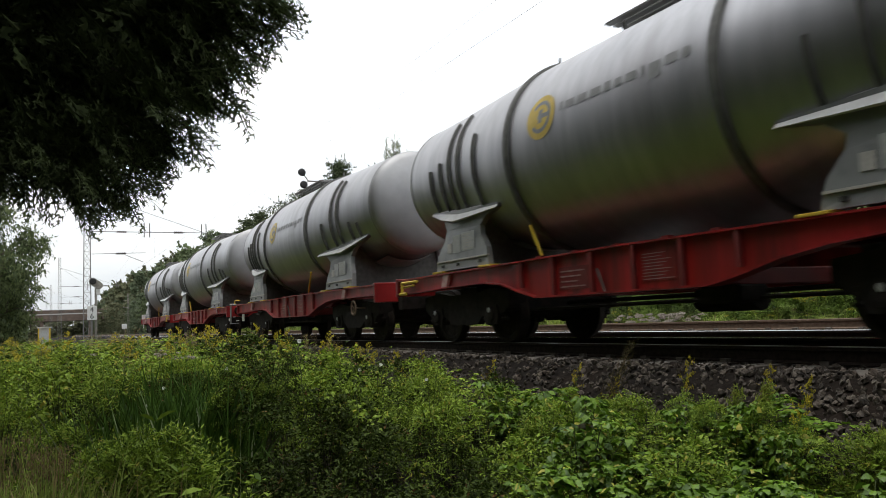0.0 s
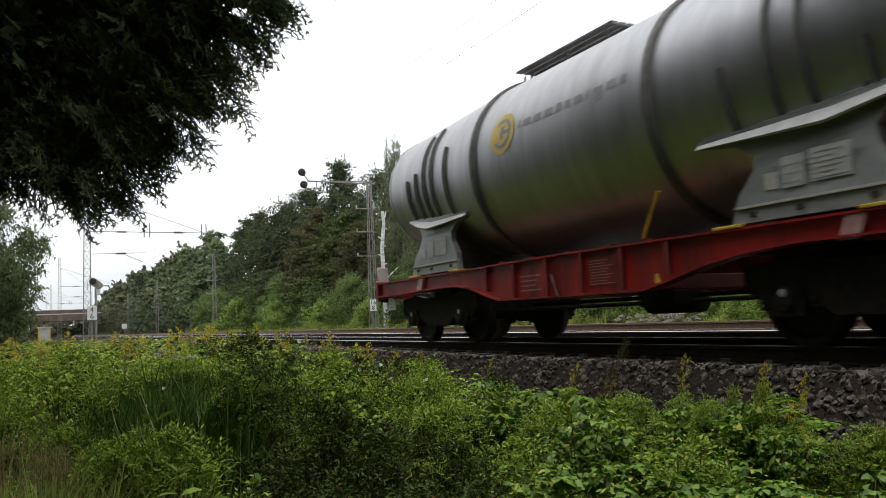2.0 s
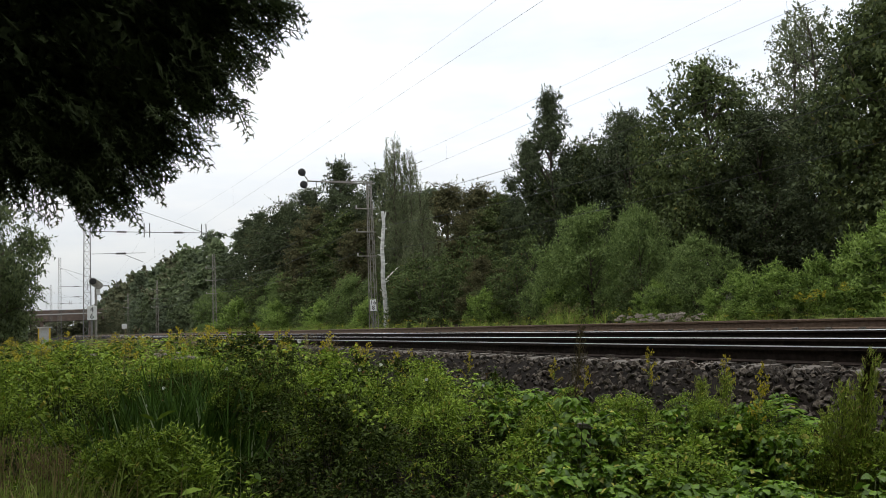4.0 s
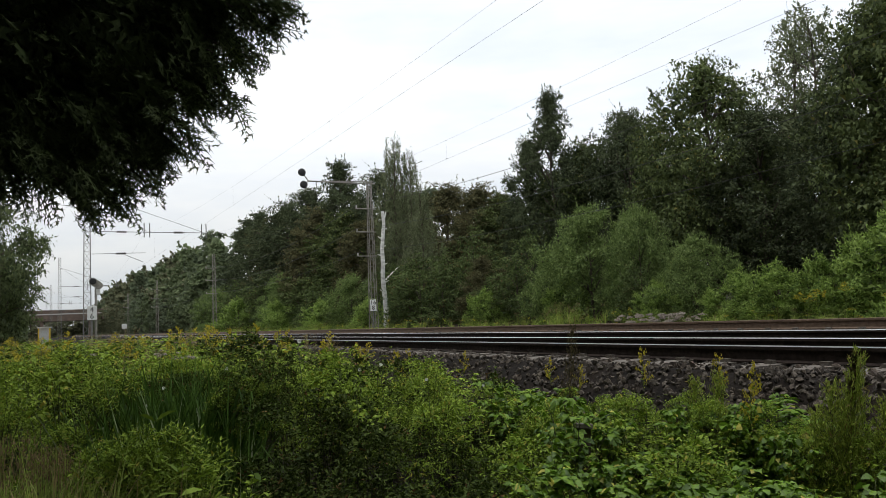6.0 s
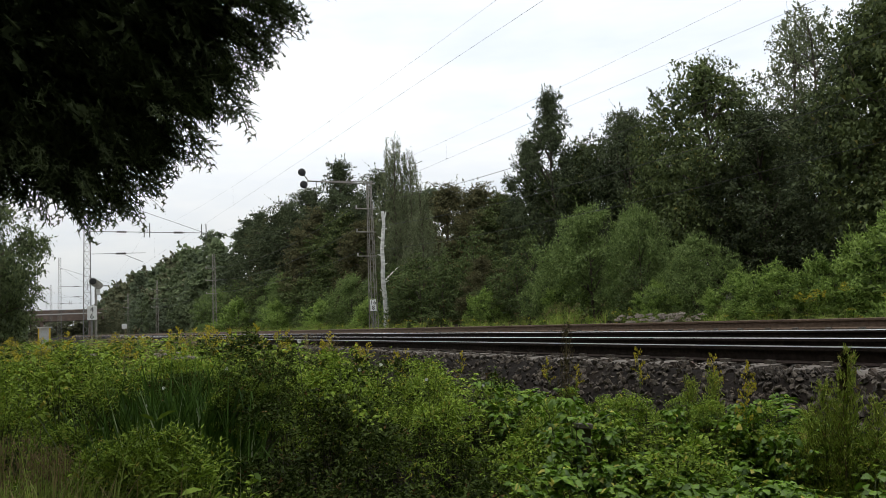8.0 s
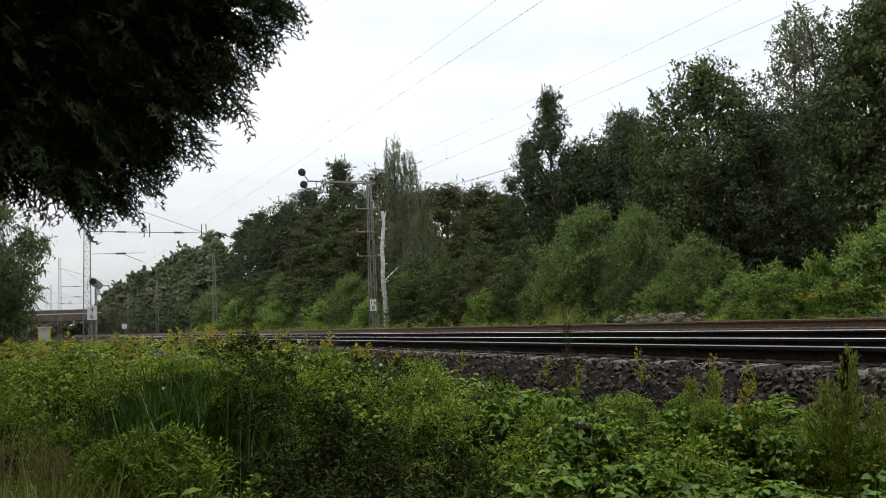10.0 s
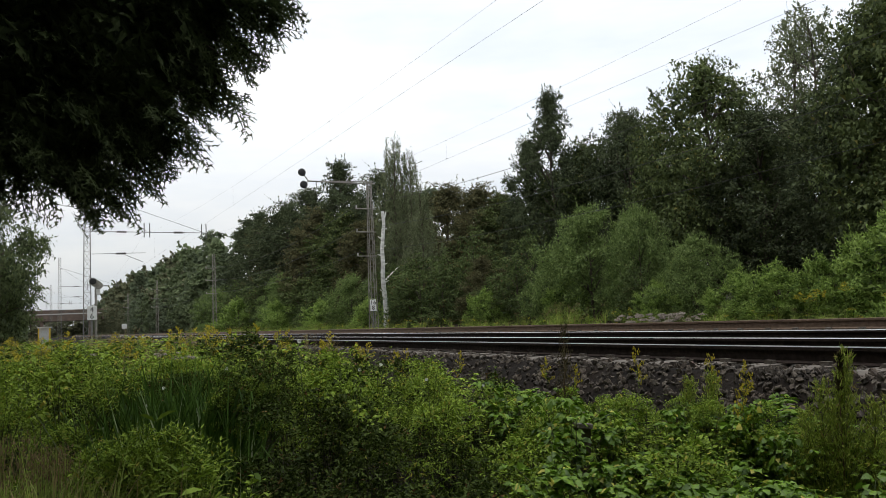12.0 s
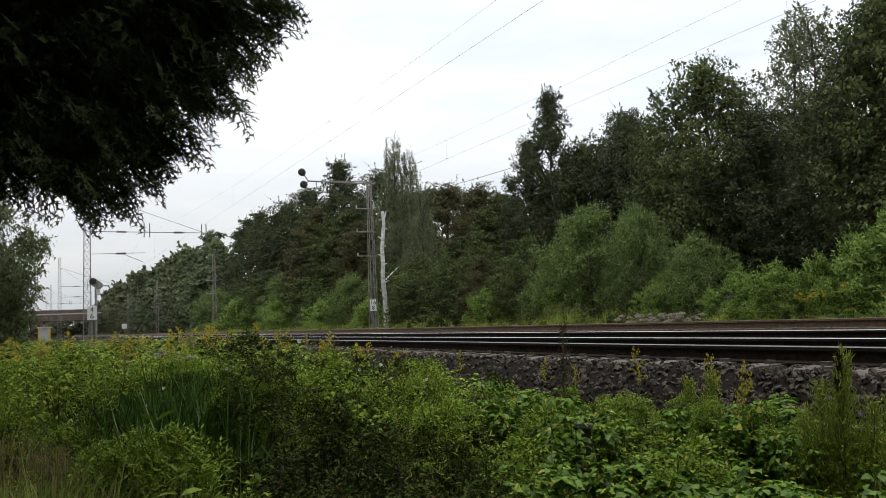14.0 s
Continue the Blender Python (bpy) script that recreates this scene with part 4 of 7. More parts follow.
            part("ledge", bm, M["offwhite"], sd)
            if side < 0:
                bar_panel(sd, "data_plate", yc - 0.42, yc - 0.02, 1.50, 1.80, -1.214, 6, M["offwhite"], M["pale_plate"])
                bar_panel(sd, "data_plate", yc + 0.04, yc + 0.28, 1.49, 1.78, -1.214, 3, M["pale_plate"], M["pale_plate"])
                bm = bmesh.new()
                box(bm, (-1.220, yc + 0.33, 1.50), (-1.200, yc + 0.47, 1.66))
                part("data_plate", bm, M["offwhite"], sd, "small white plate")
                # Solid black blocks, painted for the dark inside small holes.
                for dy in (-0.6, 0.1, 0.62):
                    bm = bmesh.new()
                    box(bm, (-1.252, yc + dy - 0.035, 1.27), (-1.22, yc + dy + 0.035, 1.315))
                    part("drain_slot", bm, M["black_paint"], sd, "small black block standing in for the dark of a hole")
        for yy in (-0.5, 0.5):
            # bulkhead that follows the tank's belly, added to block light; dark for shadow
            yb = e * 3.55 + yy - (0.20 if e < 0 else 0.0)
            rad, axis_z = tank_at(yb)
            arc = [(rad * math.cos(radians(q)), axis_z + rad * math.sin(radians(q)) - 0.004) for q in range(-30, -151, -10)]
            bm = bmesh.new()
            prism(bm, [(-1.05, 1.22), (1.05, 1.22)] + [(max(-1.05, min(1.05, px)), pz) for px, pz in arc], "y", yb - 0.04, yb + 0.04)
            part("bulkhead", bm, M["grey_band"], c, "bulkhead added under the tank to block light, coloured dark for shadow")
        # curved trough under the sloping tank end, carried by the saddles
        bm = bmesh.new()
        rows = []
        for a in range(-118, -61, 6):
            rows.append([bm.verts.new(on_tank(e * y, a, d)) for y, d in ((2.75, 0.02), (4.95, 0.02), (4.95, 0.05), (2.75, 0.05))])
        for p, q in zip(rows, rows[1:]):
            for k in range(4):
                bm.faces.new((p[k], p[(k + 1) % 4], q[(k + 1) % 4], q[k]))
        part("saddle_trough", bm, M["saddle"], c, "grey curved trough under the tank", True)
    # walkway on top
    y0, y1 = (-0.45, 1.9) if bar == "tan" else (-1.7, 0.65)
    bm = bmesh.new()
    box(bm, (-0.42, y0, 4.325), (0.42, y0 + 0.04, 4.35))
    wk = part("walkway", bm, M["galvanised"], c, "galvanised slatted roof walkway")
    for i in range(6):
        x = -0.38 + i * 0.152
        bm = bmesh.new()
        box(bm, (x - 0.055, y0, 4.35), (x + 0.055, y1, 4.375))
        part("slat", bm, M["galvanised"], wk)
    for y in (y0 + 0.25, (y0 + y1) / 2, y1 - 0.25):
        r, z = tank_at(y)
        for x in (-0.3, 0.3):
            bm = bmesh.new()
            beam(bm, (x, y, z + math.sqrt(r * r - 0.09) - 0.02), (x, y, 4.355), 0.025)
            part("bracket", bm, M["galvanised"], wk)
    for y in (-1.7, 1.95):
        r, z = tank_at(y)
        bm = bmesh.new()
        lathe(bm, [(z + r - 0.05, 0.16), (z + r + 0.06, 0.16), (z + r + 0.07, 0.10), (z + r + 0.13, 0.04)], (0, y, 0), "z", 14)
        beam(bm, (-0.22, y, z + r - 0.03), (-0.22, y, z + r + 0.16), 0.02)
        part("valve", bm, M["galvanised"], c, "small roof valve")
    # yellow disc with a dark arc and arrow, and a line of grey lettering drawn as bars
    for side in (1, -1):
        def flip(ob):
            if side < 0:
                ob.rotation_euler = (0, 0, math.pi)
                ob.location = (0, 0, 0)
        lg = part("logo", disc_on_tank(bmesh.new(), 0.92, 12, 0.31, 0.006), M["logo_yellow"], c, "round yellow logo disc", True)
        flip(lg)
        bm = disc_on_tank(bmesh.new(), 0.92, 12, 0.225, 0.009, 40, 320, 0.17)
        patch(bm, 0.72, 0.98, 10.8, 13.4, 0.009)
        patch(bm, 0.88, 0.96, 8.5, 16, 0.009)
        part("logo_mark", bm, M["lettering"], lg, "dark arc and arrow", True)
        bm = bmesh.new()
        y = 0.50
        for wide, lo, hi in ((0.05, 9.5, 17), (0.17, 9.5, 15), (0.17, 9.5, 15), (0.18, 9.5, 15), (0.11, 9.5, 18.5), (0.11, 9.5, 15), (0.17, 9.5, 15), (0.05, 9.5, 17), (0.17, 6, 15), (0.17, 9.5, 18.5), (0.10, 9.5, 17.5)):
            patch(bm, y - wide, y, lo + 1.2, min(hi, 15.5), 0.006, 2, 3)
            y -= wide + 0.075
        lt = part("lettering", bm, M["lettering"], c, "line of grey lettering", True)
        tagged(lt, "line of grey lettering", kind="stuff")
        flip(lt)
    bm = bmesh.new()
    if bar == "tan":
        beam(bm, (-1.27, -1.93, 1.72), (-1.24, -1.62, 1.23), 0.024)
    else:
        beam(bm, (-1.27, 1.50, 1.66), (-1.24, 1.30, 1.22), 0.024)
    part("lashing_bar", bm, M["yellow"], c, "thin yellow lashing bar")
    return c


SPEED, TAIL0 = 19.3, 52.7
OFFSETS = (0.0, 13.0, 26.55, 39.55)
TRAIN = []
for i, off in enumerate(OFFSETS):
    y = TAIL0 - 6.0 - off
    first = len(WHEELSETS)
    wag = container_wagon(y, tail=i == 0, plate=i == 2, front_buffers=i % 2 == 1, handle=((11.0,), (), (), (0.35,))[i], sticker=(7.80, 5.23, 0, 0)[i], sticker_z=(0.71, 0.83, 0, 0)[i], handwheel=i == 2, panels=i % 2)
    TRAIN.append((wag, off))
    TRAIN.append((tank_container(y, "yellow" if i % 2 else "tan"), off))


SWAYING, BOWING = [], []


# gusts of the passing wagons: seconds, lean of the tall weeds in radians (positive: pushed along with the view's right)
GUSTS = ((0.0, 0.95), (0.2, 0.60), (0.4, 0.50), (0.6, 0.85), (0.8, 0.60), (1.0, 0.0), (1.2, -0.50), (1.4, -0.15), (1.6, 0.50), (1.8, 0.0), (2.0, 0.90), (2.3, 0.80), (2.6, 0.65), (3.0, 0.45), (4.0, 0.30), (6.0, 0.20), (8.0, 0.14), (12.0, 0.09), (14.0, 0.10))


def train_wind(t):
    """Lean of the weeds in the wind of the train, dying away after it has passed."""
    return float(np.interp(t, [g[0] for g in GUSTS], [g[1] for g in GUSTS])) + 0.02 * math.sin(2.1 * t)


def motions():
    times = [0.0, 1 / 30] + [0.5 * k for k in range(1, 28)] + [14.0 - 1 / 30, 14.0]
    for ob, off in TRAIN:
        walk(ob, [(t, pose(7.35, TAIL0 - 6.0 - off - SPEED * t, 0)) for t in times])
    turn = SPEED / 0.455 / 30
    for ws, y in WHEELSETS:
        rows = [(k / 30, Matrix.Translation((0, y, 0.455)) @ Matrix.Rotation(turn * k, 4, "X")) for k in range(0, 97)]
        walk(ws, rows + [(14.0, rows[-1][1])])
    for ob, base, swing, phase, axis in SWAYING:
        rows = []
        for k in range(0, 36):
            t = 14.0 * k / 35
            a = swing * (0.6 * math.sin(2.3 * t + phase) + 0.4 * math.sin(4.1 * t + 2.1 * phase))
            rows.append((t, base @ Matrix.Rotation(a, 4, axis)))
        walk(ob, rows)
    for ob, base, bow, phase in BOWING:
        rows = []
        for t in [0.2 * k for k in range(16)] + [3.5 + 0.5 * k for k in range(22)]:
            a = bow * (train_wind(t) + 0.04 * math.sin(3.1 * t + phase))
            rows.append((t, Matrix.Translation(base.translation) @ Matrix.Rotation(a, 4, Vector((0.75, 0.45, 0.0)).normalized()) @ Matrix.Translation(-base.translation) @ base))
        walk(ob, rows)


# ---- masts, wires and signs along the line ----
def lattice_mast(name, height, wide0, wide1, panels, mat, label, category, m, group):
    t = thing(name, label, category, m, group)
    corners = ((-1, -1), (1, -1), (1, 1), (-1, 1))

    def corner(k, z):
        h = (wide0 + (wide1 - wide0) * z / height) / 2
        return Vector((corners[k][0] * h, corners[k][1] * h, z))
    for k in range(4):
        bm = bmesh.new()
        beam(bm, corner(k, -0.4), corner(k, height), 0.022 if wide0 < 0.4 else 0.03, 4)
        part("leg", bm, mat, t)
    for k in range(4):
        bm = bmesh.new()
        for i in range(panels):
            z0, z1 = height * i / panels, height * (i + 1) / panels
            a, b = (k, (k + 1) % 4) if (i + k) % 2 else ((k + 1) % 4, k)
            beam(bm, corner(a, z0), corner(b, z1), 0.009 if wide0 < 0.4 else 0.018, 4)
            beam(bm, corner(a, z1), corner(b, z1), 0.008 if wide0 < 0.4 else 0.014, 4)
        part("lattice", bm, mat, t)
    bm = bmesh.new()
    box(bm, (-wide0 * 0.8, -wide0 * 0.8, -0.8), (wide0 * 0.8, wide0 * 0.8, -0.1), 0.03)
    part("foundation", bm, M["concrete"], t)
    return t


def insulator(bm, a, b, r=0.06, n=5):
    a, b = Vector(a), Vector(b)
    for i in range(n):
        p, q = a.lerp(b, i / n), a.lerp(b, (i + 0.55) / n)
        beam(bm, p, q, r, 8)
    beam(bm, a, b, r * 0.45, 6)


def portal_mast(y):
    z0 = ground_z(3.4, y)
    t = lattice_mast("catenary_mast", 12.6 - z0, 0.55, 0.34, 22, M["galvanised"], "tall grey lattice catenary mast with a two-track arm", "catenary mast", pose(3.4, y, z0), "catenary masts")
    up = -z0
    bm = bmesh.new()
    beam(bm, (0.1, 0, 8.05 + up), (8.6, 0, 8.05 + up), 0.028, 6)
    arm = part("arm", bm, M["galvanised"], t, "long horizontal two-track arm")
    bm = bmesh.new()
    insulator(bm, (2.05, 0, 8.05 + up), (2.75, 0, 8.05 + up), 0.09)
    insulator(bm, (6.2, 0, 8.05 + up), (6.9, 0, 8.05 + up), 0.09)
    part("insulator", bm, M["insulator"], arm, "dark ribbed insulator")
    bm = bmesh.new()
    beam(bm, (0.1, 0, 11.0 + up), (8.4, 0, 8.1 + up), 0.018, 4)
    beam(bm, (0.1, 0, 11.0 + up), (4.2, 0, 8.1 + up), 0.014, 4)
    part("tie", bm, M["wire"], t)
    for x in (4.0, 4.4, 8.3, 8.65):
        bm = bmesh.new()
        beam(bm, (x, 0, 8.75 + up), (x, 0, 7.65 + up), 0.04, 6)
        part("hanger", bm, M["galvanised"], t)
    bm = bmesh.new()
    beam(bm, (0.1, 0, 6.35 + up), (4.1, 0, 6.45 + up), 0.02, 5)
    beam(bm, (2.6, 0, 6.3 + up), (3.9, 0, 5.75 + up), 0.022, 5)
    st = part("steady_arm", bm, M["galvanised"], t)
    bm = bmesh.new()
    insulator(bm, (2.0, 0, 6.38 + up), (2.7, 0, 6.4 + up), 0.09)
    part("insulator", bm, M["insulator"], st)
    return t


MASTS_Y = (62.0, 134.0, 207.0, 290.0)
for y in MASTS_Y:
    portal_mast(y)


def wire_path(name, label, pts, r, category="wire"):
    v, f = tubes([pts], [r], [r], 4)
    ob = part(name, mesh_of(name, v, f, M["wire"]), None)
    tagged(ob, label, category)
    return ob


SUPPORTS = (-34.0, 62.0, 134.0, 207.0, 290.0)
# Wires drawn thinner than life, for the glare of sky that swallows them.
for cx, zc in ((7.55, 5.56), (11.30, 5.27)):
    line = thing("catenary_line", "thin overhead contact wire hung below its carrier wire", "overhead line", None, "overhead lines")
    bm = bmesh.new()
    for a, b in zip(SUPPORTS, SUPPORTS[1:]):
        beam(bm, (cx - 0.2, a, zc), (cx - 0.2, b, zc), 0.0025, 4)
    part("contact_wire", bm, M["wire"], line)
    bm = bmesh.new()
    spots = []
    for a, b in zip(SUPPORTS, SUPPORTS[1:]):
        prev = None
        for i in range(17):
            t = i / 16
            p = (cx - 0.2, a + (b - a) * t, zc + 0.55 + 1.75 * (2 * t - 1) ** 2)
            if prev:
                beam(bm, prev, p, 0.0019, 4)
            prev = p
            if 0 < i < 16 and i % 2 == 1:
                spots.append(p)
    part("carrier_wire", bm, M["wire"], line)
    for p in spots[:14]:
        bm = bmesh.new()
        beam(bm, p, (p[0], p[1], zc), 0.0015, 4)
        box(bm, (p[0] - 0.009, p[1] - 0.014, zc - 0.01), (p[0] + 0.009, p[1] + 0.014, zc + 0.02))
        box(bm, (p[0] - 0.007, p[1] - 0.01, p[2] - 0.014), (p[0] + 0.007, p[1] + 0.01, p[2] + 0.01))
        part("dropper", bm, M["wire"], line)

# lattice posts beyond the tracks, carrying line wires
POSTS_Y = (-2.5, 33.7, 70.3, 107.0, 143.0)
for i, y in enumerate(POSTS_Y):
    z0 = ground_z(14.3, y)
    lattice_mast("line_post", 7.15 - z0, 0.33, 0.17, 14, M["mast_brown"], "narrow brown-grey lattice post beside bushes", "line post", pose(14.3, y, z0), "line posts")
for y in POSTS_Y:
    z0 = ground_z(14.3, y)
    owner = [o for o in bpy.data.objects if o.name.startswith("line_post") and abs(o.matrix_basis.translation.y - y) < 0.1][0]
    for z in (5.85, 4.72, 3.55):
        bm = bmesh.new()
        beam(bm, (-0.75, 0, z - z0), (0.28, 0, z - z0), 0.03, 5)
        cross = part("cross_arm", bm, M["mast_brown"], owner)
        bm = bmesh.new()
        insulator(bm, (-0.7, 0, z - z0 + 0.02), (-0.7, 0, z - z0 + 0.16), 0.04, 3)
        part("insulator", bm, M["offwhite"], cross)
for z, sag in ((6.0, 0.9), (4.87, 0.8), (3.72, 0.55)):
    pts = []
    for a, b in zip(POSTS_Y, POSTS_Y[1:]):
        pts += [(13.6, a + (b - a) * k / 10, z - sag * (1 - (2 * k / 10 - 1) ** 2)) for k in range(10)]
    pts.append((13.6, POSTS_Y[-1], z))
    tagged(wire_path("line_wire", "thin dark sagging line wire between lattice posts", pts, 0.008), group="line wires")

# the post by the birch carries a bracket with two round lamps
owner = [o for o in bpy.data.objects if o.name.startswith("line_post") and abs(o.matrix_basis.translation.y - 33.7) < 0.1][0]
zb = 7.1 - ground_z(14.3, 33.7)
bm = bmesh.new()
beam(bm, (0.3, 0, zb), (-3.05, 0, zb - 0.02), 0.035, 6)
beam(bm, (0.2, 0, zb + 0.10), (-2.2, 0, zb + 0.02), 0.025, 5)
beam(bm, (-3.05, 0, zb - 0.02), (-3.32, 0, zb + 0.35), 0.025, 6)
beam(bm, (-3.05, 0, zb - 0.02), (-3.26, 0, zb - 0.18), 0.025, 6)
br = part("bracket", bm, M["mast_brown"], owner, "long side bracket")
for x, z in ((-3.36, zb + 0.38), (-3.28, zb - 0.20)):
    bm = bmesh.new()
    lathe(bm, [(-0.10, 0.04), (-0.09, 0.13), (-0.03, 0.18), (0.03, 0.18), (0.08, 0.15), (0.11, 0.05)], (x, 0, z), "y", 18)
    part("lamp", bm, M["black_plastic"], br, "round black lamp housing")


def sign_text(text, size, m, mat, parent):
    cu = bpy.data.curves.new("number", "FONT")
    cu.body, cu.size, cu.align_x, cu.align_y = text, size, "CENTER", "CENTER"
    cu.extrude = 0.004
    ob = new("number", cu)
    dg = bpy.context.evaluated_depsgraph_get()
    me = bpy.data.meshes.new_from_object(ob.evaluated_get(dg))
    bpy.data.objects.remove(ob)
    me.materials.clear()
    me.materials.append(mat)
    o = new("number", me)
    o.parent = parent
    o.matrix_basis = m
    return o


def distance_board(x, y, z, wide, tall, lines, post_to, turn, label):
    b = thing("distance_board", label, "railway sign", pose(x, y, 0, 0, 0, turn), "distance boards")
    bm = bmesh.new()
    box(bm, (-wide / 2, -0.012, z), (wide / 2, 0.012, z + tall), 0.006)
    bd = part("board", bm, M["enamel"], b, "white enamel board")
    bm = bmesh.new()
    beam(bm, (0, 0.05, post_to), (0, 0.05, z + tall * 0.9), 0.03, 8)
    part("post", bm, M["galvanised"], b)
    for i, s in enumerate(lines):
        sign_text(s, tall * 0.52, pose(0, -0.016, z + tall * (0.73 - 0.46 * i), 90), M["black_paint"], bd)
    return b


distance_board(2.86, 47.7, 1.20, 0.50, 0.80, ("4", "6"), ground_z(3.1, 49.6), -12, "white kilometre board with black digits on a post")
distance_board(14.15, 33.35, 0.90, 0.29, 0.54, ("16", "8"), ground_z(14.1, 33.3), -20, "small white kilometre board in front of a lattice post")
b = thing("marker_board", "tiny white marker board in the far trackside grass", "railway sign", pose(13.2, 138, 0))
bm = bmesh.new()
box(bm, (-0.4, -0.02, 1.0), (0.4, 0.02, 1.8), 0.02)
part("board", bm, M["white"], b)
bm = bmesh.new()
beam(bm, (0, 0.05, -0.6), (0, 0.05, 1.7), 0.05)
part("post", bm, M["galvanised"], b)

# colour-light signal seen from behind
sg = thing("railway_signal", "dark signal head tilted on a slim post, seen from behind", "railway signal", pose(3.05, 48.2, ground_z(3.05, 48.2)))
zt = 3.5 - ground_z(3.05, 48.2)
bm = bmesh.new()
beam(bm, (0.05, 0, -0.3), (0.05, 0, zt - 0.45), 0.07, 8)
part("post", bm, M["mast_brown"], sg)
bm = bmesh.new()
outline = []
for i in range(24):
    a = 2 * math.pi * i / 24
    c = -0.20 if math.cos(a) < 0 else 0.20
    outline.append((c + 0.21 * math.cos(a), 0.21 * math.sin(a)))
rot = radians(-38)
outline = [(p[0] * math.cos(rot) - p[1] * math.sin(rot) + 0.05, p[0] * math.sin(rot) + p[1] * math.cos(rot) + zt - 0.18) for p in outline]
prism(bm, outline, "y", -0.12, 0.12)
hd = part("signal_head", bm, M["mast_brown"], sg, "rounded dark grey signal head")
bm = bmesh.new()
lathe(bm, [(-0.2, 0.15), (-0.12, 0.19)], (-0.11, 0, zt - 0.06), "y", 16)
part("hood", bm, M["black_plastic"], hd)
bm = bmesh.new()
box(bm, (0.05, -0.06, zt - 0.85), (0.28, 0.06, zt - 0.5), 0.01)
part("box", bm, M["white"], sg, "small white box")

hut = thing("trackside_cabinet", "small white and yellow trackside cabinet in tall weeds", "cabinet", pose(0.55, 60, ground_z(0.55, 60)))
zz = 0.95 - ground_z(0.55, 60)
bm = bmesh.new()
box(bm, (-0.30, -0.2, 0), (0.30, 0.2, zz), 0.01)
part("body", bm, M["offwhite"], hut)
for x in (-0.38, 0.32):
    bm = bmesh.new()
    box(bm, (x, -0.26, 0), (x + 0.08, -0.2, zz))
    part("frame_post", bm, M["yellow"], hut)
bm = bmesh.new()
box(bm, (-0.42, -0.28, zz), (0.42, 0.25, zz + 0.09), 0.01)
part("roof", bm, M["offwhite"], hut)
bm = bmesh.new()
box(bm, (-0.24, -0.215, zz * 0.35), (0.24, -0.205, zz * 0.9))
part("door", bm, M["pale_plate"], hut)

# road bridge over the line, far off
br = thing("road_bridge", "brown road bridge with a pale railing far along the line", "bridge", pose(0, 240, 0))
bm = bmesh.new()
box(bm, (-14, -3, 4.3), (30, 3, 6.2), 0.05)
part("deck", bm, M["bridge"], br)
bm = bmesh.new()
box(bm, (-14, -3.15, 6.1), (30, -3.0, 6.4))
part("edge_beam", bm, M["offwhite"], br, "pale concrete edge")
bm = bmesh.new()
box(bm, (-14, -3.06, 6.4), (30, -3.0, 7.4), 0.02)
for i in range(23):
    box(bm, (-14 + 2 * i, -3.12, 6.4), (-13.85 + 2 * i, -3.06, 7.46))
part("railing", bm, M["bridge"], br)
for x in (1.6, 14.0):
    bm = bmesh.new()
    box(bm, (x - 0.5, -2.6, -1.5), (x + 0.5, 2.6, 5.0), 0.05)
    part("pier", bm, M["bridge"], br)


# ---- trees and bushes of the wooded slope ----
def boughs_of(seed, height, radius, base, count, full=0.7, spread=0.52):
    """The rounded masses of a crown: heart and size of each."""
    r = np.random.default_rng(seed + 500)
    out = []
    for i in range(count):
        t = min(1.0, max(0.0, (i + r.uniform(0.1, 0.9)) / count))
        env = radius * math.sin(math.pi * min(0.985, 0.22 + 0.775 * t)) ** full
        a = i * 2.4 + r.uniform(-0.5, 0.5)
        size = radius * r.uniform(0.28, 0.44) * (1.10 - 0.32 * t)
        d = max(0.0, env - size) * r.uniform(0.55, 1.15) if t < 0.9 else env * r.uniform(0, 0.3)
        out.append((np.array([d * math.cos(a), d * math.sin(a), base + (height - base) * (0.06 + 0.88 * t) - size * 0.3]), size))
    return out


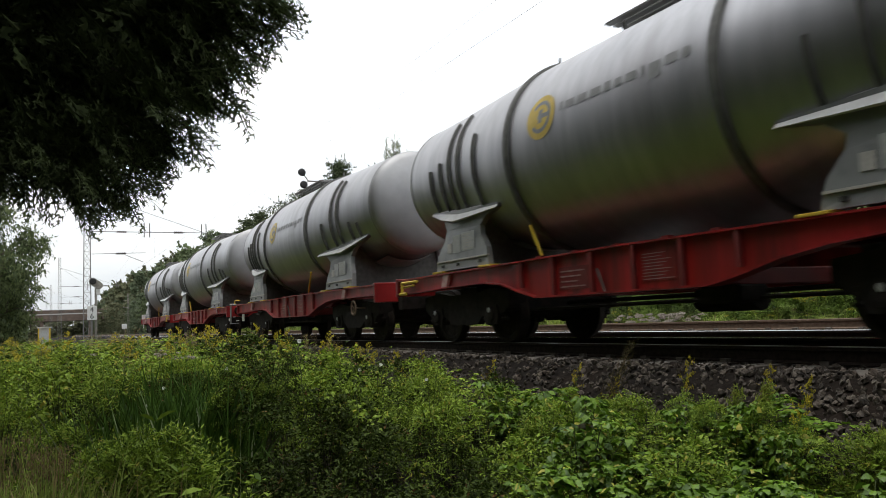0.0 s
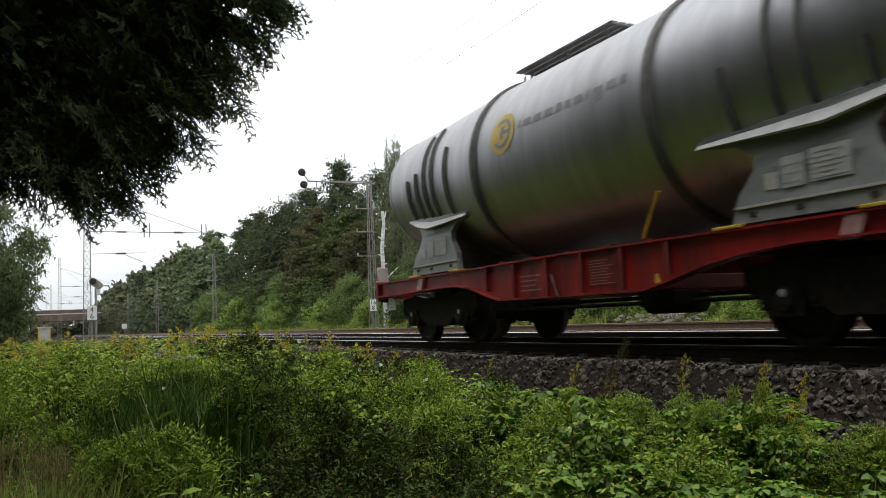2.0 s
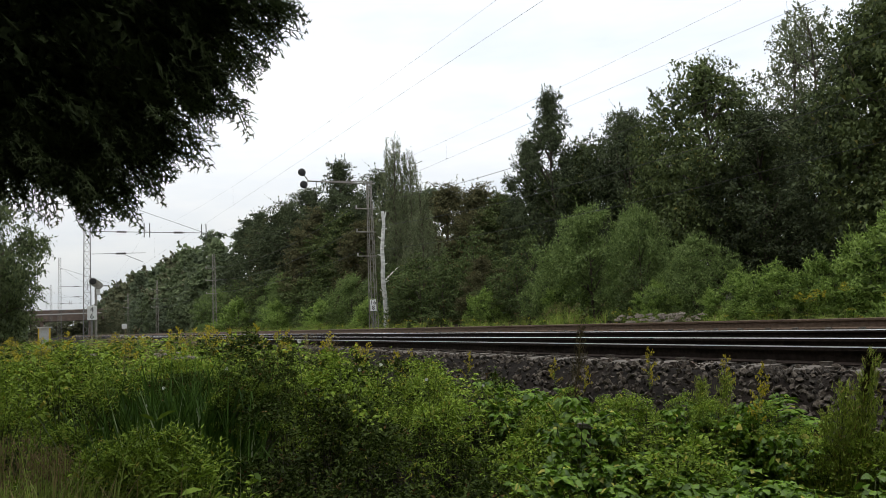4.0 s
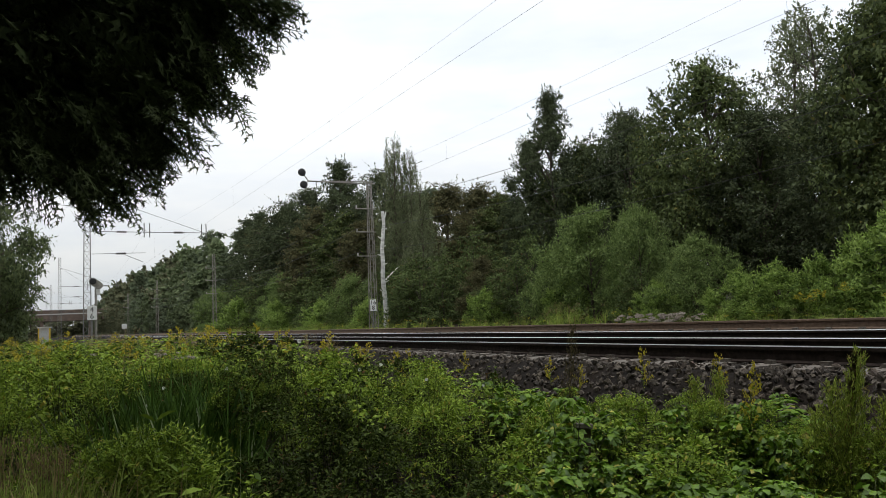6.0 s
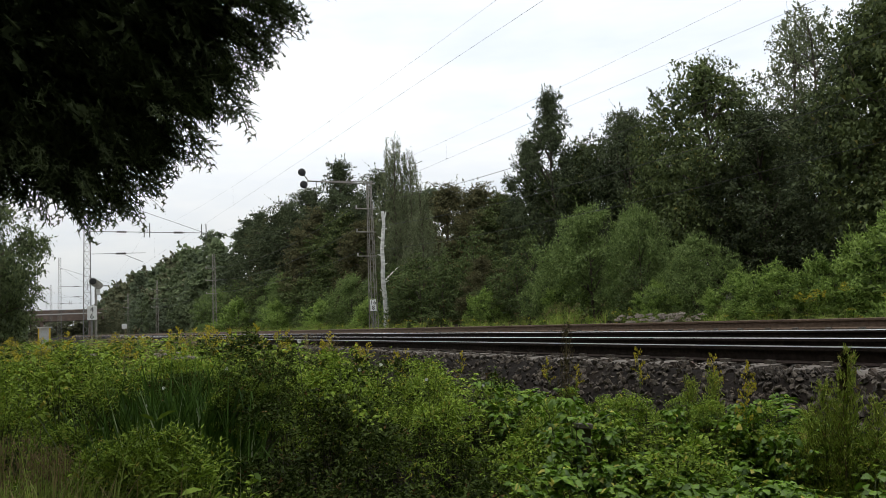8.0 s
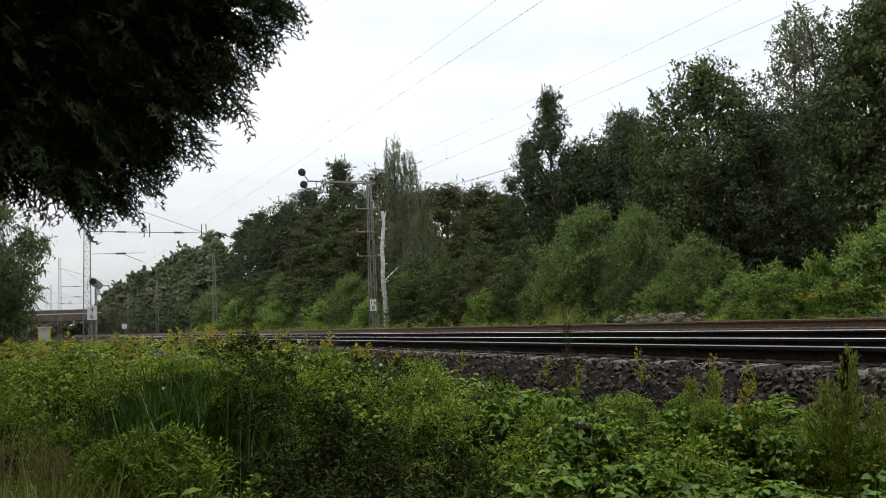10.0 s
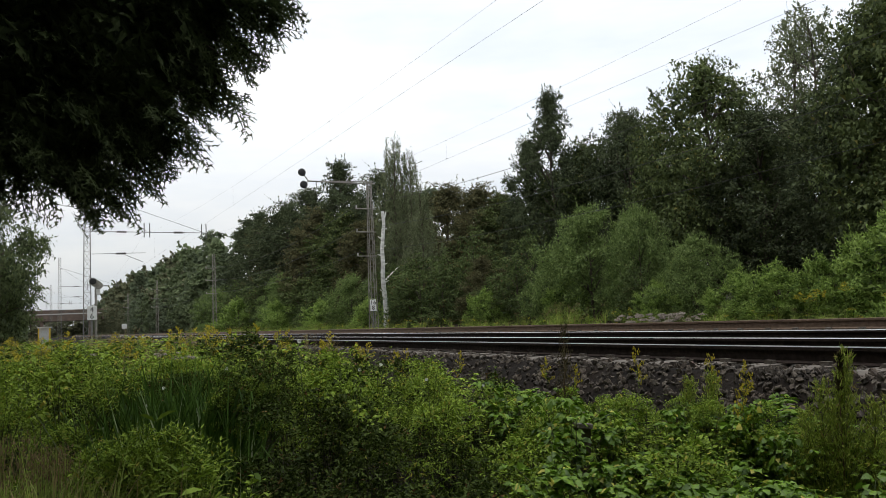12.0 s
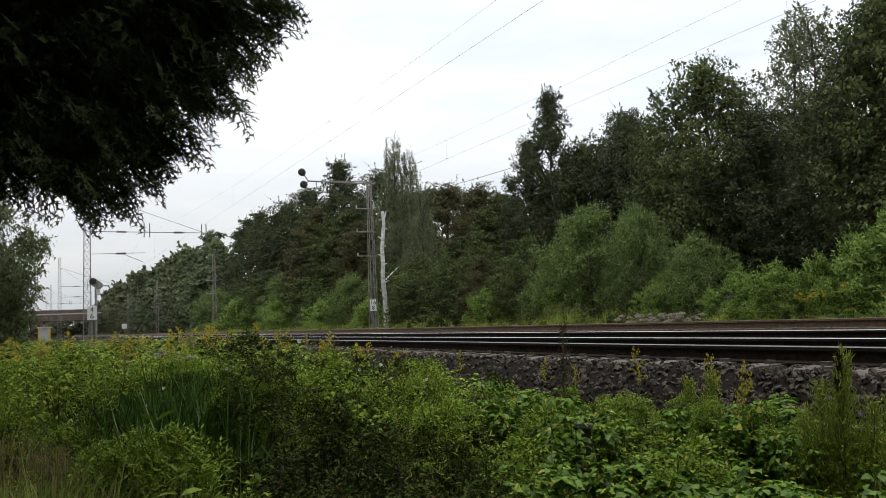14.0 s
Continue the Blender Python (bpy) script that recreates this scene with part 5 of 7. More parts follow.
def crown_mesh(name, seed, height, radius, base, pads, per, leaf, mat, boughs=16, pad_r=(0.07, 0.15), flat=0.6, droop=0.0, narrow=0.6, shoots=0.35, full=0.7, upright=0.0, inner=0.20):
    """Leaves lie on small pads, and the pads on the boughs' rounded masses; shoots break the outline."""
    r = np.random.default_rng(seed)
    masses = boughs_of(seed, height, radius, base, boughs, full)
    weight = np.array([m[1] ** 2 for m in masses])
    pos, alng, nrm = [], [], []
    for i in range(pads):
        heart, size = masses[int(r.choice(len(masses), p=weight / weight.sum()))]
        away = np.array([heart[0], heart[1], 0.0]) / max(radius, 0.1)
        u = unit(r.normal(size=3) + away * 0.8 + UP * 0.45)
        pr = radius * r.uniform(*pad_r)
        c = heart + u * size * r.uniform(0.62, 1.04) * np.array([1.0, 1.0, 0.9])
        v = unit(r.normal(size=(per, 3)) + u * 0.45 + UP * 0.35)
        wide = 0.7 if droop > 1 else 1.2
        p = c + v * pr * r.uniform(0.35, 1.1, (per, 1)) * np.array([wide, wide, flat])
        if droop:
            p[:, 2] -= droop * r.uniform(0, 1, per) ** 1.6 * pr * 2.6
        pos.append(p)
        al = r.normal(size=(per, 3)) * np.array([1, 1, 0.45]) + v * 0.5 + UP * (upright - 1.6 * (droop > 0))
        alng.append(al)
        nrm.append(v * 0.6 + u * 0.35 + UP * 0.5 + 0.42 * r.normal(size=(per, 3)))
        if r.uniform() < shoots:
            k = 9
            tip = unit(u + UP * (0.55 + upright) + 0.5 * r.normal(size=3)) * pr * r.uniform(1.3, 2.5)
            q = np.linspace(0.35, 1.0, k)[:, None]
            pos.append(c + tip * q + 0.05 * pr * r.normal(size=(k, 3)))
            alng.append(tip / np.linalg.norm(tip) * 0.8 + 0.8 * r.normal(size=(k, 3)))
            nrm.append(UP + 0.6 * r.normal(size=(k, 3)))
    outer = sum(map(len, pos))
    for heart, size in masses:
        # oversized leaves added in the heart of every bough to block light and holes
        k = int(inner * outer / len(masses))
        v = unit(r.normal(size=(k, 3)))
        pos.append(heart + v * size * r.uniform(0.2, 0.62, (k, 1)))
        alng.append(r.normal(size=(k, 3)))
        nrm.append(v + UP * 0.4 + 0.4 * r.normal(size=(k, 3)))
    pos, alng, nrm = map(np.concatenate, (pos, alng, nrm))
    size = leaf * r.uniform(0.55, 1.3, len(pos))
    size[outer:] *= 1.7
    v, f = leaf_tris(pos, alng, nrm, size, size * narrow * 1.25, r)
    return mesh_of(name, v, f, mat)


def trunk_mesh(seed, height, radius, base, thick, mat, boughs=16, full=0.7, twigs=4):
    r = random.Random(seed)
    paths, r0, r1 = [], [], []
    lean = (0.15 * r.uniform(-1, 1), 0.15 * r.uniform(-1, 1))
    spine = lambda z: Vector((lean[0] * math.sin(z), lean[1] * math.sin(z * 0.8), z))
    paths.append([spine(height * 0.9 * k / 7 - 0.3) for k in range(8)])
    r0.append(thick)
    r1.append(thick * 0.15)
    for heart, size in boughs_of(seed, height, radius, base, boughs, full):
        heart = Vector(heart)
        z = max(base * 0.5, heart.z - 0.5 * math.hypot(heart.x, heart.y) - size * 0.5)
        root = spine(z)
        mid = root.lerp(heart, 0.55) + Vector((0, 0, 0.12 * (heart - root).length))
        paths.append([root, mid, heart])
        r0.append(thick * 0.38)
        r1.append(thick * 0.10)
        for k in range(twigs):
            tip = heart + Vector((r.uniform(-1, 1), r.uniform(-1, 1), r.uniform(-0.1, 1))).normalized() * size * 0.85
            paths.append([heart, heart.lerp(tip, 0.5) + Vector((0, 0, 0.05 * size)), tip])
            r0.append(thick * 0.12)
            r1.append(thick * 0.03)
    v, f = tubes(paths, r0, r1, 5)
    return mesh_of("trunk", v, f, mat, smooth=True)


def tree_kind(name, label, category, group, seed, height, radius, base, pads, per, leaf, mat, bark="bark", thick=0.2, boughs=16, full=0.7, **kw):
    t = thing(name, label, category, pose(0, 0, -200), group)
    part("trunk", trunk_mesh(seed, height, radius, base, thick, M[bark], boughs, full, 0 if leaf > 0.3 else 3), None, t)
    part("crown", crown_mesh("crown", seed, height, radius, base, pads, per, leaf, M[mat], boughs=boughs, full=full, **kw), None, t)
    return t, height


KINDS = {
    "oak": tree_kind("oak_tree", "broad dark green oak in the wood edge", "tree", "wood trees", 1, 10, 3.6, 1.0, 640, 46, 0.115, "forest", boughs=32, full=0.42),
    "oak_b": tree_kind("oak_tree", "broad green oak with hanging leafy boughs", "tree", "wood trees", 41, 10, 3.6, 0.6, 640, 46, 0.115, "forest_b", boughs=32, full=0.42, droop=0.15),
    "ash": tree_kind("ash_tree", "tall dark green leafy tree in the wood", "tree", "wood trees", 2, 12, 3.0, 2.0, 600, 42, 0.115, "forest", boughs=28, full=0.75, shoots=0.6),
    "maple": tree_kind("maple_tree", "dense mid green tree with lumpy crown", "tree", "wood trees", 3, 9, 3.3, 0.5, 460, 42, 0.125, "forest_b", boughs=20, full=0.5, inner=0.34),
    "brown": tree_kind("hornbeam_tree", "olive brown tinged tree in the wood", "tree", "wood trees", 4, 9, 3.4, 0.5, 460, 42, 0.125, "forest_brown", boughs=20, full=0.5, inner=0.34),
    "birch": tree_kind("birch_tree", "airy weeping birch above the wood edge", "tree", "birches", 5, 12, 2.0, 3.0, 330, 44, 0.125, "birch", "bark", 0.10, boughs=30, full=0.6, droop=3.2, narrow=0.35, flat=1.0, pad_r=(0.05, 0.13), shoots=0.1, inner=0.0),
    "airy": tree_kind("poplar_tree", "tall thin grey green airy tree", "tree", "wood trees", 6, 13, 2.7, 2.5, 400, 30, 0.115, "birch", "bark", 0.16, boughs=24, pad_r=(0.05, 0.11), droop=0.7, shoots=0.6, flat=0.9, inner=0.0),
    "far": tree_kind("far_tree", "distant green tree on the wooded slope, leaves paled for haze", "tree", "wood trees", 7, 12, 4.2, 0.5, 120, 19, 0.45, "haze_forest", boughs=18),
    "far_b": tree_kind("far_tree", "distant mid green tree on the wooded slope, leaves paled for haze", "tree", "wood trees", 8, 12, 4.0, 0.5, 120, 19, 0.45, "haze_green", boughs=18),
    "far_c": tree_kind("far_tree", "distant olive brown tree on the wooded slope, leaves paled for haze", "tree", "wood trees", 48, 12, 4.0, 0.5, 120, 19, 0.45, "haze_olive", boughs=16),
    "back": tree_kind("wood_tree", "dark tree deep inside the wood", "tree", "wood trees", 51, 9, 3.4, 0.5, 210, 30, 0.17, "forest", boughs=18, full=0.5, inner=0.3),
    "dist": tree_kind("far_tree", "green tree far along the wooded slope, haze put into its colour", "tree", "wood trees", 49, 12, 4.0, 0.5, 100, 16, 0.62, "haze_forest", boughs=14, inner=0.6),
    "dist_b": tree_kind("far_tree", "olive tree far along the wooded slope, haze put into its colour", "tree", "wood trees", 50, 12, 4.0, 0.5, 100, 16, 0.62, "haze_olive", boughs=14, inner=0.6),
    "alder": tree_kind("alder_tree", "dense dark green tree beside the line", "tree", "trees beside the line", 13, 9, 2.9, 0.2, 640, 36, 0.15, "alder", narrow=0.4, boughs=24, droop=0.3),
    "spruce": tree_kind("hedge_conifer", "tall dark conifer added out of view around the camera to block light", "conifer", "hedge conifers", 17, 10, 2.6, 0.2, 130, 30, 0.5, "hedge_conifer", pad_r=(0.14, 0.28)),
    "willow": tree_kind("willow_bush", "rounded grey green willow bush by the track", "bush", "trackside bushes", 9, 4.2, 2.9, -0.6, 620, 36, 0.12, "willow", thick=0.08, boughs=22, narrow=0.26, pad_r=(0.05, 0.10), flat=0.9, upright=0.7, full=0.5, shoots=0.5),
    "shrub": tree_kind("shrub", "fresh green shrub by the track", "bush", "trackside bushes", 10, 2.6, 1.9, -0.4, 250, 38, 0.10, "shrub", thick=0.05, boughs=18, narrow=0.42, pad_r=(0.06, 0.12), upright=0.7, flat=0.9, full=0.5, shoots=0.7),
    "hazel": tree_kind("hazel_bush", "dark green bush at the wood edge", "bush", "trackside bushes", 11, 4.0, 2.3, -0.4, 220, 36, 0.095, "hazel", thick=0.06, boughs=20, full=0.5, inner=0.1),
}


def plant_tree(kind, x, y, top, wide=1.0, turn=0.0, sink=0.0):
    proto, h = KINDS[kind]
    z0 = ground_z(x, y) - sink
    s = (top - z0) / h
    m = Matrix.Translation((x, y, z0)) @ Matrix.Rotation(turn, 4, "Z") @ Matrix.Diagonal((s * wide, s * wide, s, 1))
    return copy_thing(proto, m)


# the trees that make the skyline: kind, x, y, height of the top, width
SKYLINE = [
    ("ash", 22, 57.9, 14.2, 0.9), ("oak", 23.5, 53.0, 12.4, 0.9), ("birch", 20.2, 43.4, 12.6, 0.9), ("birch", 21.0, 42.8, 11.6, 0.85), ("birch", 19.2, 37.9, 8.4, 1.05), ("brown", 26, 47.0, 10.3, 1.0),
    ("brown", 26, 43.1, 9.5, 1.1), ("maple", 27, 41.4, 8.8, 1.1), ("ash", 24, 34.0, 10.4, 0.75), ("ash", 23, 30.5, 12.1, 0.70), ("maple", 24.5, 30.0, 9.4, 0.9),
    ("oak", 26.5, 28.9, 10.7, 0.9), ("oak", 25, 27.2, 10.2, 0.70), ("oak_b", 23.5, 21.0, 10.6, 1.02), ("oak", 23.5, 18.6, 7.9, 0.9), ("maple", 26.5, 19.2, 8.4, 0.9),
    ("airy", 27.5, 19.8, 12.4, 1.1), ("airy", 26, 17.9, 12.0, 1.0), ("oak", 22.5, 13.6, 9.6, 0.75), ("oak_b", 21.5, 11.6, 10.4, 0.95), ("oak_b", 22.5, 9.5, 10.5, 1.2), ("oak", 21, 6.5, 10.0, 1.2),
    ("ash", 21, 79.2, 13.0, 1.0), ("oak", 20.5, 68.0, 12.2, 1.0), ("oak", 21.5, 64.0, 12.8, 1.0), ("brown", 21, 72.0, 11.8, 1.0), ("ash", 21.5, 86.0, 13.2, 1.1), ("brown", 20.5, 58.5, 10.2, 1.0), ("maple", 20.0, 53.0, 9.0, 1.1), ("brown", 19.8, 47.5, 7.6, 1.1),
]
for i, (k, x, y, top, wide) in enumerate(SKYLINE):
    plant_tree(k, x, y, top, wide, i * 1.7)
pick = random.Random(3)
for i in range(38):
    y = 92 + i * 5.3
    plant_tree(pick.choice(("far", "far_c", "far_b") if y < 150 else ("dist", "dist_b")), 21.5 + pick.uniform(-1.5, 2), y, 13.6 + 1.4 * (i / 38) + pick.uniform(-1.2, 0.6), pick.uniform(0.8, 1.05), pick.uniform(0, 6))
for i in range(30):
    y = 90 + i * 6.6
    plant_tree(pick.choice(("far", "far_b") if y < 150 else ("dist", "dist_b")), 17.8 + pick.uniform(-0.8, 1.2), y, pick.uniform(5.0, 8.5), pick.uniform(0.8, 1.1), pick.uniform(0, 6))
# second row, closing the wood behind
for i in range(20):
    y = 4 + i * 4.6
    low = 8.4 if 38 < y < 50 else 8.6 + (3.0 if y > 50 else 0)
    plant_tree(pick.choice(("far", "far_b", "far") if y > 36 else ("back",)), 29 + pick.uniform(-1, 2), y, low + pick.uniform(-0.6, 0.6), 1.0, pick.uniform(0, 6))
# lower storey in front of the trees
for i in range(24):
    y = 5 + i * 3.4
    if 6 < y < 20:
        continue
    plant_tree("hazel" if y < 45 else "far_b", 19.8 + pick.uniform(-0.8, 1.2), y, pick.uniform(3.4, 4.6) if y < 45 else pick.uniform(4.4, 6.4), 1.0, pick.uniform(0, 6))
# bushes along the line: kind, x, y, top, width
BUSHES = [
    ("willow", 17.4, 21.2, 4.2, 0.92), ("willow", 17.6, 18.9, 3.9, 0.62), ("willow", 16.9, 15.9, 2.5, 0.95), ("shrub", 15.9, 12.4, 1.40, 1.1), ("shrub", 15.9, 11.2, 1.45, 1.0), ("shrub", 16.0, 9.7, 2.2, 1.0),
    ("shrub", 16.2, 13.7, 1.35, 1.1), ("shrub", 15.9, 7.6, 2.2, 1.1), ("hazel", 19.0, 32.0, 4.8, 0.7), ("hazel", 17.2, 34.4, 3.7, 1.15), ("hazel", 17.4, 32.4, 3.3, 1.0), ("shrub", 16.2, 26.6, 1.5, 1.0), ("hazel", 16.4, 17.9, 1.9, 0.8), ("shrub", 15.9, 16.6, 1.2, 1.0),
    ("hazel", 16.8, 27.0, 2.0, 1.0), ("willow", 17.5, 23.0, 2.9, 0.8), ("shrub", 16.4, 21.6, 1.6, 1.0), ("hazel", 17.2, 25.6, 2.8, 1.0), ("brown", 17.6, 29.0, 3.2, 1.1), ("hazel", 17.6, 36.5, 3.6, 1.0), ("hazel", 17.6, 40.5, 3.4, 1.1), ("shrub", 16.2, 38.8, 1.7, 1.1), ("willow", 17.4, 44.5, 3.4, 0.9), ("hazel", 17.2, 49.8, 3.4, 1.1),
    ("shrub", 16.0, 46.4, 1.9, 1.2), ("hazel", 17.8, 54.5, 3.8, 1.1), ("shrub", 16.0, 56.0, 2.2, 1.2), ("willow", 17.6, 60.5, 4.6, 0.9), ("hazel", 17.8, 66, 5.2, 1.0), ("shrub", 16.4, 70, 3.0, 1.2), ("hazel", 17.5, 76, 5.0, 1.1), ("willow", 17.0, 82, 4.6, 1.0),
]
for i, (k, x, y, top, wide) in enumerate(BUSHES):
    plant_tree(k, x, y, top, wide, i * 2.3)
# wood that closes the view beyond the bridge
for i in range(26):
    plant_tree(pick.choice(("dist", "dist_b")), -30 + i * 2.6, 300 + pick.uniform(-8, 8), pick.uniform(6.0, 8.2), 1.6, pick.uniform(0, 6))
# trees on the near side, far along the line
for i, (k, x, y, top, wide) in enumerate([("alder", -2.55, 42, 9.6, 0.98), ("alder", -2.1, 47.5, 4.6, 1.15), ("alder", -3.2, 34, 3.2, 1.2), ("maple", -3.6, 52, 8.0, 0.9), ("maple", -4.0, 70, 7.0, 0.9), ("far", -2.6, 90, 7.2, 0.7), ("far_b", -3.2, 115, 7.4, 0.7), ("far", -2.4, 150, 7.2, 0.6), ("far", -3, 200, 7.5, 0.7)]):
    plant_tree(k, x, y, top, wide, i * 1.3)
# tall conifer hedge behind and beside the camera, unseen, added to darken reflections
for i in range(19):
    y = -26 + i * 3.1
    plant_tree(pick.choice(("spruce", "spruce", "spruce")), -5.0 + pick.uniform(-0.6, 0.4), y, pick.uniform(17.0, 18.5) if 9 < y < 28 else pick.uniform(13.5, 15.0) if -4 < y < 28 else pick.uniform(11.0, 13.0), 0.65, pick.uniform(0, 6))
# Unseen crowns raised off the ground, added to shade the near weeds.
plant_tree("spruce", 0.2, -2.6, 12.0, 1.0, 1.0, sink=-1.9)
plant_tree("spruce", 3.0, -4.0, 11.0, 0.9, 2.0, sink=-1.9)
for i in range(6):
    plant_tree("spruce", -2.4 + i * 2.6, -6.4 - pick.uniform(0, 1.5), pick.uniform(11, 13), 0.65, pick.uniform(0, 6))
# slim dead birch stem beside the lattice post
db = thing("dead_birch", "bare white birch stem broken off at the top", "tree", pose(16.2, 36.6, ground_z(16.2, 36.6)))
zt = 6.2 - ground_z(16.2, 36.6)
stem = [(0, 0, -0.2), (0.05, 0, zt * 0.16), (0.0, 0.02, zt * 0.30), (-0.07, 0, zt * 0.42), (-0.03, 0, zt * 0.56), (-0.05, 0, zt * 0.68), (0.02, 0, zt * 0.78), (0.10, 0, zt * 0.90), (0.06, 0, zt)]
limbs = [stem, [(-0.02, 0, zt * 0.40), (0.45, 0, zt * 0.47), (0.95, 0.1, zt * 0.53)], [(0.09, 0, zt * 0.91), (0.26, 0, zt * 1.0)]]
for k in range(9):
    h = 0.24 + 0.075 * k
    limbs.append([(-0.03, 0, zt * h), ((0.20 + 0.05 * (k % 3)) * (-1 if k % 2 else 1), 0.05, zt * h + 0.12)])
v, f = tubes(limbs, [0.15, 0.055, 0.06] + [0.05] * 9, [0.085, 0.018, 0.025] + [0.02] * 9, 8)
part("trunk", mesh_of("trunk", v, f, M["birch_bark"], smooth=True), None, db)
for proto, h in KINDS.values():
    for o in (*proto.children_recursive, proto):
        bpy.data.objects.remove(o)


# ---- weeds of the foreground ----
def clump(x, y):
    """Nearest clump of weeds: distance to its heart, its own random numbers."""
    best, own = 9.0, (0.5, 0.5)
    cx, cy = math.floor(x / CLUMP), math.floor(y / CLUMP)
    for i in (cx - 1, cx, cx + 1):
        for j in (cy - 1, cy, cy + 1):
            q = random.Random(i * 733 + j * 9176 + 5)
            hx, hy = (i + q.uniform(0.1, 0.9)) * CLUMP, (j + q.uniform(0.1, 0.9)) * CLUMP
            d = math.hypot(x - hx, y - hy)
            if d < best:
                best, own = d, (q.random(), q.random())
    return best, own


CLUMP = 0.80


def canopy_z(x, y):
    """Height to which the weeds stand."""
    d = math.hypot(x, y)
    a = math.degrees(math.atan2(x, max(y, 0.01)))
    edge = float(np.interp(a, (0, 14, 20, 30, 37, 60), (0.27, 0.27, 0.12, -0.13, -0.25, -0.23)))
    z = edge - 0.56 * (1 - smooth(2.2, 6.4, d))
    z += 0.15 * (1 - smooth(7, 11, a)) * (1 - smooth(4.0, 4.9, d))
    z -= 0.14 * smooth(10, 11, a) * (1 - smooth(14, 15.5, a)) * (1 - smooth(4.0, 4.6, d))
    if d > 8:
        return z + 0.11 * noise.noise((x * 1.15, y * 1.15, 5.0)) + 0.05 * noise.noise((x * 2.7, y * 2.7, 9.0))
    far, own = clump(x, y)
    rough = (1.0 - 0.5 * smooth(31, 37, a)) * (0.35 + 0.65 * smooth(4, 11, a)) * (1 - 0.5 * smooth(5.0, 7.0, d))
    return z + rough * (0.38 * (own[0] - 0.5) - 0.75 * smooth(0.24, 0.52, far)) + 0.07 * noise.noise((x * 3.1, y * 3.1, 9.0))


def strip(points, widths, side):
    """A blade along points, as wide as given, flat towards side."""
    p = np.asarray(points)
    s = unit(np.asarray(side))[None] * np.asarray(widths)[:, None] * 0.5
    v = np.concatenate([p - s, p + s])
    n = len(p)
    f = [(i, i + 1, n + i + 1) for i in range(n - 1)] + [(i, n + i + 1, n + i) for i in range(n - 1)]
    return v, np.array(f)


def forb(seed, pairs=15, length=0.085, width=0.028, shoots=5, start=0.2):
    """A leafy upright weed, one metre tall: stem and leaves."""
    r = np.random.default_rng(seed)
    bend = r.normal(0, 0.06, 2)
    spine = lambda t: np.array([bend[0] * t * t, bend[1] * t * t, t])
    stems = [[spine(t) for t in (0, 0.35, 0.7, 1.0)]]
    P, A, LN = [], [], []
    for i in range(pairs):
        t = start + (1 - start) * (i + 0.5) / pairs
        a = i * 1.57 + r.uniform(-0.4, 0.4)
        for k in (0, math.pi):
            P.append(spine(t))
            A.append((math.cos(a + k), math.sin(a + k), r.uniform(0.0, 0.7)))
            LN.append(length * r.uniform(0.7, 1.2) * (1.15 - 0.75 * abs(t - 0.55) - 0.35 * max(0, t - 0.8)))
    for s in range(shoots):
        t = r.uniform(0.3, 0.85)
        a = r.uniform(0, 6.28)
        reach = r.uniform(0.12, 0.28)
        tip = spine(t) + np.array([math.cos(a) * reach, math.sin(a) * reach, reach * r.uniform(0.7, 1.3)])
        stems.append([spine(t), (spine(t) + tip) / 2 + np.array([0, 0, -0.02]), tip])
        for i in range(5):
            q = spine(t) + (tip - spine(t)) * (0.3 + 0.7 * i / 4)
            b = i * 1.57 + r.uniform(-0.5, 0.5)
            for k in (0, math.pi):
                P.append(q)
                A.append((math.cos(b + k), math.sin(b + k), r.uniform(0.1, 0.8)))
                LN.append(length * r.uniform(0.5, 0.9))
    P, A, LN = np.array(P), np.array(A), np.array(LN)
    lv = leaf_cards(P, A, UP + 0.35 * r.normal(size=P.shape), LN, LN * width / length, 0.22, r)
    st = tubes(stems, [0.005] + [0.003] * shoots, [0.0025] + [0.0015] * shoots, 4)
    return st, lv, None


def bush(seed, stems_n=26, length=0.055, width=0.024):
    """A rounded leafy bush of many stems, one metre tall."""
    r = np.random.default_rng(seed)
    stems, P, A = [], [], []
    for c in range(stems_n):
        a = c * 2.4
        out = 0.34 * math.sqrt((c + 0.5) / stems_n)
        top = 1.0 - 0.42 * (out / 0.34) ** 2 * r.uniform(0.7, 1.2) - r.uniform(0, 0.08)
        o = np.array([math.cos(a), math.sin(a), 0])
        pts = [o * 0.04, o * out * 0.55 + UP * top * 0.45, o * out + UP * top]
        stems.append(pts)
        for i in range(18):
            t = 0.25 + 0.75 * i / 17
            q = pts[0] * (1 - t) ** 2 + 2 * t * (1 - t) * pts[1] * 1.0 + t * t * pts[2]
            b = i * 1.57 + r.uniform(-0.5, 0.5)
            for k in (0, math.pi):
                P.append(q + 0.02 * r.normal(size=3))
                A.append((math.cos(b + k), math.sin(b + k), r.uniform(0.1, 0.9)))
    P, A = np.array(P), np.array(A)
    ln = length * r.uniform(0.6, 1.25, len(P))
    return tubes(stems, [0.004] * stems_n, [0.0015] * stems_n, 3), leaf_quads(P + A * ln[:, None] * 0.5, A, UP + 0.5 * r.normal(size=P.shape), ln, ln * width / length, r), None


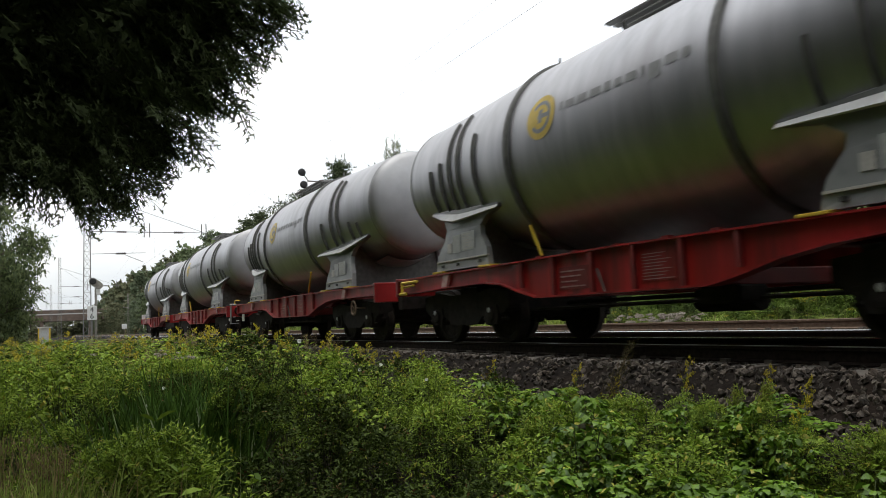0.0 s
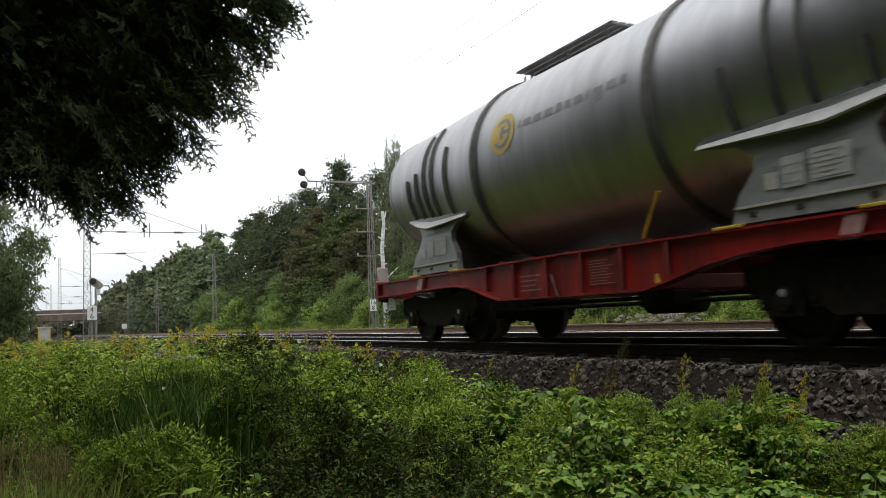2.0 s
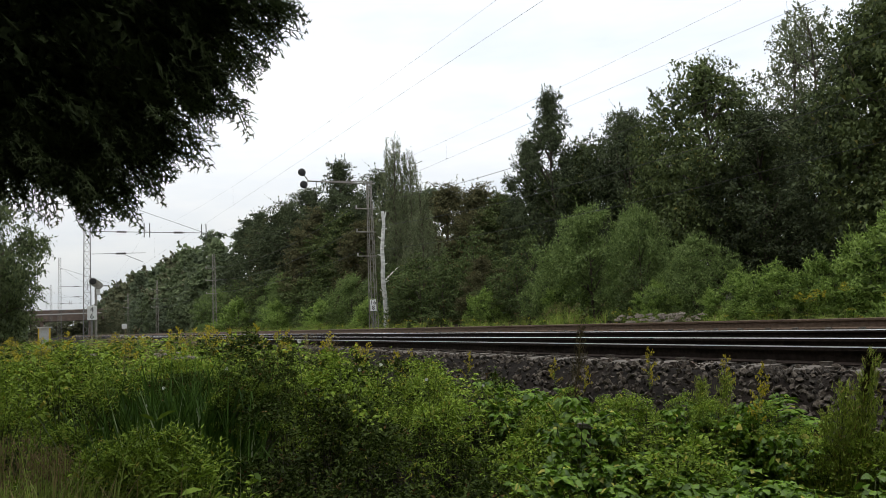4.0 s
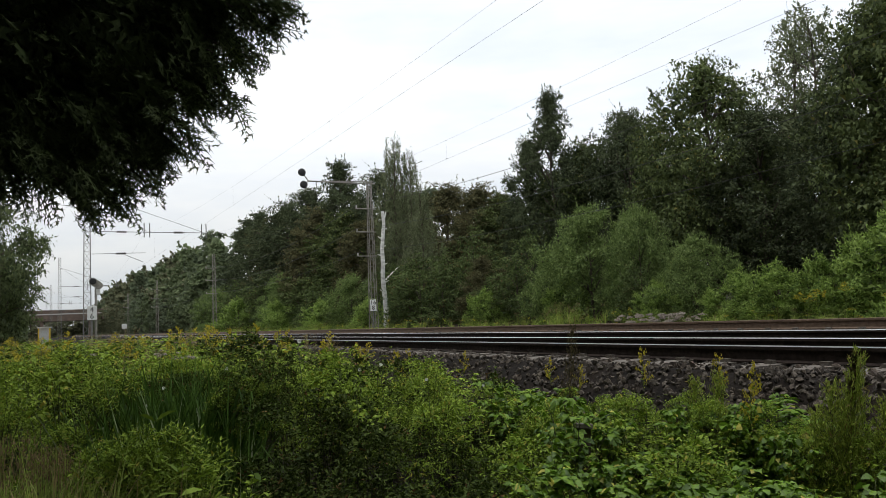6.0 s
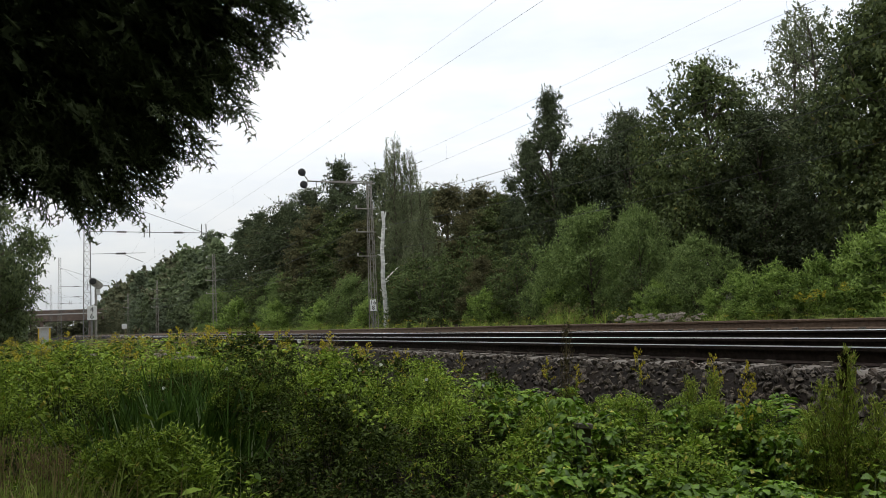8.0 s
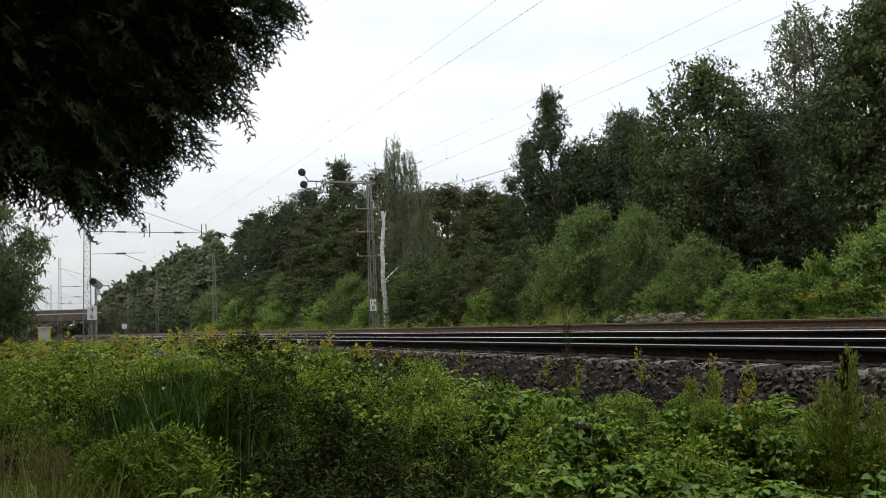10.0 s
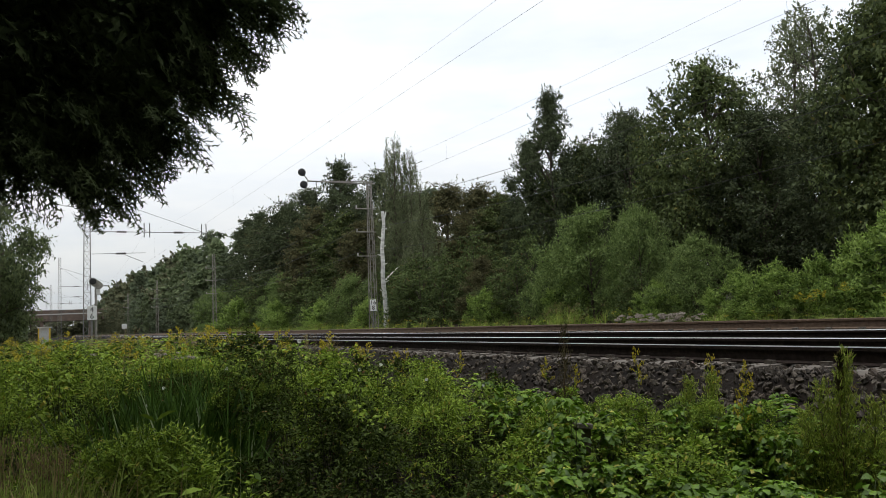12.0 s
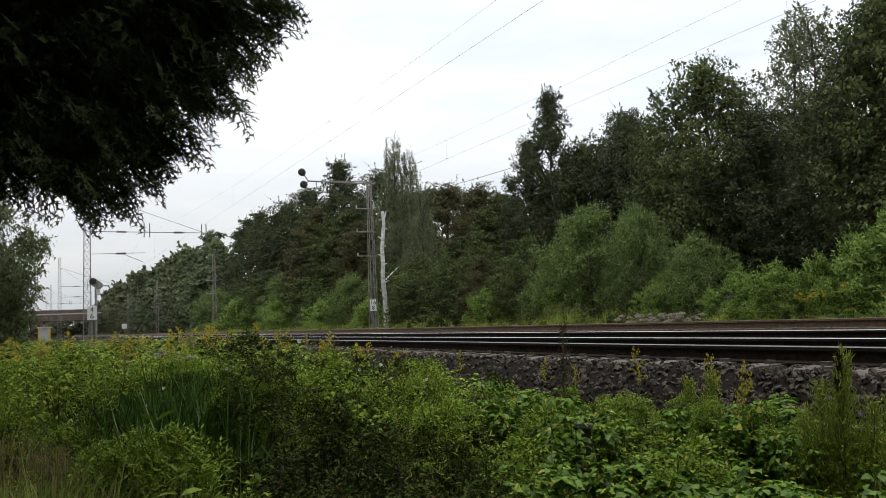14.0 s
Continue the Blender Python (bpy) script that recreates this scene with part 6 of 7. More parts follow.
def bramble(seed, n=70, length=0.085, width=0.062):
    """A sprawling mound of broad leaves on arching canes."""
    r = np.random.default_rng(seed)
    stems, P, A, N = [], [], [], []
    for c in range(7):
        a = r.uniform(0, 6.28)
        reach, top = r.uniform(0.12, 0.42), r.uniform(0.72, 1.0)
        pts = [np.array([math.cos(a) * reach * q, math.sin(a) * reach * q, top * math.sin(min(1.75, 1.9 * q))]) for q in (0, 0.3, 0.6, 0.85, 1.0)]
        stems.append(pts)
        for i in range(n // 7):
            t = r.uniform(0.25, 1.0)
            k = min(3, int(t * 4))
            q = pts[k] + (pts[k + 1] - pts[k]) * (t * 4 - k)
            b = r.uniform(0, 6.28)
            out = np.array([math.cos(b), math.sin(b), 0])
            q = q + out * r.uniform(0.02, 0.06) + UP * r.uniform(0, 0.03)
            for turn in (-0.9, 0, 0.9):
                P.append(q)
                A.append((math.cos(b + turn), math.sin(b + turn), r.uniform(-0.25, 0.35)))
                N.append(UP + 0.45 * r.normal(size=3))
    P, A, N = np.array(P), np.array(A), np.array(N)
    ln = length * r.uniform(0.55, 1.15, len(P))
    return tubes(stems, [0.005] * 7, [0.002] * 7, 4), leaf_cards(P, A, N, ln, ln * width / length, 0.3, r), None


def tuft(seed, n=42, reach=0.35, width=0.008, seedy=False):
    """A tuft of arching grass, some with seed heads."""
    r = np.random.default_rng(seed)
    ch, heads = [], []
    for i in range(n):
        a = r.uniform(0, 6.28)
        h, out = r.uniform(0.45, 1.0), reach * r.uniform(0.15, 1.0)
        o = np.array([math.cos(a), math.sin(a), 0])
        root = o * r.uniform(0, 0.07)
        pts = [root + o * out * q * q + UP * h * (q - 0.28 * q ** 3 * out / reach) for q in (0, 0.35, 0.65, 0.85, 1.0)]
        ch.append(strip(pts, width * np.array([1, 1, 0.8, 0.5, 0.08]), (-math.sin(a), math.cos(a), 0)))
        if seedy and i % 3 == 0:
            top = root + UP * 1.0 + o * 0.08 * r.uniform(0.2, 1)
            ch.append(strip([root, (root + top) / 2 + o * 0.01, top], np.array([0.003, 0.003, 0.002]), (-math.sin(a), math.cos(a), 0)))
            for k in range(22):
                heads.append((top - UP * r.uniform(0, 0.16) + 0.014 * r.normal(size=3), unit(UP + 0.6 * r.normal(size=3))))
    fl = None
    if heads:
        P, A = np.array([h[0] for h in heads]), np.array([h[1] for h in heads])
        fl = leaf_tris(P, A, r.normal(size=P.shape), 0.022, 0.006, r)
    return None, joined(ch), fl


def reed(seed, n=30, width=0.021):
    r = np.random.default_rng(seed)
    ch = []
    for i in range(n):
        a = r.uniform(0, 6.28)
        h, out = r.uniform(0.65, 1.0), r.uniform(0.05, 0.42)
        o = np.array([math.cos(a), math.sin(a), 0])
        root = np.array([r.uniform(-0.16, 0.16), r.uniform(-0.16, 0.16), 0])
        fold = r.uniform() < 0.5
        pts = [root, root + o * out * 0.15 + UP * h * 0.4, root + o * out * 0.5 + UP * h * 0.78, root + o * out + UP * h * (0.72 if fold else 1.0)]
        if fold:
            pts.insert(3, root + o * out * 0.7 + UP * h * 0.86)
        w = width * r.uniform(0.7, 1.2)
        ws = np.array([1, 1.1, 0.8, 0.5, 0.05] if fold else [1, 1.1, 0.75, 0.05]) * w
        b = r.uniform(0, 6.28)
        ch.append(strip(pts, ws, (math.cos(b), math.sin(b), 0)))
    return None, joined(ch), None


def goldenrod(seed, bloom=True):
    r = np.random.default_rng(seed)
    bend = r.normal(0, 0.05, 2)
    spine = lambda t: np.array([bend[0] * t * t, bend[1] * t * t, t])
    n = 46
    t = r.uniform(0.15, 0.9, n)
    P = np.array([spine(q) for q in t])
    a = r.uniform(0, 6.28, n)
    A = np.stack([np.cos(a), np.sin(a), r.uniform(0.1, 0.9, n)], 1)
    lv = leaf_cards(P, A, UP + 0.3 * r.normal(size=P.shape), 0.085 * (1.15 - 0.7 * t), 0.014, 0.25, r)
    stems, F = [[spine(q) for q in (0, 0.5, 1.0)]], []
    for k in range(11):
        q = 0.78 + 0.22 * k / 10
        b = r.uniform(0, 6.28)
        ln = 0.10 * (1.25 - (q - 0.78) / 0.22) + 0.02
        o = np.array([math.cos(b), math.sin(b), 0])
        pts = [spine(q), spine(q) + o * ln * 0.6 + UP * ln * 0.5, spine(q) + o * ln + UP * ln * 0.45]
        stems.append(pts)
        for i in range(20):
            s = r.uniform(0.2, 1.0)
            F.append(pts[0] * (1 - s) ** 2 + 2 * s * (1 - s) * pts[1] + s * s * pts[2] + 0.007 * r.normal(size=3) + UP * 0.006)
    F = np.array(F)
    fl = leaf_tris(F, r.normal(size=F.shape) + UP, r.normal(size=F.shape), 0.014, 0.013, r)
    return tubes(stems, [0.004] + [0.0015] * 11, [0.002] + [0.001] * 11, 4), lv, fl


def feathery(seed, dense=1.0, leaf=0.03):
    """A plume-like weed of fine leaves on steep side shoots."""
    r = np.random.default_rng(seed)
    stems, P, A = [[(0, 0, 0), (0.01, 0, 0.5), (0, 0.01, 1.0)]], [], []
    for i in range(int(30 * dense)):
        t = 0.12 + 0.83 * (i / (30 * dense))
        a = i * 2.4 + r.uniform(-0.3, 0.3)
        ln = 0.30 * (1.05 - t) + 0.05
        o = np.array([math.cos(a), math.sin(a), 0])
        base = np.array([0, 0, t])
        tip = base + o * ln * 0.55 + UP * ln * 0.8
        stems.append([base, (base + tip) / 2 + o * 0.015, tip])
        for k in range(26):
            s = r.uniform(0.1, 1.0)
            P.append(base + (tip - base) * s + 0.012 * r.normal(size=3))
            A.append(o * 0.4 + UP * 0.7 + 0.6 * r.normal(size=3))
    P, A = np.array(P), np.array(A)
    lv = leaf_tris(P, A, r.normal(size=P.shape), leaf * r.uniform(0.6, 1.3, len(P)), leaf * 0.28, r)
    n = len(stems) - 1
    return tubes(stems, [0.005] + [0.0018] * n, [0.002] + [0.0008] * n, 4), lv, None


def mound(seed, lobes=24, per=46, leaf=0.036, slim=0.5, shoots=10, lobe=(0.085, 0.14), lift=0.45):
    """A dense rounded clump of leafy shoots, one metre tall: leaves lie thick on its lobes, dark gaps between."""
    r = np.random.default_rng(seed)
    P, A, N, stems = [], [], [], []
    for c in range(lobes):
        a = c * 2.4 + r.uniform(-0.4, 0.4)
        q = math.sqrt((c + 0.5) / lobes)
        low = r.uniform(0, 0.62) if q > (0.7 if lift < 1 else 0.5) else 0.0
        o = np.array([math.cos(a), math.sin(a), 0])
        heart = o * 0.36 * q + UP * (0.92 - 0.40 * q ** 2.2 - low + 0.05 * r.normal())
        size = r.uniform(*lobe)
        u = unit(r.normal(size=(per, 3)) + UP * lift + o * 0.3)
        P.append(heart + u * size * r.uniform(0.6, 1.1, (per, 1)) * np.array([1, 1, 0.75]))
        A.append(unit(u * 0.5 + 0.7 * r.normal(size=(per, 3)) * np.array([1, 1, 0.5])))
        N.append(u * 0.6 + UP * 0.9 + 0.28 * r.normal(size=(per, 3)))
        stems.append([o * 0.05 + UP * 0.2, o * 0.2 * q + UP * 0.45, heart])
        if c % 9 == 0:
            stems.append([o * 0.10 - UP * 0.95 + 0.05 * r.normal(size=3), o * 0.12 + 0.04 * r.normal(size=3) - UP * 0.3, o * 0.05 + UP * 0.2])
        if c < shoots:
            tip = heart + UP * r.uniform(0.08, 0.17) + o * r.uniform(0, 0.06) + 0.03 * r.normal(size=3)
            stems.append([heart, (heart + tip) / 2, tip])
            for k in range(12):
                b = k * 1.57 + c
                P.append((heart + (tip - heart) * (k // 2 + 1) / 6)[None])
                A.append(np.array([[math.cos(b), math.sin(b), 0.5]]))
                N.append(np.array([[0.2 * math.cos(b), 0, 1.0]]))
    P, A, N = np.concatenate(P), np.concatenate(A), np.concatenate(N)
    ln = leaf * r.uniform(0.6, 1.3, len(P))
    n = len(stems)
    return tubes(stems, [0.0028] * n, [0.0012] * n, 3), leaf_quads(P + unit(A) * ln[:, None] * 0.3, A, N, ln, ln * slim, r), None


# kind: (builder variants, leaf material, flower material, name, label, category)
WEEDS = {
    "nettle": ([forb(20 + k, 24, 0.060, 0.027, 11) for k in range(4)], "herb_dark", None, "nettle", "dark green nettle-like weed with paired toothed leaves", "weed"),
    "bush": ([bush(120 + k, 46, 0.036, 0.019) for k in range(4)], "herb_dark", None, "leafy_bush", "rounded dark green leafy bush among the weeds", "bush"),
    "lightbush": ([bush(140 + k, 36, 0.042, 0.019) for k in range(3)], "herb", None, "leafy_bush", "rounded fresh green leafy bush among the weeds", "bush"),
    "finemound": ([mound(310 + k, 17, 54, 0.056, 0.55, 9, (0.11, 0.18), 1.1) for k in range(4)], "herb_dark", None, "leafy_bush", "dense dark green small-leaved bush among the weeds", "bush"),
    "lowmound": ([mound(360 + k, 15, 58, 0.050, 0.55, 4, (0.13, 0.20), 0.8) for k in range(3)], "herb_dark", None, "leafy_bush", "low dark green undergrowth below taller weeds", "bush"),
    "freshmound": ([mound(320 + k, 28, 62, 0.042, 0.5) for k in range(4)], "herb", None, "leafy_bush", "dense fresh green leafy bush among the weeds", "bush"),
    "narrowmound": ([mound(330 + k, 27, 56, 0.060, 0.24, 16) for k in range(4)], "herb", None, "willowherb", "thick stand of narrow-leaved green weed", "weed"),
    "willowherb": ([forb(30 + k, 34, 0.070, 0.013, 9) for k in range(4)], "herb", None, "willowherb", "upright weed with narrow fresh green leaves", "weed"),
    "bramble": ([bramble(40 + k, 126, 0.078, 0.056) for k in range(4)], "broad", None, "bramble", "sprawling bramble with broad bright green leaves", "bramble"),
    "bindweed": ([bramble(50 + k, 98, 0.042, 0.032) for k in range(3)], "herb", None, "climber_mound", "low mound of climbing weed with mid green leaves", "weed"),
    "grass": ([tuft(60 + k, 46) for k in range(3)], "grass", None, "grass_tuft", "loose tuft of pale green grass", "grass"),
    "seedgrass": ([tuft(70 + k, 34, 0.3, 0.006, True) for k in range(3)], "grass", "seed", "seeding_grass", "grass tuft with tan seed heads", "grass"),
    "drygrass": ([tuft(170 + k, 64, 0.75, 0.009) for k in range(3)], "dry_grass", None, "dry_grass_tuft", "loose tuft of half-dry straw-coloured grass", "grass"),
    "reed": ([reed(80 + k) for k in range(3)], "reed", None, "reed_clump", "clump of dark green sword-shaped reed leaves", "reed"),
    "goldenrod": ([goldenrod(90 + k) for k in range(4)], "herb", "goldenrod", "goldenrod", "goldenrod with a yellow flower plume", "wildflower"),
    "feathery": ([feathery(100 + k, 1.9, 0.034) for k in range(2)], "plume", None, "mugwort", "feathery green weed with steep side shoots", "weed"),
}
MESHES = {}
for kind, (variants, leafm, flowm, *_rest) in WEEDS.items():
    MESHES[kind] = []
    for st, lv, fl in variants:
        MESHES[kind].append((
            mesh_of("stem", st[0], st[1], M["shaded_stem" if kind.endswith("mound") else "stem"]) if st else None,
            mesh_of("leaves", lv[0], lv[1], M[leafm]),
            mesh_of("flowers", fl[0], fl[1], M[flowm]) if fl else None))
# sparser builds of the same weeds for the distance
FAR_BUILDS = {"nettle": [forb(220 + k, 9, 0.13, 0.05, 3) for k in range(2)], "willowherb": [forb(230 + k, 9, 0.15, 0.034, 3) for k in range(2)], "bindweed": [bramble(250 + k, 42, 0.075, 0.055) for k in range(2)],
              "grass": [tuft(260 + k, 20, 0.4, 0.016) for k in range(2)], "seedgrass": [tuft(270 + k, 15, 0.3, 0.012, True) for k in range(2)]}
FAR_WEEDS = {}
COUNT = {}


def weed(kind, x, y, height, turn, wide=None, lean=0.0, single=False):
    """One weed rooted at x, y. Those beyond reach, or past 280 of a kind, are joined into one mass."""
    z0 = ground_z(x, y) - 0.03
    if x > 4.6:
        low, z0 = z0, max(z0, ballast_z(x) - 0.03)
        height = max(height - (z0 - low), 0.2)
    k = int(turn * 1000) % len(MESHES[kind])
    wide = height if wide is None else wide
    m = Matrix.Translation((x, y, z0)) @ Matrix.Rotation(turn, 4, "Z") @ Matrix.Rotation(lean, 4, "X") @ Matrix.Diagonal((wide, wide, height, 1))
    if kind.endswith("mound"):
        # keeps its rounded shape; its stems reach down into the ground
        m = Matrix.Translation((x, y, z0 + height - wide)) @ Matrix.Rotation(turn, 4, "Z") @ Matrix.Diagonal((wide, wide, wide, 1))
    COUNT[kind] = COUNT.get(kind, 0) + 1
    name, label, category = WEEDS[kind][3:]
    if single or (math.hypot(x, y) < 9.5 and COUNT[kind] < 280):
        t = thing(name, label, category, m, "weeds by the railway")
        for part_name, me in zip(("stem", "foliage", "plume"), MESHES[kind][k]):
            if me:
                tagged(part(part_name, me, None, t), kind="stuff")
        return t
    builds = FAR_BUILDS.get(kind, WEEDS[kind][0])
    variant = builds[k % len(builds)]
    mm = np.array(m)
    for slot, chunk in enumerate(variant):
        if chunk is not None and not (slot == 0 and kind not in ("goldenrod", "feathery")):
            v = np.asarray(chunk[0], float)
            f = np.asarray(chunk[1])
            if f.shape[1] == 4:
                f = np.concatenate([f[:, [0, 1, 2]], f[:, [0, 2, 3]]])
            FAR_WEEDS.setdefault((kind, slot), []).append((v @ mm[:3, :3].T + mm[:3, 3], f))
    return None


scatter = random.Random(11)


def hole(x, y):
    """The shaded hollow in front of the reeds."""
    a, d = math.degrees(math.atan2(x, y)), math.hypot(x, y)
    return (9.6 < a < 14.6 and 3.7 < d < 5.6) or (4.6 < a < 14.4 and 4.75 < d < 6.2)


def choose(a, d, own):
    q = 0.75 * own + 0.25 * scatter.random()
    if d > 9.5:
        return "willowherb" if q < 0.40 else "bindweed" if q < 0.54 else "nettle" if q < 0.66 else "seedgrass" if q < 0.74 else "goldenrod" if q < 0.88 else "grass"
    if a < 9 and d < 4.6:
        return "drygrass" if q < 0.5 else "grass"
    if a < 14 and d < 4.4:
        return "grass" if q < 0.6 or d < 3.3 else "willowherb"
    if a < 14:
        return "willowherb" if q < 0.5 else "bindweed" if q < 0.8 else "nettle" if q < 0.9 else "grass"
    if a < 31:
        if d < 3.4:
            return "grass" if d < 2.8 else "nettle" if q < 0.6 else "willowherb" if q < 0.8 else "bindweed"
        return "nettle" if q < 0.35 else "bindweed" if q < 0.7 else "willowherb"
    if d < 4.2:
        return "bramble" if q < 0.7 else "bindweed" if q < 0.88 else "willowherb"
    return "bindweed" if q < 0.36 else "bramble" if q < 0.56 else "willowherb" if q < 0.78 else "nettle" if q < 0.9 else "grass"


d = 1.9
while d < 48:
    step = (0.235 if d < 6.5 else 0.27) if d < 9 else 0.29 + 0.030 * (d - 9)
    a = -7.0
    while a < 63:
        aa = math.radians(a + scatter.uniform(-0.4, 0.4) * math.degrees(step / d))
        dd = d + scatter.uniform(-0.45, 0.45) * step
        x, y = dd * math.sin(aa), dd * math.cos(aa)
        a += math.degrees(step / d)
        limit = 4.7 + 0.12 * noise.noise((y * 0.8, 2, 0)) if y < 16 else 5.0
        if x > limit or x < -6 or (hole(x, y) and scatter.random() < 0.98):
            continue
        deg = math.degrees(aa)
        if dd < 7.5 and not (deg < 8 and dd < 4.8) and (clump(x, y)[0] > 0.29 and deg < 35 or scatter.random() < (0.985 if 12 < deg < 33 and dd < 5.4 else 0.84 if 9 < deg < 34 else 0.25 if deg > 34 else 0.45 if dd > 4.6 else 0.15)):
            continue
        kind = choose(math.degrees(aa), dd, clump(x, y)[1][1] if dd < 9 else scatter.random())
        h = canopy_z(x, y) - ground_z(x, y)
        h *= scatter.uniform(0.80, 1.05)
        if kind in ("goldenrod", "seedgrass"):
            h *= 1.08
        wide = {"bramble": 0.95, "bindweed": 0.95}.get(kind, 1.0) * (1.0 if dd < 9 else 1.0 + 0.05 * (dd - 9))
        weed(kind, x, y, max(h, 0.25), scatter.uniform(0, 6.28), wide, scatter.uniform(-0.1, 0.1))
    d += step

# dense mounds that fill the clumps
def mound_kind(deg, d, own):
    if deg < 9 and d < 4.6:
        return "drygrass" if own < 0.5 else "grass"
    if deg < 13.5:
        return "freshmound" if own < 0.45 else "narrowmound" if own < 0.85 else "finemound"
    if deg < 33:
        if d < 5.4:
            return "finemound"
        return "freshmound" if own < 0.4 else "finemound" if own < 0.7 else "narrowmound"
    if d < 4.6:
        return "bramble" if own < 0.72 else "freshmound"
    return "bramble" if own < 0.4 else "freshmound" if own < 0.75 else "narrowmound"


for i in range(-2, 7):
    for j in range(2, 12):
        q = random.Random(i * 733 + j * 9176 + 5)
        hx, hy = (i + q.uniform(0.1, 0.9)) * CLUMP, (j + q.uniform(0.1, 0.9)) * CLUMP
        own = (q.random(), q.random())
        for k in range(3):
            x, y = (hx, hy) if k == 0 else (hx + scatter.uniform(-0.3, 0.3), hy + scatter.uniform(-0.3, 0.3))
            d, deg = math.hypot(x, y), math.degrees(math.atan2(x, y))
            if (14 < deg < 33 and d < 6.0 and (k == 2 or (k == 1 and own[0] < 0.6))) or (deg < 9 and d > 4.6 and k == 2):
                continue
            if not (2.0 < d < 8.6 and -5 < deg < 62) or x > 4.8 or hole(x, y):
                continue
            top = (canopy_z(x, y) if k == 0 else canopy_z(hx, hy) - scatter.uniform(0.12, 0.35))
            weed(mound_kind(deg, d, own[1]), x, y, top - ground_z(x, y), scatter.uniform(0, 6.28), scatter.uniform(0.72, 0.95) * (1.0 if k == 0 else 0.75) * (0.82 if 14.5 < deg < 32 and d < 5.4 else 1.0))

# half-dry grass that fills the near corner of the bank
for i in range(190):
    a, dd = math.radians(scatter.triangular(-5, 10.5, 2)), scatter.uniform(2.3, 4.8)
    x, y = dd * math.sin(a), dd * math.cos(a)
    weed(scatter.choice(("drygrass", "drygrass", "drygrass", "grass", "grass")), x, y, max(0.3, canopy_z(x, y) - ground_z(x, y) + scatter.uniform(-0.12, 0.10)), scatter.uniform(0, 6.28), scatter.uniform(0.9, 1.4), scatter.uniform(-0.3, 0.3))
for i in range(60):
    a, dd = math.radians(scatter.uniform(6, 14)), scatter.uniform(3.0, 4.4)
    x, y = dd * math.sin(a), dd * math.cos(a)
    weed("grass" if dd < 3.6 else scatter.choice(("grass", "willowherb")), x, y, max(0.3, canopy_z(x, y) - ground_z(x, y) + scatter.uniform(-0.10, 0.06)), scatter.uniform(0, 6.28), scatter.uniform(0.8, 1.1), scatter.uniform(-0.2, 0.2))

# fresh green mounds before the reeds
for i in range(16):
    deg = 4.5 + 9.0 * i / 15
    dd = (4.25 if deg < 8.8 else 3.35) + scatter.uniform(-0.12, 0.12)
    x, y = dd * math.sin(math.radians(deg)), dd * math.cos(math.radians(deg))
    weed(("narrowmound", "freshmound", "narrowmound")[i % 3], x, y, (-0.12 if deg < 8.8 else -0.36) + scatter.uniform(-0.06, 0.05) - ground_z(x, y), i * 1.9, scatter.uniform(0.5, 0.66))

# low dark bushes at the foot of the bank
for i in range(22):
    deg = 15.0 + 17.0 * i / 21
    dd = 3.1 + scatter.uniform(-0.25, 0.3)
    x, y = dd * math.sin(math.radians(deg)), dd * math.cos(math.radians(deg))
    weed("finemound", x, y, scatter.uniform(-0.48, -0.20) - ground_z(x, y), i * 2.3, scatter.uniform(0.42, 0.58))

# leafy lumps that lean over the hollow and shade it
for i in range(16):
    deg, dd = (12.0 + 0.5 * (i % 8), 5.35 + 0.55 * (i // 8) + scatter.uniform(-0.1, 0.1))
    x, y = dd * math.sin(math.radians(deg)), dd * math.cos(math.radians(deg))
    weed("freshmound" if i % 3 == 0 else "finemound", x, y, scatter.uniform(0.06, 0.17) - ground_z(x, y), i * 1.7, scatter.uniform(0.30, 0.40))

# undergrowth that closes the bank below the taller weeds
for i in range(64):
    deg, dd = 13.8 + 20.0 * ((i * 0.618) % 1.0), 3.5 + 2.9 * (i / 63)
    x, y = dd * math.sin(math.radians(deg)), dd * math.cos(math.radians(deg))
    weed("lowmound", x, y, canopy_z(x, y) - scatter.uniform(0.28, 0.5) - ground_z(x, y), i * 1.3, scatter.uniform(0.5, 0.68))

# dark bushes added behind the reeds; their tone stands in for the hollow's shade
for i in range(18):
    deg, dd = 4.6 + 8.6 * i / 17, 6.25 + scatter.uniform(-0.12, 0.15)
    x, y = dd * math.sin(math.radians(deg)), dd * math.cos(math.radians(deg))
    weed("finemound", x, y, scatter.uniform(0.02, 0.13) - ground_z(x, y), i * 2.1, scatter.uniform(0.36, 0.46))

# leafy weeds that creep up the foot of the ballast
for i in range(26):
    y = 3.0 + 2.7 * i / 25 + scatter.uniform(-0.06, 0.06)
    x = 4.42 + scatter.uniform(-0.16, 0.14)
    kind = ("freshmound", "bindweed", "narrowmound", "bramble", "freshmound")[i % 5]
    weed(kind, x, y, (-0.27 if y > 3.5 else -0.40) + scatter.uniform(-0.10, 0.07) - ground_z(x, y), i * 1.7, scatter.uniform(0.30, 0.42) if kind.endswith("mound") else 0.62)

# broad-leaved brambles at the near end of the bank
for i in range(14):
    deg, dd = 47.5 + 11.0 * ((i * 0.618) % 1.0), 3.3 + 1.2 * (i / 13)
    x, y = dd * math.sin(math.radians(deg)), dd * math.cos(math.radians(deg))
    weed("bramble", x, y, -0.52 + 0.06 * dd / 4 + scatter.uniform(-0.06, 0.05) - ground_z(x, y), i * 1.9, 0.8)

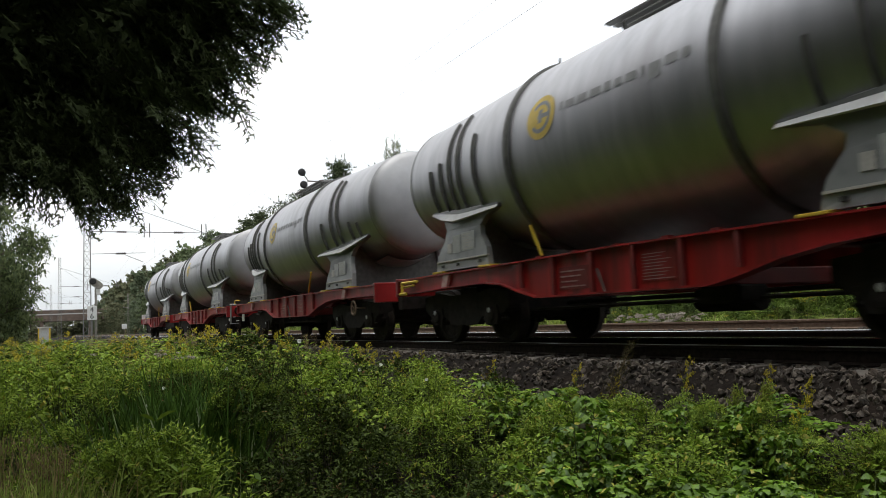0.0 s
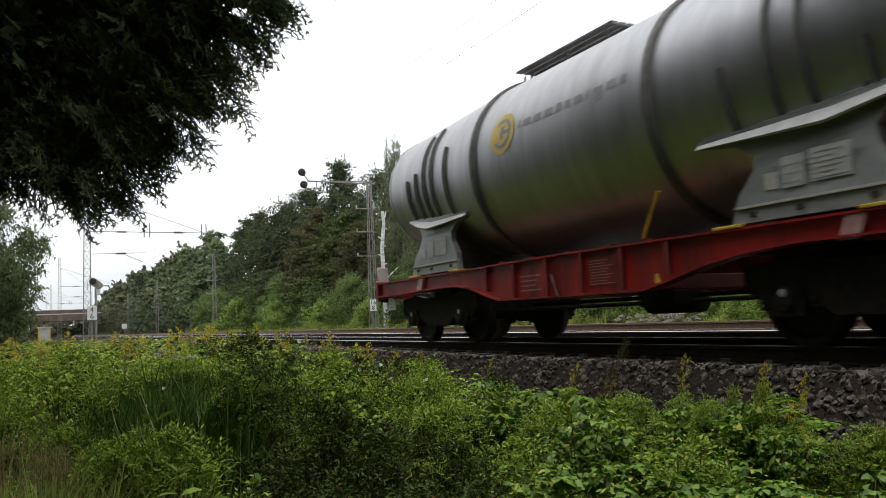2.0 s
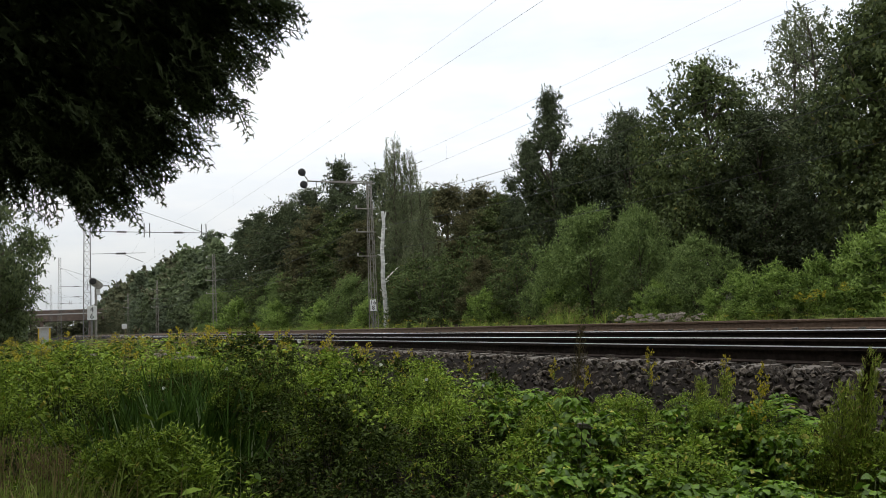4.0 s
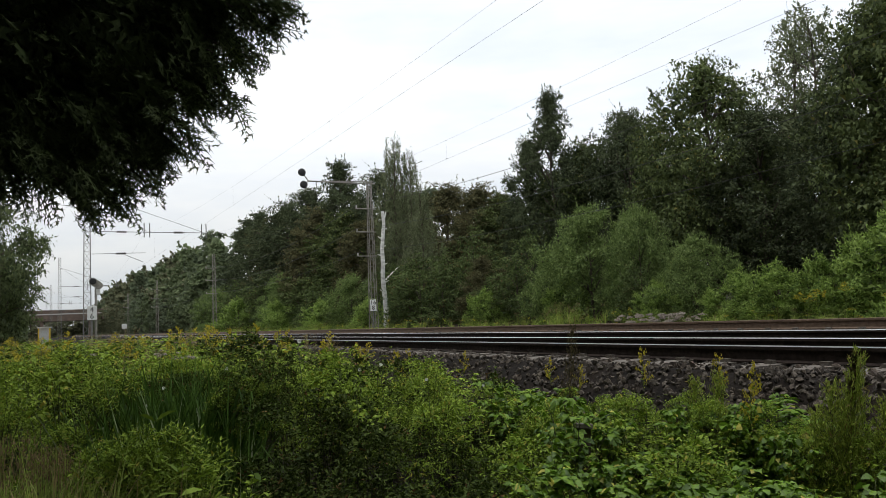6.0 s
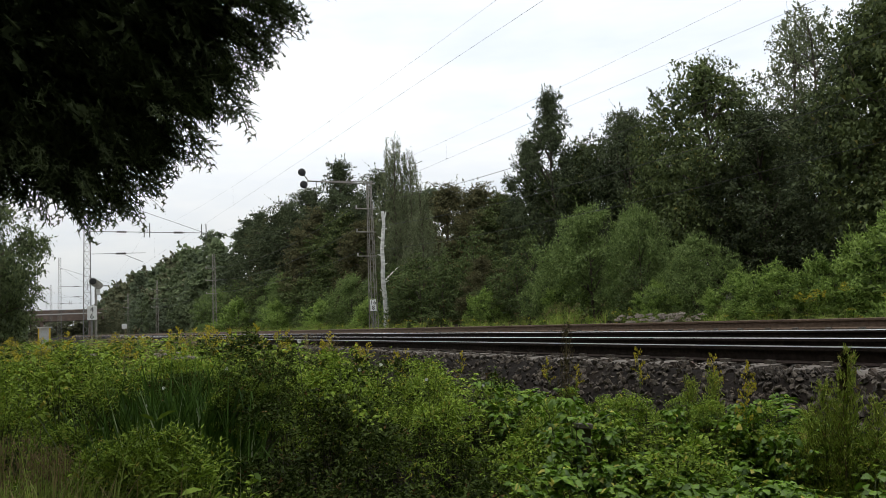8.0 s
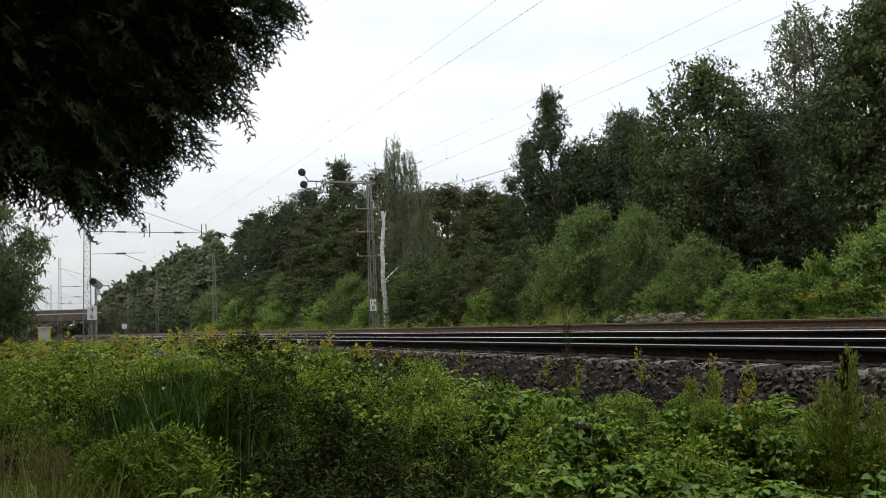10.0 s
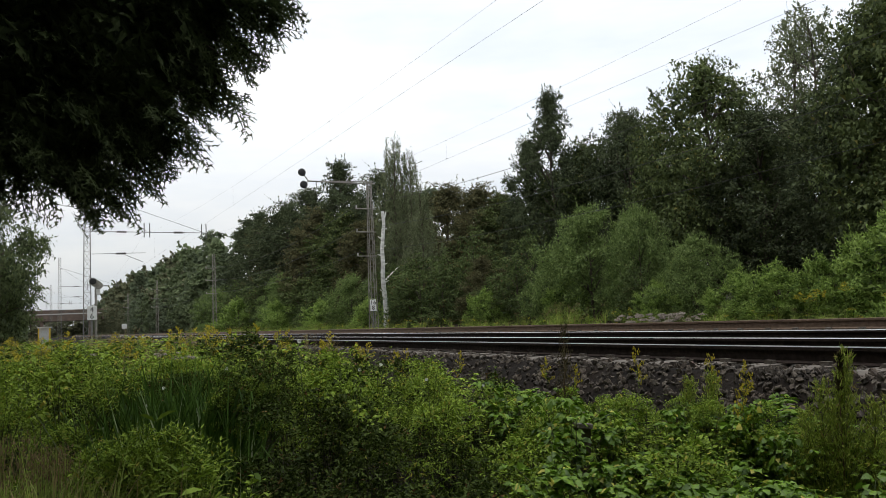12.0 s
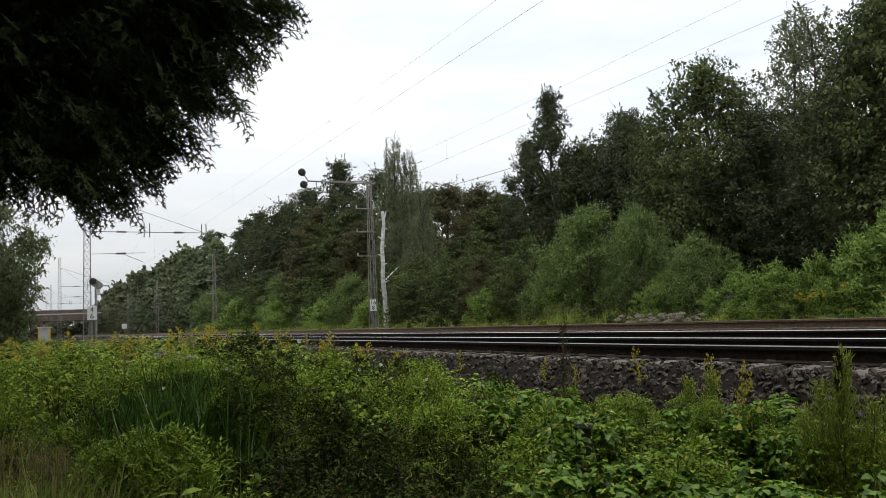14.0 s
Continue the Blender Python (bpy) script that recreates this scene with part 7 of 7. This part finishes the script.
# seeding grass gone brown in the near corner
for i in range(6):
    deg, dd = scatter.uniform(-2.0, 5.0), scatter.uniform(3.6, 4.4)
    x, y = dd * math.sin(math.radians(deg)), dd * math.cos(math.radians(deg))
    weed("seedgrass", x, y, canopy_z(x, y) + scatter.uniform(-0.10, 0.06) - ground_z(x, y), i * 1.3, 0.9)

# reeds round the shaded hollow
for i in range(66):
    a, dd = math.radians(scatter.uniform(4.6, 12.2)), scatter.uniform(5.15, 5.9)
    x, y = dd * math.sin(a), dd * math.cos(a)
    weed("reed", x, y, (0.29 + scatter.uniform(-0.22, 0.06)) - ground_z(x, y), scatter.uniform(0, 6.28), 1.0)
for i in range(2):
    a, dd = math.radians((7.0, 8.8)[i]), (4.9, 4.8)[i]
    x, y = dd * math.sin(a), dd * math.cos(a)
    weed("reed", x, y, (0.02, -0.06)[i] - ground_z(x, y), i * 1.3, 0.9)

# goldenrods and feathery weeds that stand out along the ballast; they bow in the wind of the train
TALL = [("goldenrod", 4.35, 7.9, 0.03), ("goldenrod", 4.1, 8.8, 0.05), ("goldenrod", 4.2, 10.4, 0.02), ("goldenrod", 3.9, 9.7, 0.0), ("goldenrod", 4.45, 4.9, 0.10), ("goldenrod", 4.55, 4.25, 0.06), ("goldenrod", 4.5, 3.95, 0.02), ("goldenrod", 4.3, 5.7, -0.05),
        ("feathery", 4.40, 3.10, 0.17), ("feathery", 4.43, 3.12, 0.03), ("feathery", 4.37, 3.19, -0.03), ("feathery", 4.52, 3.22, -0.16), ("feathery", 4.33, 3.30, -0.20), ("feathery", 4.46, 2.95, -0.13), ("feathery", 4.5, 4.45, -0.08), ("finemound", 1.57, 5.3, 0.37), ("finemound", 1.55, 5.28, 0.26), ("finemound", 1.60, 5.3, 0.14), ("finemound", 1.56, 5.32, 0.02),
        ("goldenrod", 4.0, 11.5, 0.12), ("goldenrod", 4.4, 13.0, 0.15), ("feathery", 4.45, 4.15, -0.02), ("feathery", 4.4, 2.75, -0.05), ("goldenrod", 4.3, 3.7, -0.12), ("goldenrod", 4.6, 6.4, -0.02), ("nettle", 3.55, 5.95, -0.06), ("bramble", 3.35, 4.4, -0.12)]
for i, (kind, x, y, top) in enumerate(TALL):
    t = weed(kind, x, y, top - ground_z(x, y), i * 0.9, 0.85 if kind == "feathery" else 0.6 if kind == "goldenrod" else 0.24 if kind == "finemound" else 0.95, single=True)
    if t is not None:
        BOWING.append((t, t.matrix_basis.copy(), 0.5 if kind == "feathery" and y < 3.4 else 0.4 if x > 4.2 else 0.2, i * 1.1))

# a dark seed spike inside the big feathery weed
dock = thing("dock_plant", "dried dark brown dock spike amid feathery green weed", "weed", pose(4.405, 3.09, ground_z(4.405, 3.09)))
r = np.random.default_rng(5)
hgt = 0.11 - ground_z(4.405, 3.09)
q = r.uniform(0, 1, 420) ** 0.85
P = np.stack([r.normal(0, 0.008, 420) * (1.1 - 0.6 * q), -0.02 * q + r.normal(0, 0.008, 420) * (1.1 - 0.6 * q), hgt - 0.24 + 0.24 * q], 1)
v, f = leaf_tris(P, r.normal(size=P.shape) + UP, r.normal(size=P.shape), 0.026, 0.02, r)
part("seed_spike", mesh_of("seed_spike", v, f, M["rusty_weed"]), None, dock)
v, f = tubes([[(0, 0, 0), (0, 0, hgt * 0.6), (0, 0, hgt - 0.24), (0, -0.02, hgt)]], [0.006], [0.003])
part("stem", mesh_of("stem", v, f, M["dry_stem"]), None, dock)
BOWING.append((dock, dock.matrix_basis.copy(), 0.5, 12.1))

# wispy dark weed against the rails
wisp = thing("wispy_weed", "thin dark wispy weed standing against the rails", "weed", pose(4.25, 5.75, ground_z(4.25, 5.75)))
st, lv, _ = feathery(130, 1.5, 0.026)
hgt = 0.36 - ground_z(4.25, 5.75)
v = np.asarray(lv[0]) * np.array([0.75, 0.75, hgt])
part("leaves", mesh_of("leaves", v, lv[1], M["rusty_weed"]), None, wisp)
part("stem", mesh_of("stem", np.asarray(st[0]) * np.array([0.75, 0.75, hgt]), st[1], M["dry_stem"]), None, wisp)
BOWING.append((wisp, wisp.matrix_basis.copy(), 0.5, 2.0))

# white bindweed flowers on thin vines
def bindweed_flower(x, y, z, size=1.0):
    t = thing("bindweed_flower", "white trumpet bindweed flower on a thin vine", "wildflower", pose(x, y, z, 62 + 12 * math.sin(x * 5), 0, -math.degrees(math.atan2(x, y)) + 28 * math.sin(x * 9)), "bindweed flowers")
    bm = bmesh.new()
    lathe(bm, [(-0.055 * size, 0.004), (-0.03 * size, 0.009 * size), (-0.008 * size, 0.020 * size), (0.0, 0.032 * size), (0.001, 0.030 * size), (-0.01, 0.016 * size)], axis="z", n=14)
    part("petals", bm, M["petal"], t, smooth=True)
    inv = t.matrix_basis.inverted()
    g = Vector((x + 0.05, y + 0.05, ground_z(x, y)))
    v, f = tubes([[inv @ g, inv @ Vector((x + 0.06, y + 0.03, (z + g.z) / 2)), Vector((0, 0, -0.05 * size))]], [0.003], [0.002], 4)
    part("vine", mesh_of("vine", v, f, M["stem"]), None, t)
    return t


for x, y, z, size in ((1.6, 5.09, 0.318, 0.5), (2.16, 5.40, 0.07, 0.40), (2.25, 5.20, 0.11, 0.42), (2.52, 5.0, -0.01, 0.38), (1.25, 5.75, 0.13, 0.38), (0.80, 5.7, 0.03, 0.38), (0.68, 5.6, -0.07, 0.38), (3.0, 5.0, -0.09, 0.36)):
    bindweed_flower(x, y, z, size)

# pale umbels
def umbel(x, y, z):
    t = thing("umbel_flower", "fading whitish umbel flower on a tall stalk", "wildflower", pose(x, y, ground_z(x, y)), "umbel flowers")
    r = np.random.default_rng(int(x * 1000))
    h = z - ground_z(x, y)
    stems, P = [[(0, 0, 0), (0.01, 0, h * 0.85)]], []
    for k in range(9):
        a = k * 0.7
        o = Vector((math.cos(a), math.sin(a), 0)) * ((0.042 if x < 10 else 0.05) if k else 0.0)
        hh = h - 0.45 * (o.length if k else 0) + 0.01 * r.normal()
        stems.append([(0.01, 0, h * 0.85), (0.01 + o.x, o.y, hh)])
        P.append(np.array([0.01 + o.x, o.y, hh]) + np.array([0.011, 0.011, 0.004]) * (1 if x < 10 else 2.0) * r.normal(size=(22, 3)))
    P = np.concatenate(P)
    v, f = leaf_tris(P, r.normal(size=P.shape), UP + 0.3 * r.normal(size=P.shape), 0.013 if x < 10 else 0.022, 0.013 if x < 10 else 0.022, r)
    part("flower_head", mesh_of("flower_head", v, f, M["umbel"]), None, t)
    v, f = tubes(stems, [0.004] + [0.0015] * 9, [0.003] + [0.001] * 9, 4)
    part("stalk", mesh_of("stalk", v, f, M["stem"]), None, t)


for x, y, z in ((1.15, 7.3, 0.20), (1.28, 7.5, 0.19), (1.05, 7.7, 0.22), (0.55, 9.5, 0.22), (0.2, 8.5, 0.1)):
    umbel(x, y, z)

for i in range(40):
    umbel(14.0 + 0.45 * math.sin(i * 5.1), 13.3 + i * 0.062 + 0.1 * math.sin(i * 7.7), 0.20 + 0.09 * math.sin(i * 3.3))

# grey weathered board lying in the weeds
pl = thing("old_board", "weathered grey wooden board lying in the weeds", "board", pose(3.62, 4.62, -0.42, 4, 6, 62))
bm = bmesh.new()
box(bm, (-0.16, -0.05, -0.02), (0.16, 0.05, 0.02), 0.006)
part("plank", bm, M["concrete"], pl)
bm = bmesh.new()
box(bm, (-0.12, -0.04, -0.62), (-0.06, 0.04, -0.02))
box(bm, (0.06, -0.04, -0.62), (0.12, 0.04, -0.02))
part("support", bm, M["bark"], pl)

# flowering strip beyond the far track
for i in range(900):
    x, y = scatter.uniform(13.3, 15.6), scatter.uniform(5, 90) ** 1.0
    q = scatter.random()
    kind = "goldenrod" if q < 0.14 else "seedgrass" if q < 0.40 else "grass" if q < 0.74 else "nettle" if q < 0.86 else "willowherb"
    weed(kind, x, y, scatter.uniform(0.16, 0.36) + 0.22 * smooth(14.5, 15.6, x), scatter.uniform(0, 6.28), 0.9)
for i in range(26):
    y = scatter.uniform(17.0, 19.8) if i < 16 else scatter.uniform(8, 11)
    kind = "seedgrass" if i < 16 else "goldenrod"
    weed(kind, scatter.uniform(13.6, 14.6), y, scatter.uniform(0.6, 0.85), scatter.uniform(0, 6), 1.2)
for (kind, slot), chunks in FAR_WEEDS.items():
    v, f = joined(chunks)
    mat = (M["stem"], M[WEEDS[kind][1]], M[WEEDS[kind][2]] if WEEDS[kind][2] else None)[slot]
    name, label, category = WEEDS[kind][3:]
    ob = new(name + ("_stalks", "_mass", "_heads")[slot], mesh_of(name, v, f, mat))
    tagged(ob, "mass of " + label, category, kind="stuff")


# ---- dark cypress branches hanging over the camera's side ----
def frond(P, D, N, ln, r, wide):
    """Flat scale-leaved sprays: a rib with side twigs, and small twigs on those."""
    n = len(P)
    D = unit(D)
    S = unit(np.cross(D, N))
    ch = [leaf_quads(P + D * ln[:, None] * 0.5, D, np.cross(S, D), ln, wide, r)]
    for i in range(10):
        t = 0.12 + 0.85 * i / 10
        sgn = 1 if i % 2 else -1
        q = P + D * (ln * t)[:, None]
        d2 = unit(D * 0.75 + S * sgn * 0.65 + 0.18 * r.normal(size=(n, 3)) - UP * 0.12)
        l2 = ln * (0.30 * (1 - t) + 0.10) * r.uniform(0.7, 1.2, n)
        ch.append(leaf_quads(q + d2 * l2[:, None] * 0.5, d2, np.cross(S, D) + 0.3 * r.normal(size=(n, 3)), l2, wide, r))
        for j, (u, sg2) in enumerate(((0.35, 1), (0.6, -1), (0.85, 1))):
            p3 = q + d2 * (l2 * u)[:, None]
            s3 = unit(np.cross(d2, np.cross(S, D)))
            d3 = unit(d2 * 0.8 + s3 * sg2 * 0.7 + 0.2 * r.normal(size=(n, 3)))
            ch.append(leaf_tris(p3, d3, np.cross(S, D), l2 * 0.45 + 0.010, wide, r))
    return joined(ch)


def cypress():
    t = thing("cypress_tree", "very dark overhanging cypress with drooping scale-leaved branches", "conifer", pose(-1.15, 3.9, ground_z(-1.15, 3.9)))
    org = Vector(t.matrix_basis.translation)
    v, f = tubes([[(0, 0, -0.2), (0.02, 0, 2.5), (0, 0.03, 5.5), (0.02, 0, 8.5)]], [0.22], [0.05], 10)
    part("trunk", mesh_of("trunk", v, f, M["bark"], smooth=True), None, t)
    edge = [(0.83, 2.54, 1.56), (0.78, 2.5, 1.43), (0.72, 2.56, 1.32), (0.66, 2.56, 1.19), (0.63, 2.64, 1.12), (0.53, 2.58, 1.03), (0.49, 2.71, 0.95), (0.39, 2.63, 0.88), (0.32, 2.7, 0.84), (0.24, 2.77, 0.8), (0.14, 2.76, 0.86), (0.05, 2.87, 0.88), (-0.03, 2.86, 0.91), (-0.1, 2.85, 0.97), (0.84, 2.6, 1.74), (0.80, 2.7, 1.95)]
    r = np.random.default_rng(21)
    fine = []
    for p, q in zip(edge, edge[1:]):
        fine += [p] if p[2] > q[2] + 9 or edge.index(q) == 14 else [p, tuple((a + b) / 2 + 0.02 * (i - 1) for i, (a, b) in enumerate(zip(p, q)))]
    edge = fine + [edge[-1]]
    tips = [np.array(e) + (np.array([-0.065, 0.045, 0.085]) if e[2] < 1.25 else np.array([-0.02, 0.015, 0.06])) for e in edge]
    for k, e in enumerate(edge):
        e = np.array(e)
        start = np.array([-1.15, 3.9, e[2] + 0.9])
        for share, side in ((0.97, -0.05), (0.93, 0.05), (0.86, -0.12), (0.74, 0.12), (0.66, -0.1)):
            tips.append(start + (e - start) * share + np.array([0.35, -0.6, 0]) * side * 0.8 + np.array([0, 0, 0.10]))
    for k, tip in enumerate(tips):
        root = np.array([-1.15, 3.9, tip[2] + 0.85 + 0.25 * r.uniform()])
        mid = root + (tip - root) * 0.55 + UP * 0.22
        q = np.linspace(0, 1, 9)[:, None]
        path = root * (1 - q) ** 2 + 2 * q * (1 - q) * mid + q * q * tip
        n = 100 if k < len(edge) else (34 if (k - len(edge)) % 5 < 2 else 17)
        s = r.uniform(0.38, 1.0, n) ** 0.8
        seg = np.clip((s * 8).astype(int), 0, 7)
        P = path[seg] + (path[seg + 1] - path[seg]) * (s * 8 - seg)[:, None]
        out = unit(path[seg + 1] - path[seg])
        D = out * 0.8 - UP * r.uniform(0.2, 0.8, n)[:, None] + (0.34 if k < len(edge) else 0.4) * r.normal(size=(n, 3))
        ln = r.uniform(0.14, 0.27, n) * (1.15 - 0.35 * s)
        P = P + 0.05 * r.normal(size=(n, 3)) * (1.1 - s)[:, None] - unit(D) * (ln * np.clip(s * 1.35 - 0.35, 0, 1))[:, None]
        fv, ff = frond(P, D, r.normal(size=(n, 3)) + UP * 0.6, ln, r, 0.007 if k < len(edge) else 0.024)
        if k < len(edge):
            m = 16
            q2 = path[8] - out[:1] * 0.05 + 0.045 * r.normal(size=(m, 3))
            D2 = unit(tip - root) * 0.75 - UP * r.uniform(0.15, 0.9, m)[:, None] + 0.26 * r.normal(size=(m, 3))
            fv, ff = joined([(fv, ff), frond(q2 - unit(D2) * 0.06, D2, r.normal(size=(m, 3)) + UP, r.uniform(0.11, 0.21, m), r, 0.0055)])
        tv, tf = tubes([path], [0.022], [0.003], 5)
        tf = np.asarray(tf)
        tf = np.concatenate([tf[:, [0, 1, 2]], tf[:, [0, 2, 3]]])
        av, af = joined([(fv, ff), (np.asarray(tv), tf)])
        index = [0] * len(ff) + [1] * len(tf)
        ob = part("branch", mesh_of("branch", av - root, af, [M["conifer"], M["bark"]], index), None, t)
        base = Matrix.Translation(Vector(root) - org)
        ob.matrix_basis = base
        axis = Vector((0.4, 0.85, 0.2)) if k % 2 else Vector((-0.6, 0.3, 0.7))
        SWAYING.append((ob, base, 0.013 + 0.010 * r.uniform(), r.uniform(0, 1.2) + tip[2] * 1.5, axis.normalized()))
    # the crown above, out of view, added to shade the weeds
    part("crown", crown_mesh("crown", 31, 9.5, 1.6, 3.3, 130, 40, 0.36, M["conifer"], pad_r=(0.16, 0.28)), None, t)
    return t


cypress()


# ---- loose ballast stones on the bank ----
def stone_mesh(seed):
    r = random.Random(seed)
    bm = bmesh.new()
    bmesh.ops.create_icosphere(bm, subdivisions=1, radius=1.0)
    sx, sy, sz = r.uniform(0.75, 1.1), r.uniform(0.6, 1.0), r.uniform(0.45, 0.75)
    for v in bm.verts:
        k = r.uniform(0.72, 1.12)
        v.co = Vector((v.co.x * sx * k, v.co.y * sy * k, v.co.z * sz * k))
    drop = [v for v in bm.verts if r.random() < 0.22]
    bmesh.ops.dissolve_verts(bm, verts=drop)
    bmesh.ops.triangulate(bm, faces=bm.faces)
    me = bpy.data.meshes.new("stone")
    bm.to_mesh(me)
    bm.free()
    me.materials.append(M["stone"])
    return me


STONES = [stone_mesh(s) for s in range(8)]
STONE_ARRAYS = []
for me in STONES:
    vv = np.array([v.co[:] for v in me.vertices])
    ff = np.array([p.vertices[:] for p in me.polygons])
    STONE_ARRAYS.append((vv, ff))
r = np.random.default_rng(77)
rest = []
near = 0


def lay_stone(x, y, z, size, single):
    k = int(r.integers(0, 8))
    e = Euler(r.uniform(-3, 3, 3).tolist())
    if single:
        s = part("stone", STONES[k], None, bed)
        s.location, s.rotation_euler, s.scale = (x, y, z), e, (size, size, size)
    else:
        v, f = STONE_ARRAYS[k]
        rest.append((v * size @ np.array(e.to_matrix()).T + np.array([x, y, z]), f))


for i in range(12500):
    y = 1.5 + 30 * r.uniform() ** 2.3
    x = r.uniform(4.45, 6.35) if r.uniform() < 0.9 else r.uniform(6.35, 6.95)
    size = r.uniform(0.026, 0.058)
    z = ballast_z(x) + size * r.uniform(-0.1, 0.6)
    single = near < 300 and 5.0 < x < 5.9 and 3.0 < y < 7.0
    near += single
    lay_stone(x, y, z, size, single)
for i in range(3500):
    y = 3.0 + 45 * r.uniform() ** 1.4
    x = r.uniform(8.3, 13.2)
    size = r.uniform(0.022, 0.045)
    lay_stone(x, y, ballast_z(x) + (0.08 if 10.4 < x < 12.6 else 0.0) + size * r.uniform(0, 0.6), size, False)
v, f = joined(rest)
ob = part("stones", mesh_of("stones", v, f, M["stone"]), None, bed)
tagged(ob, kind="stuff")

motions()
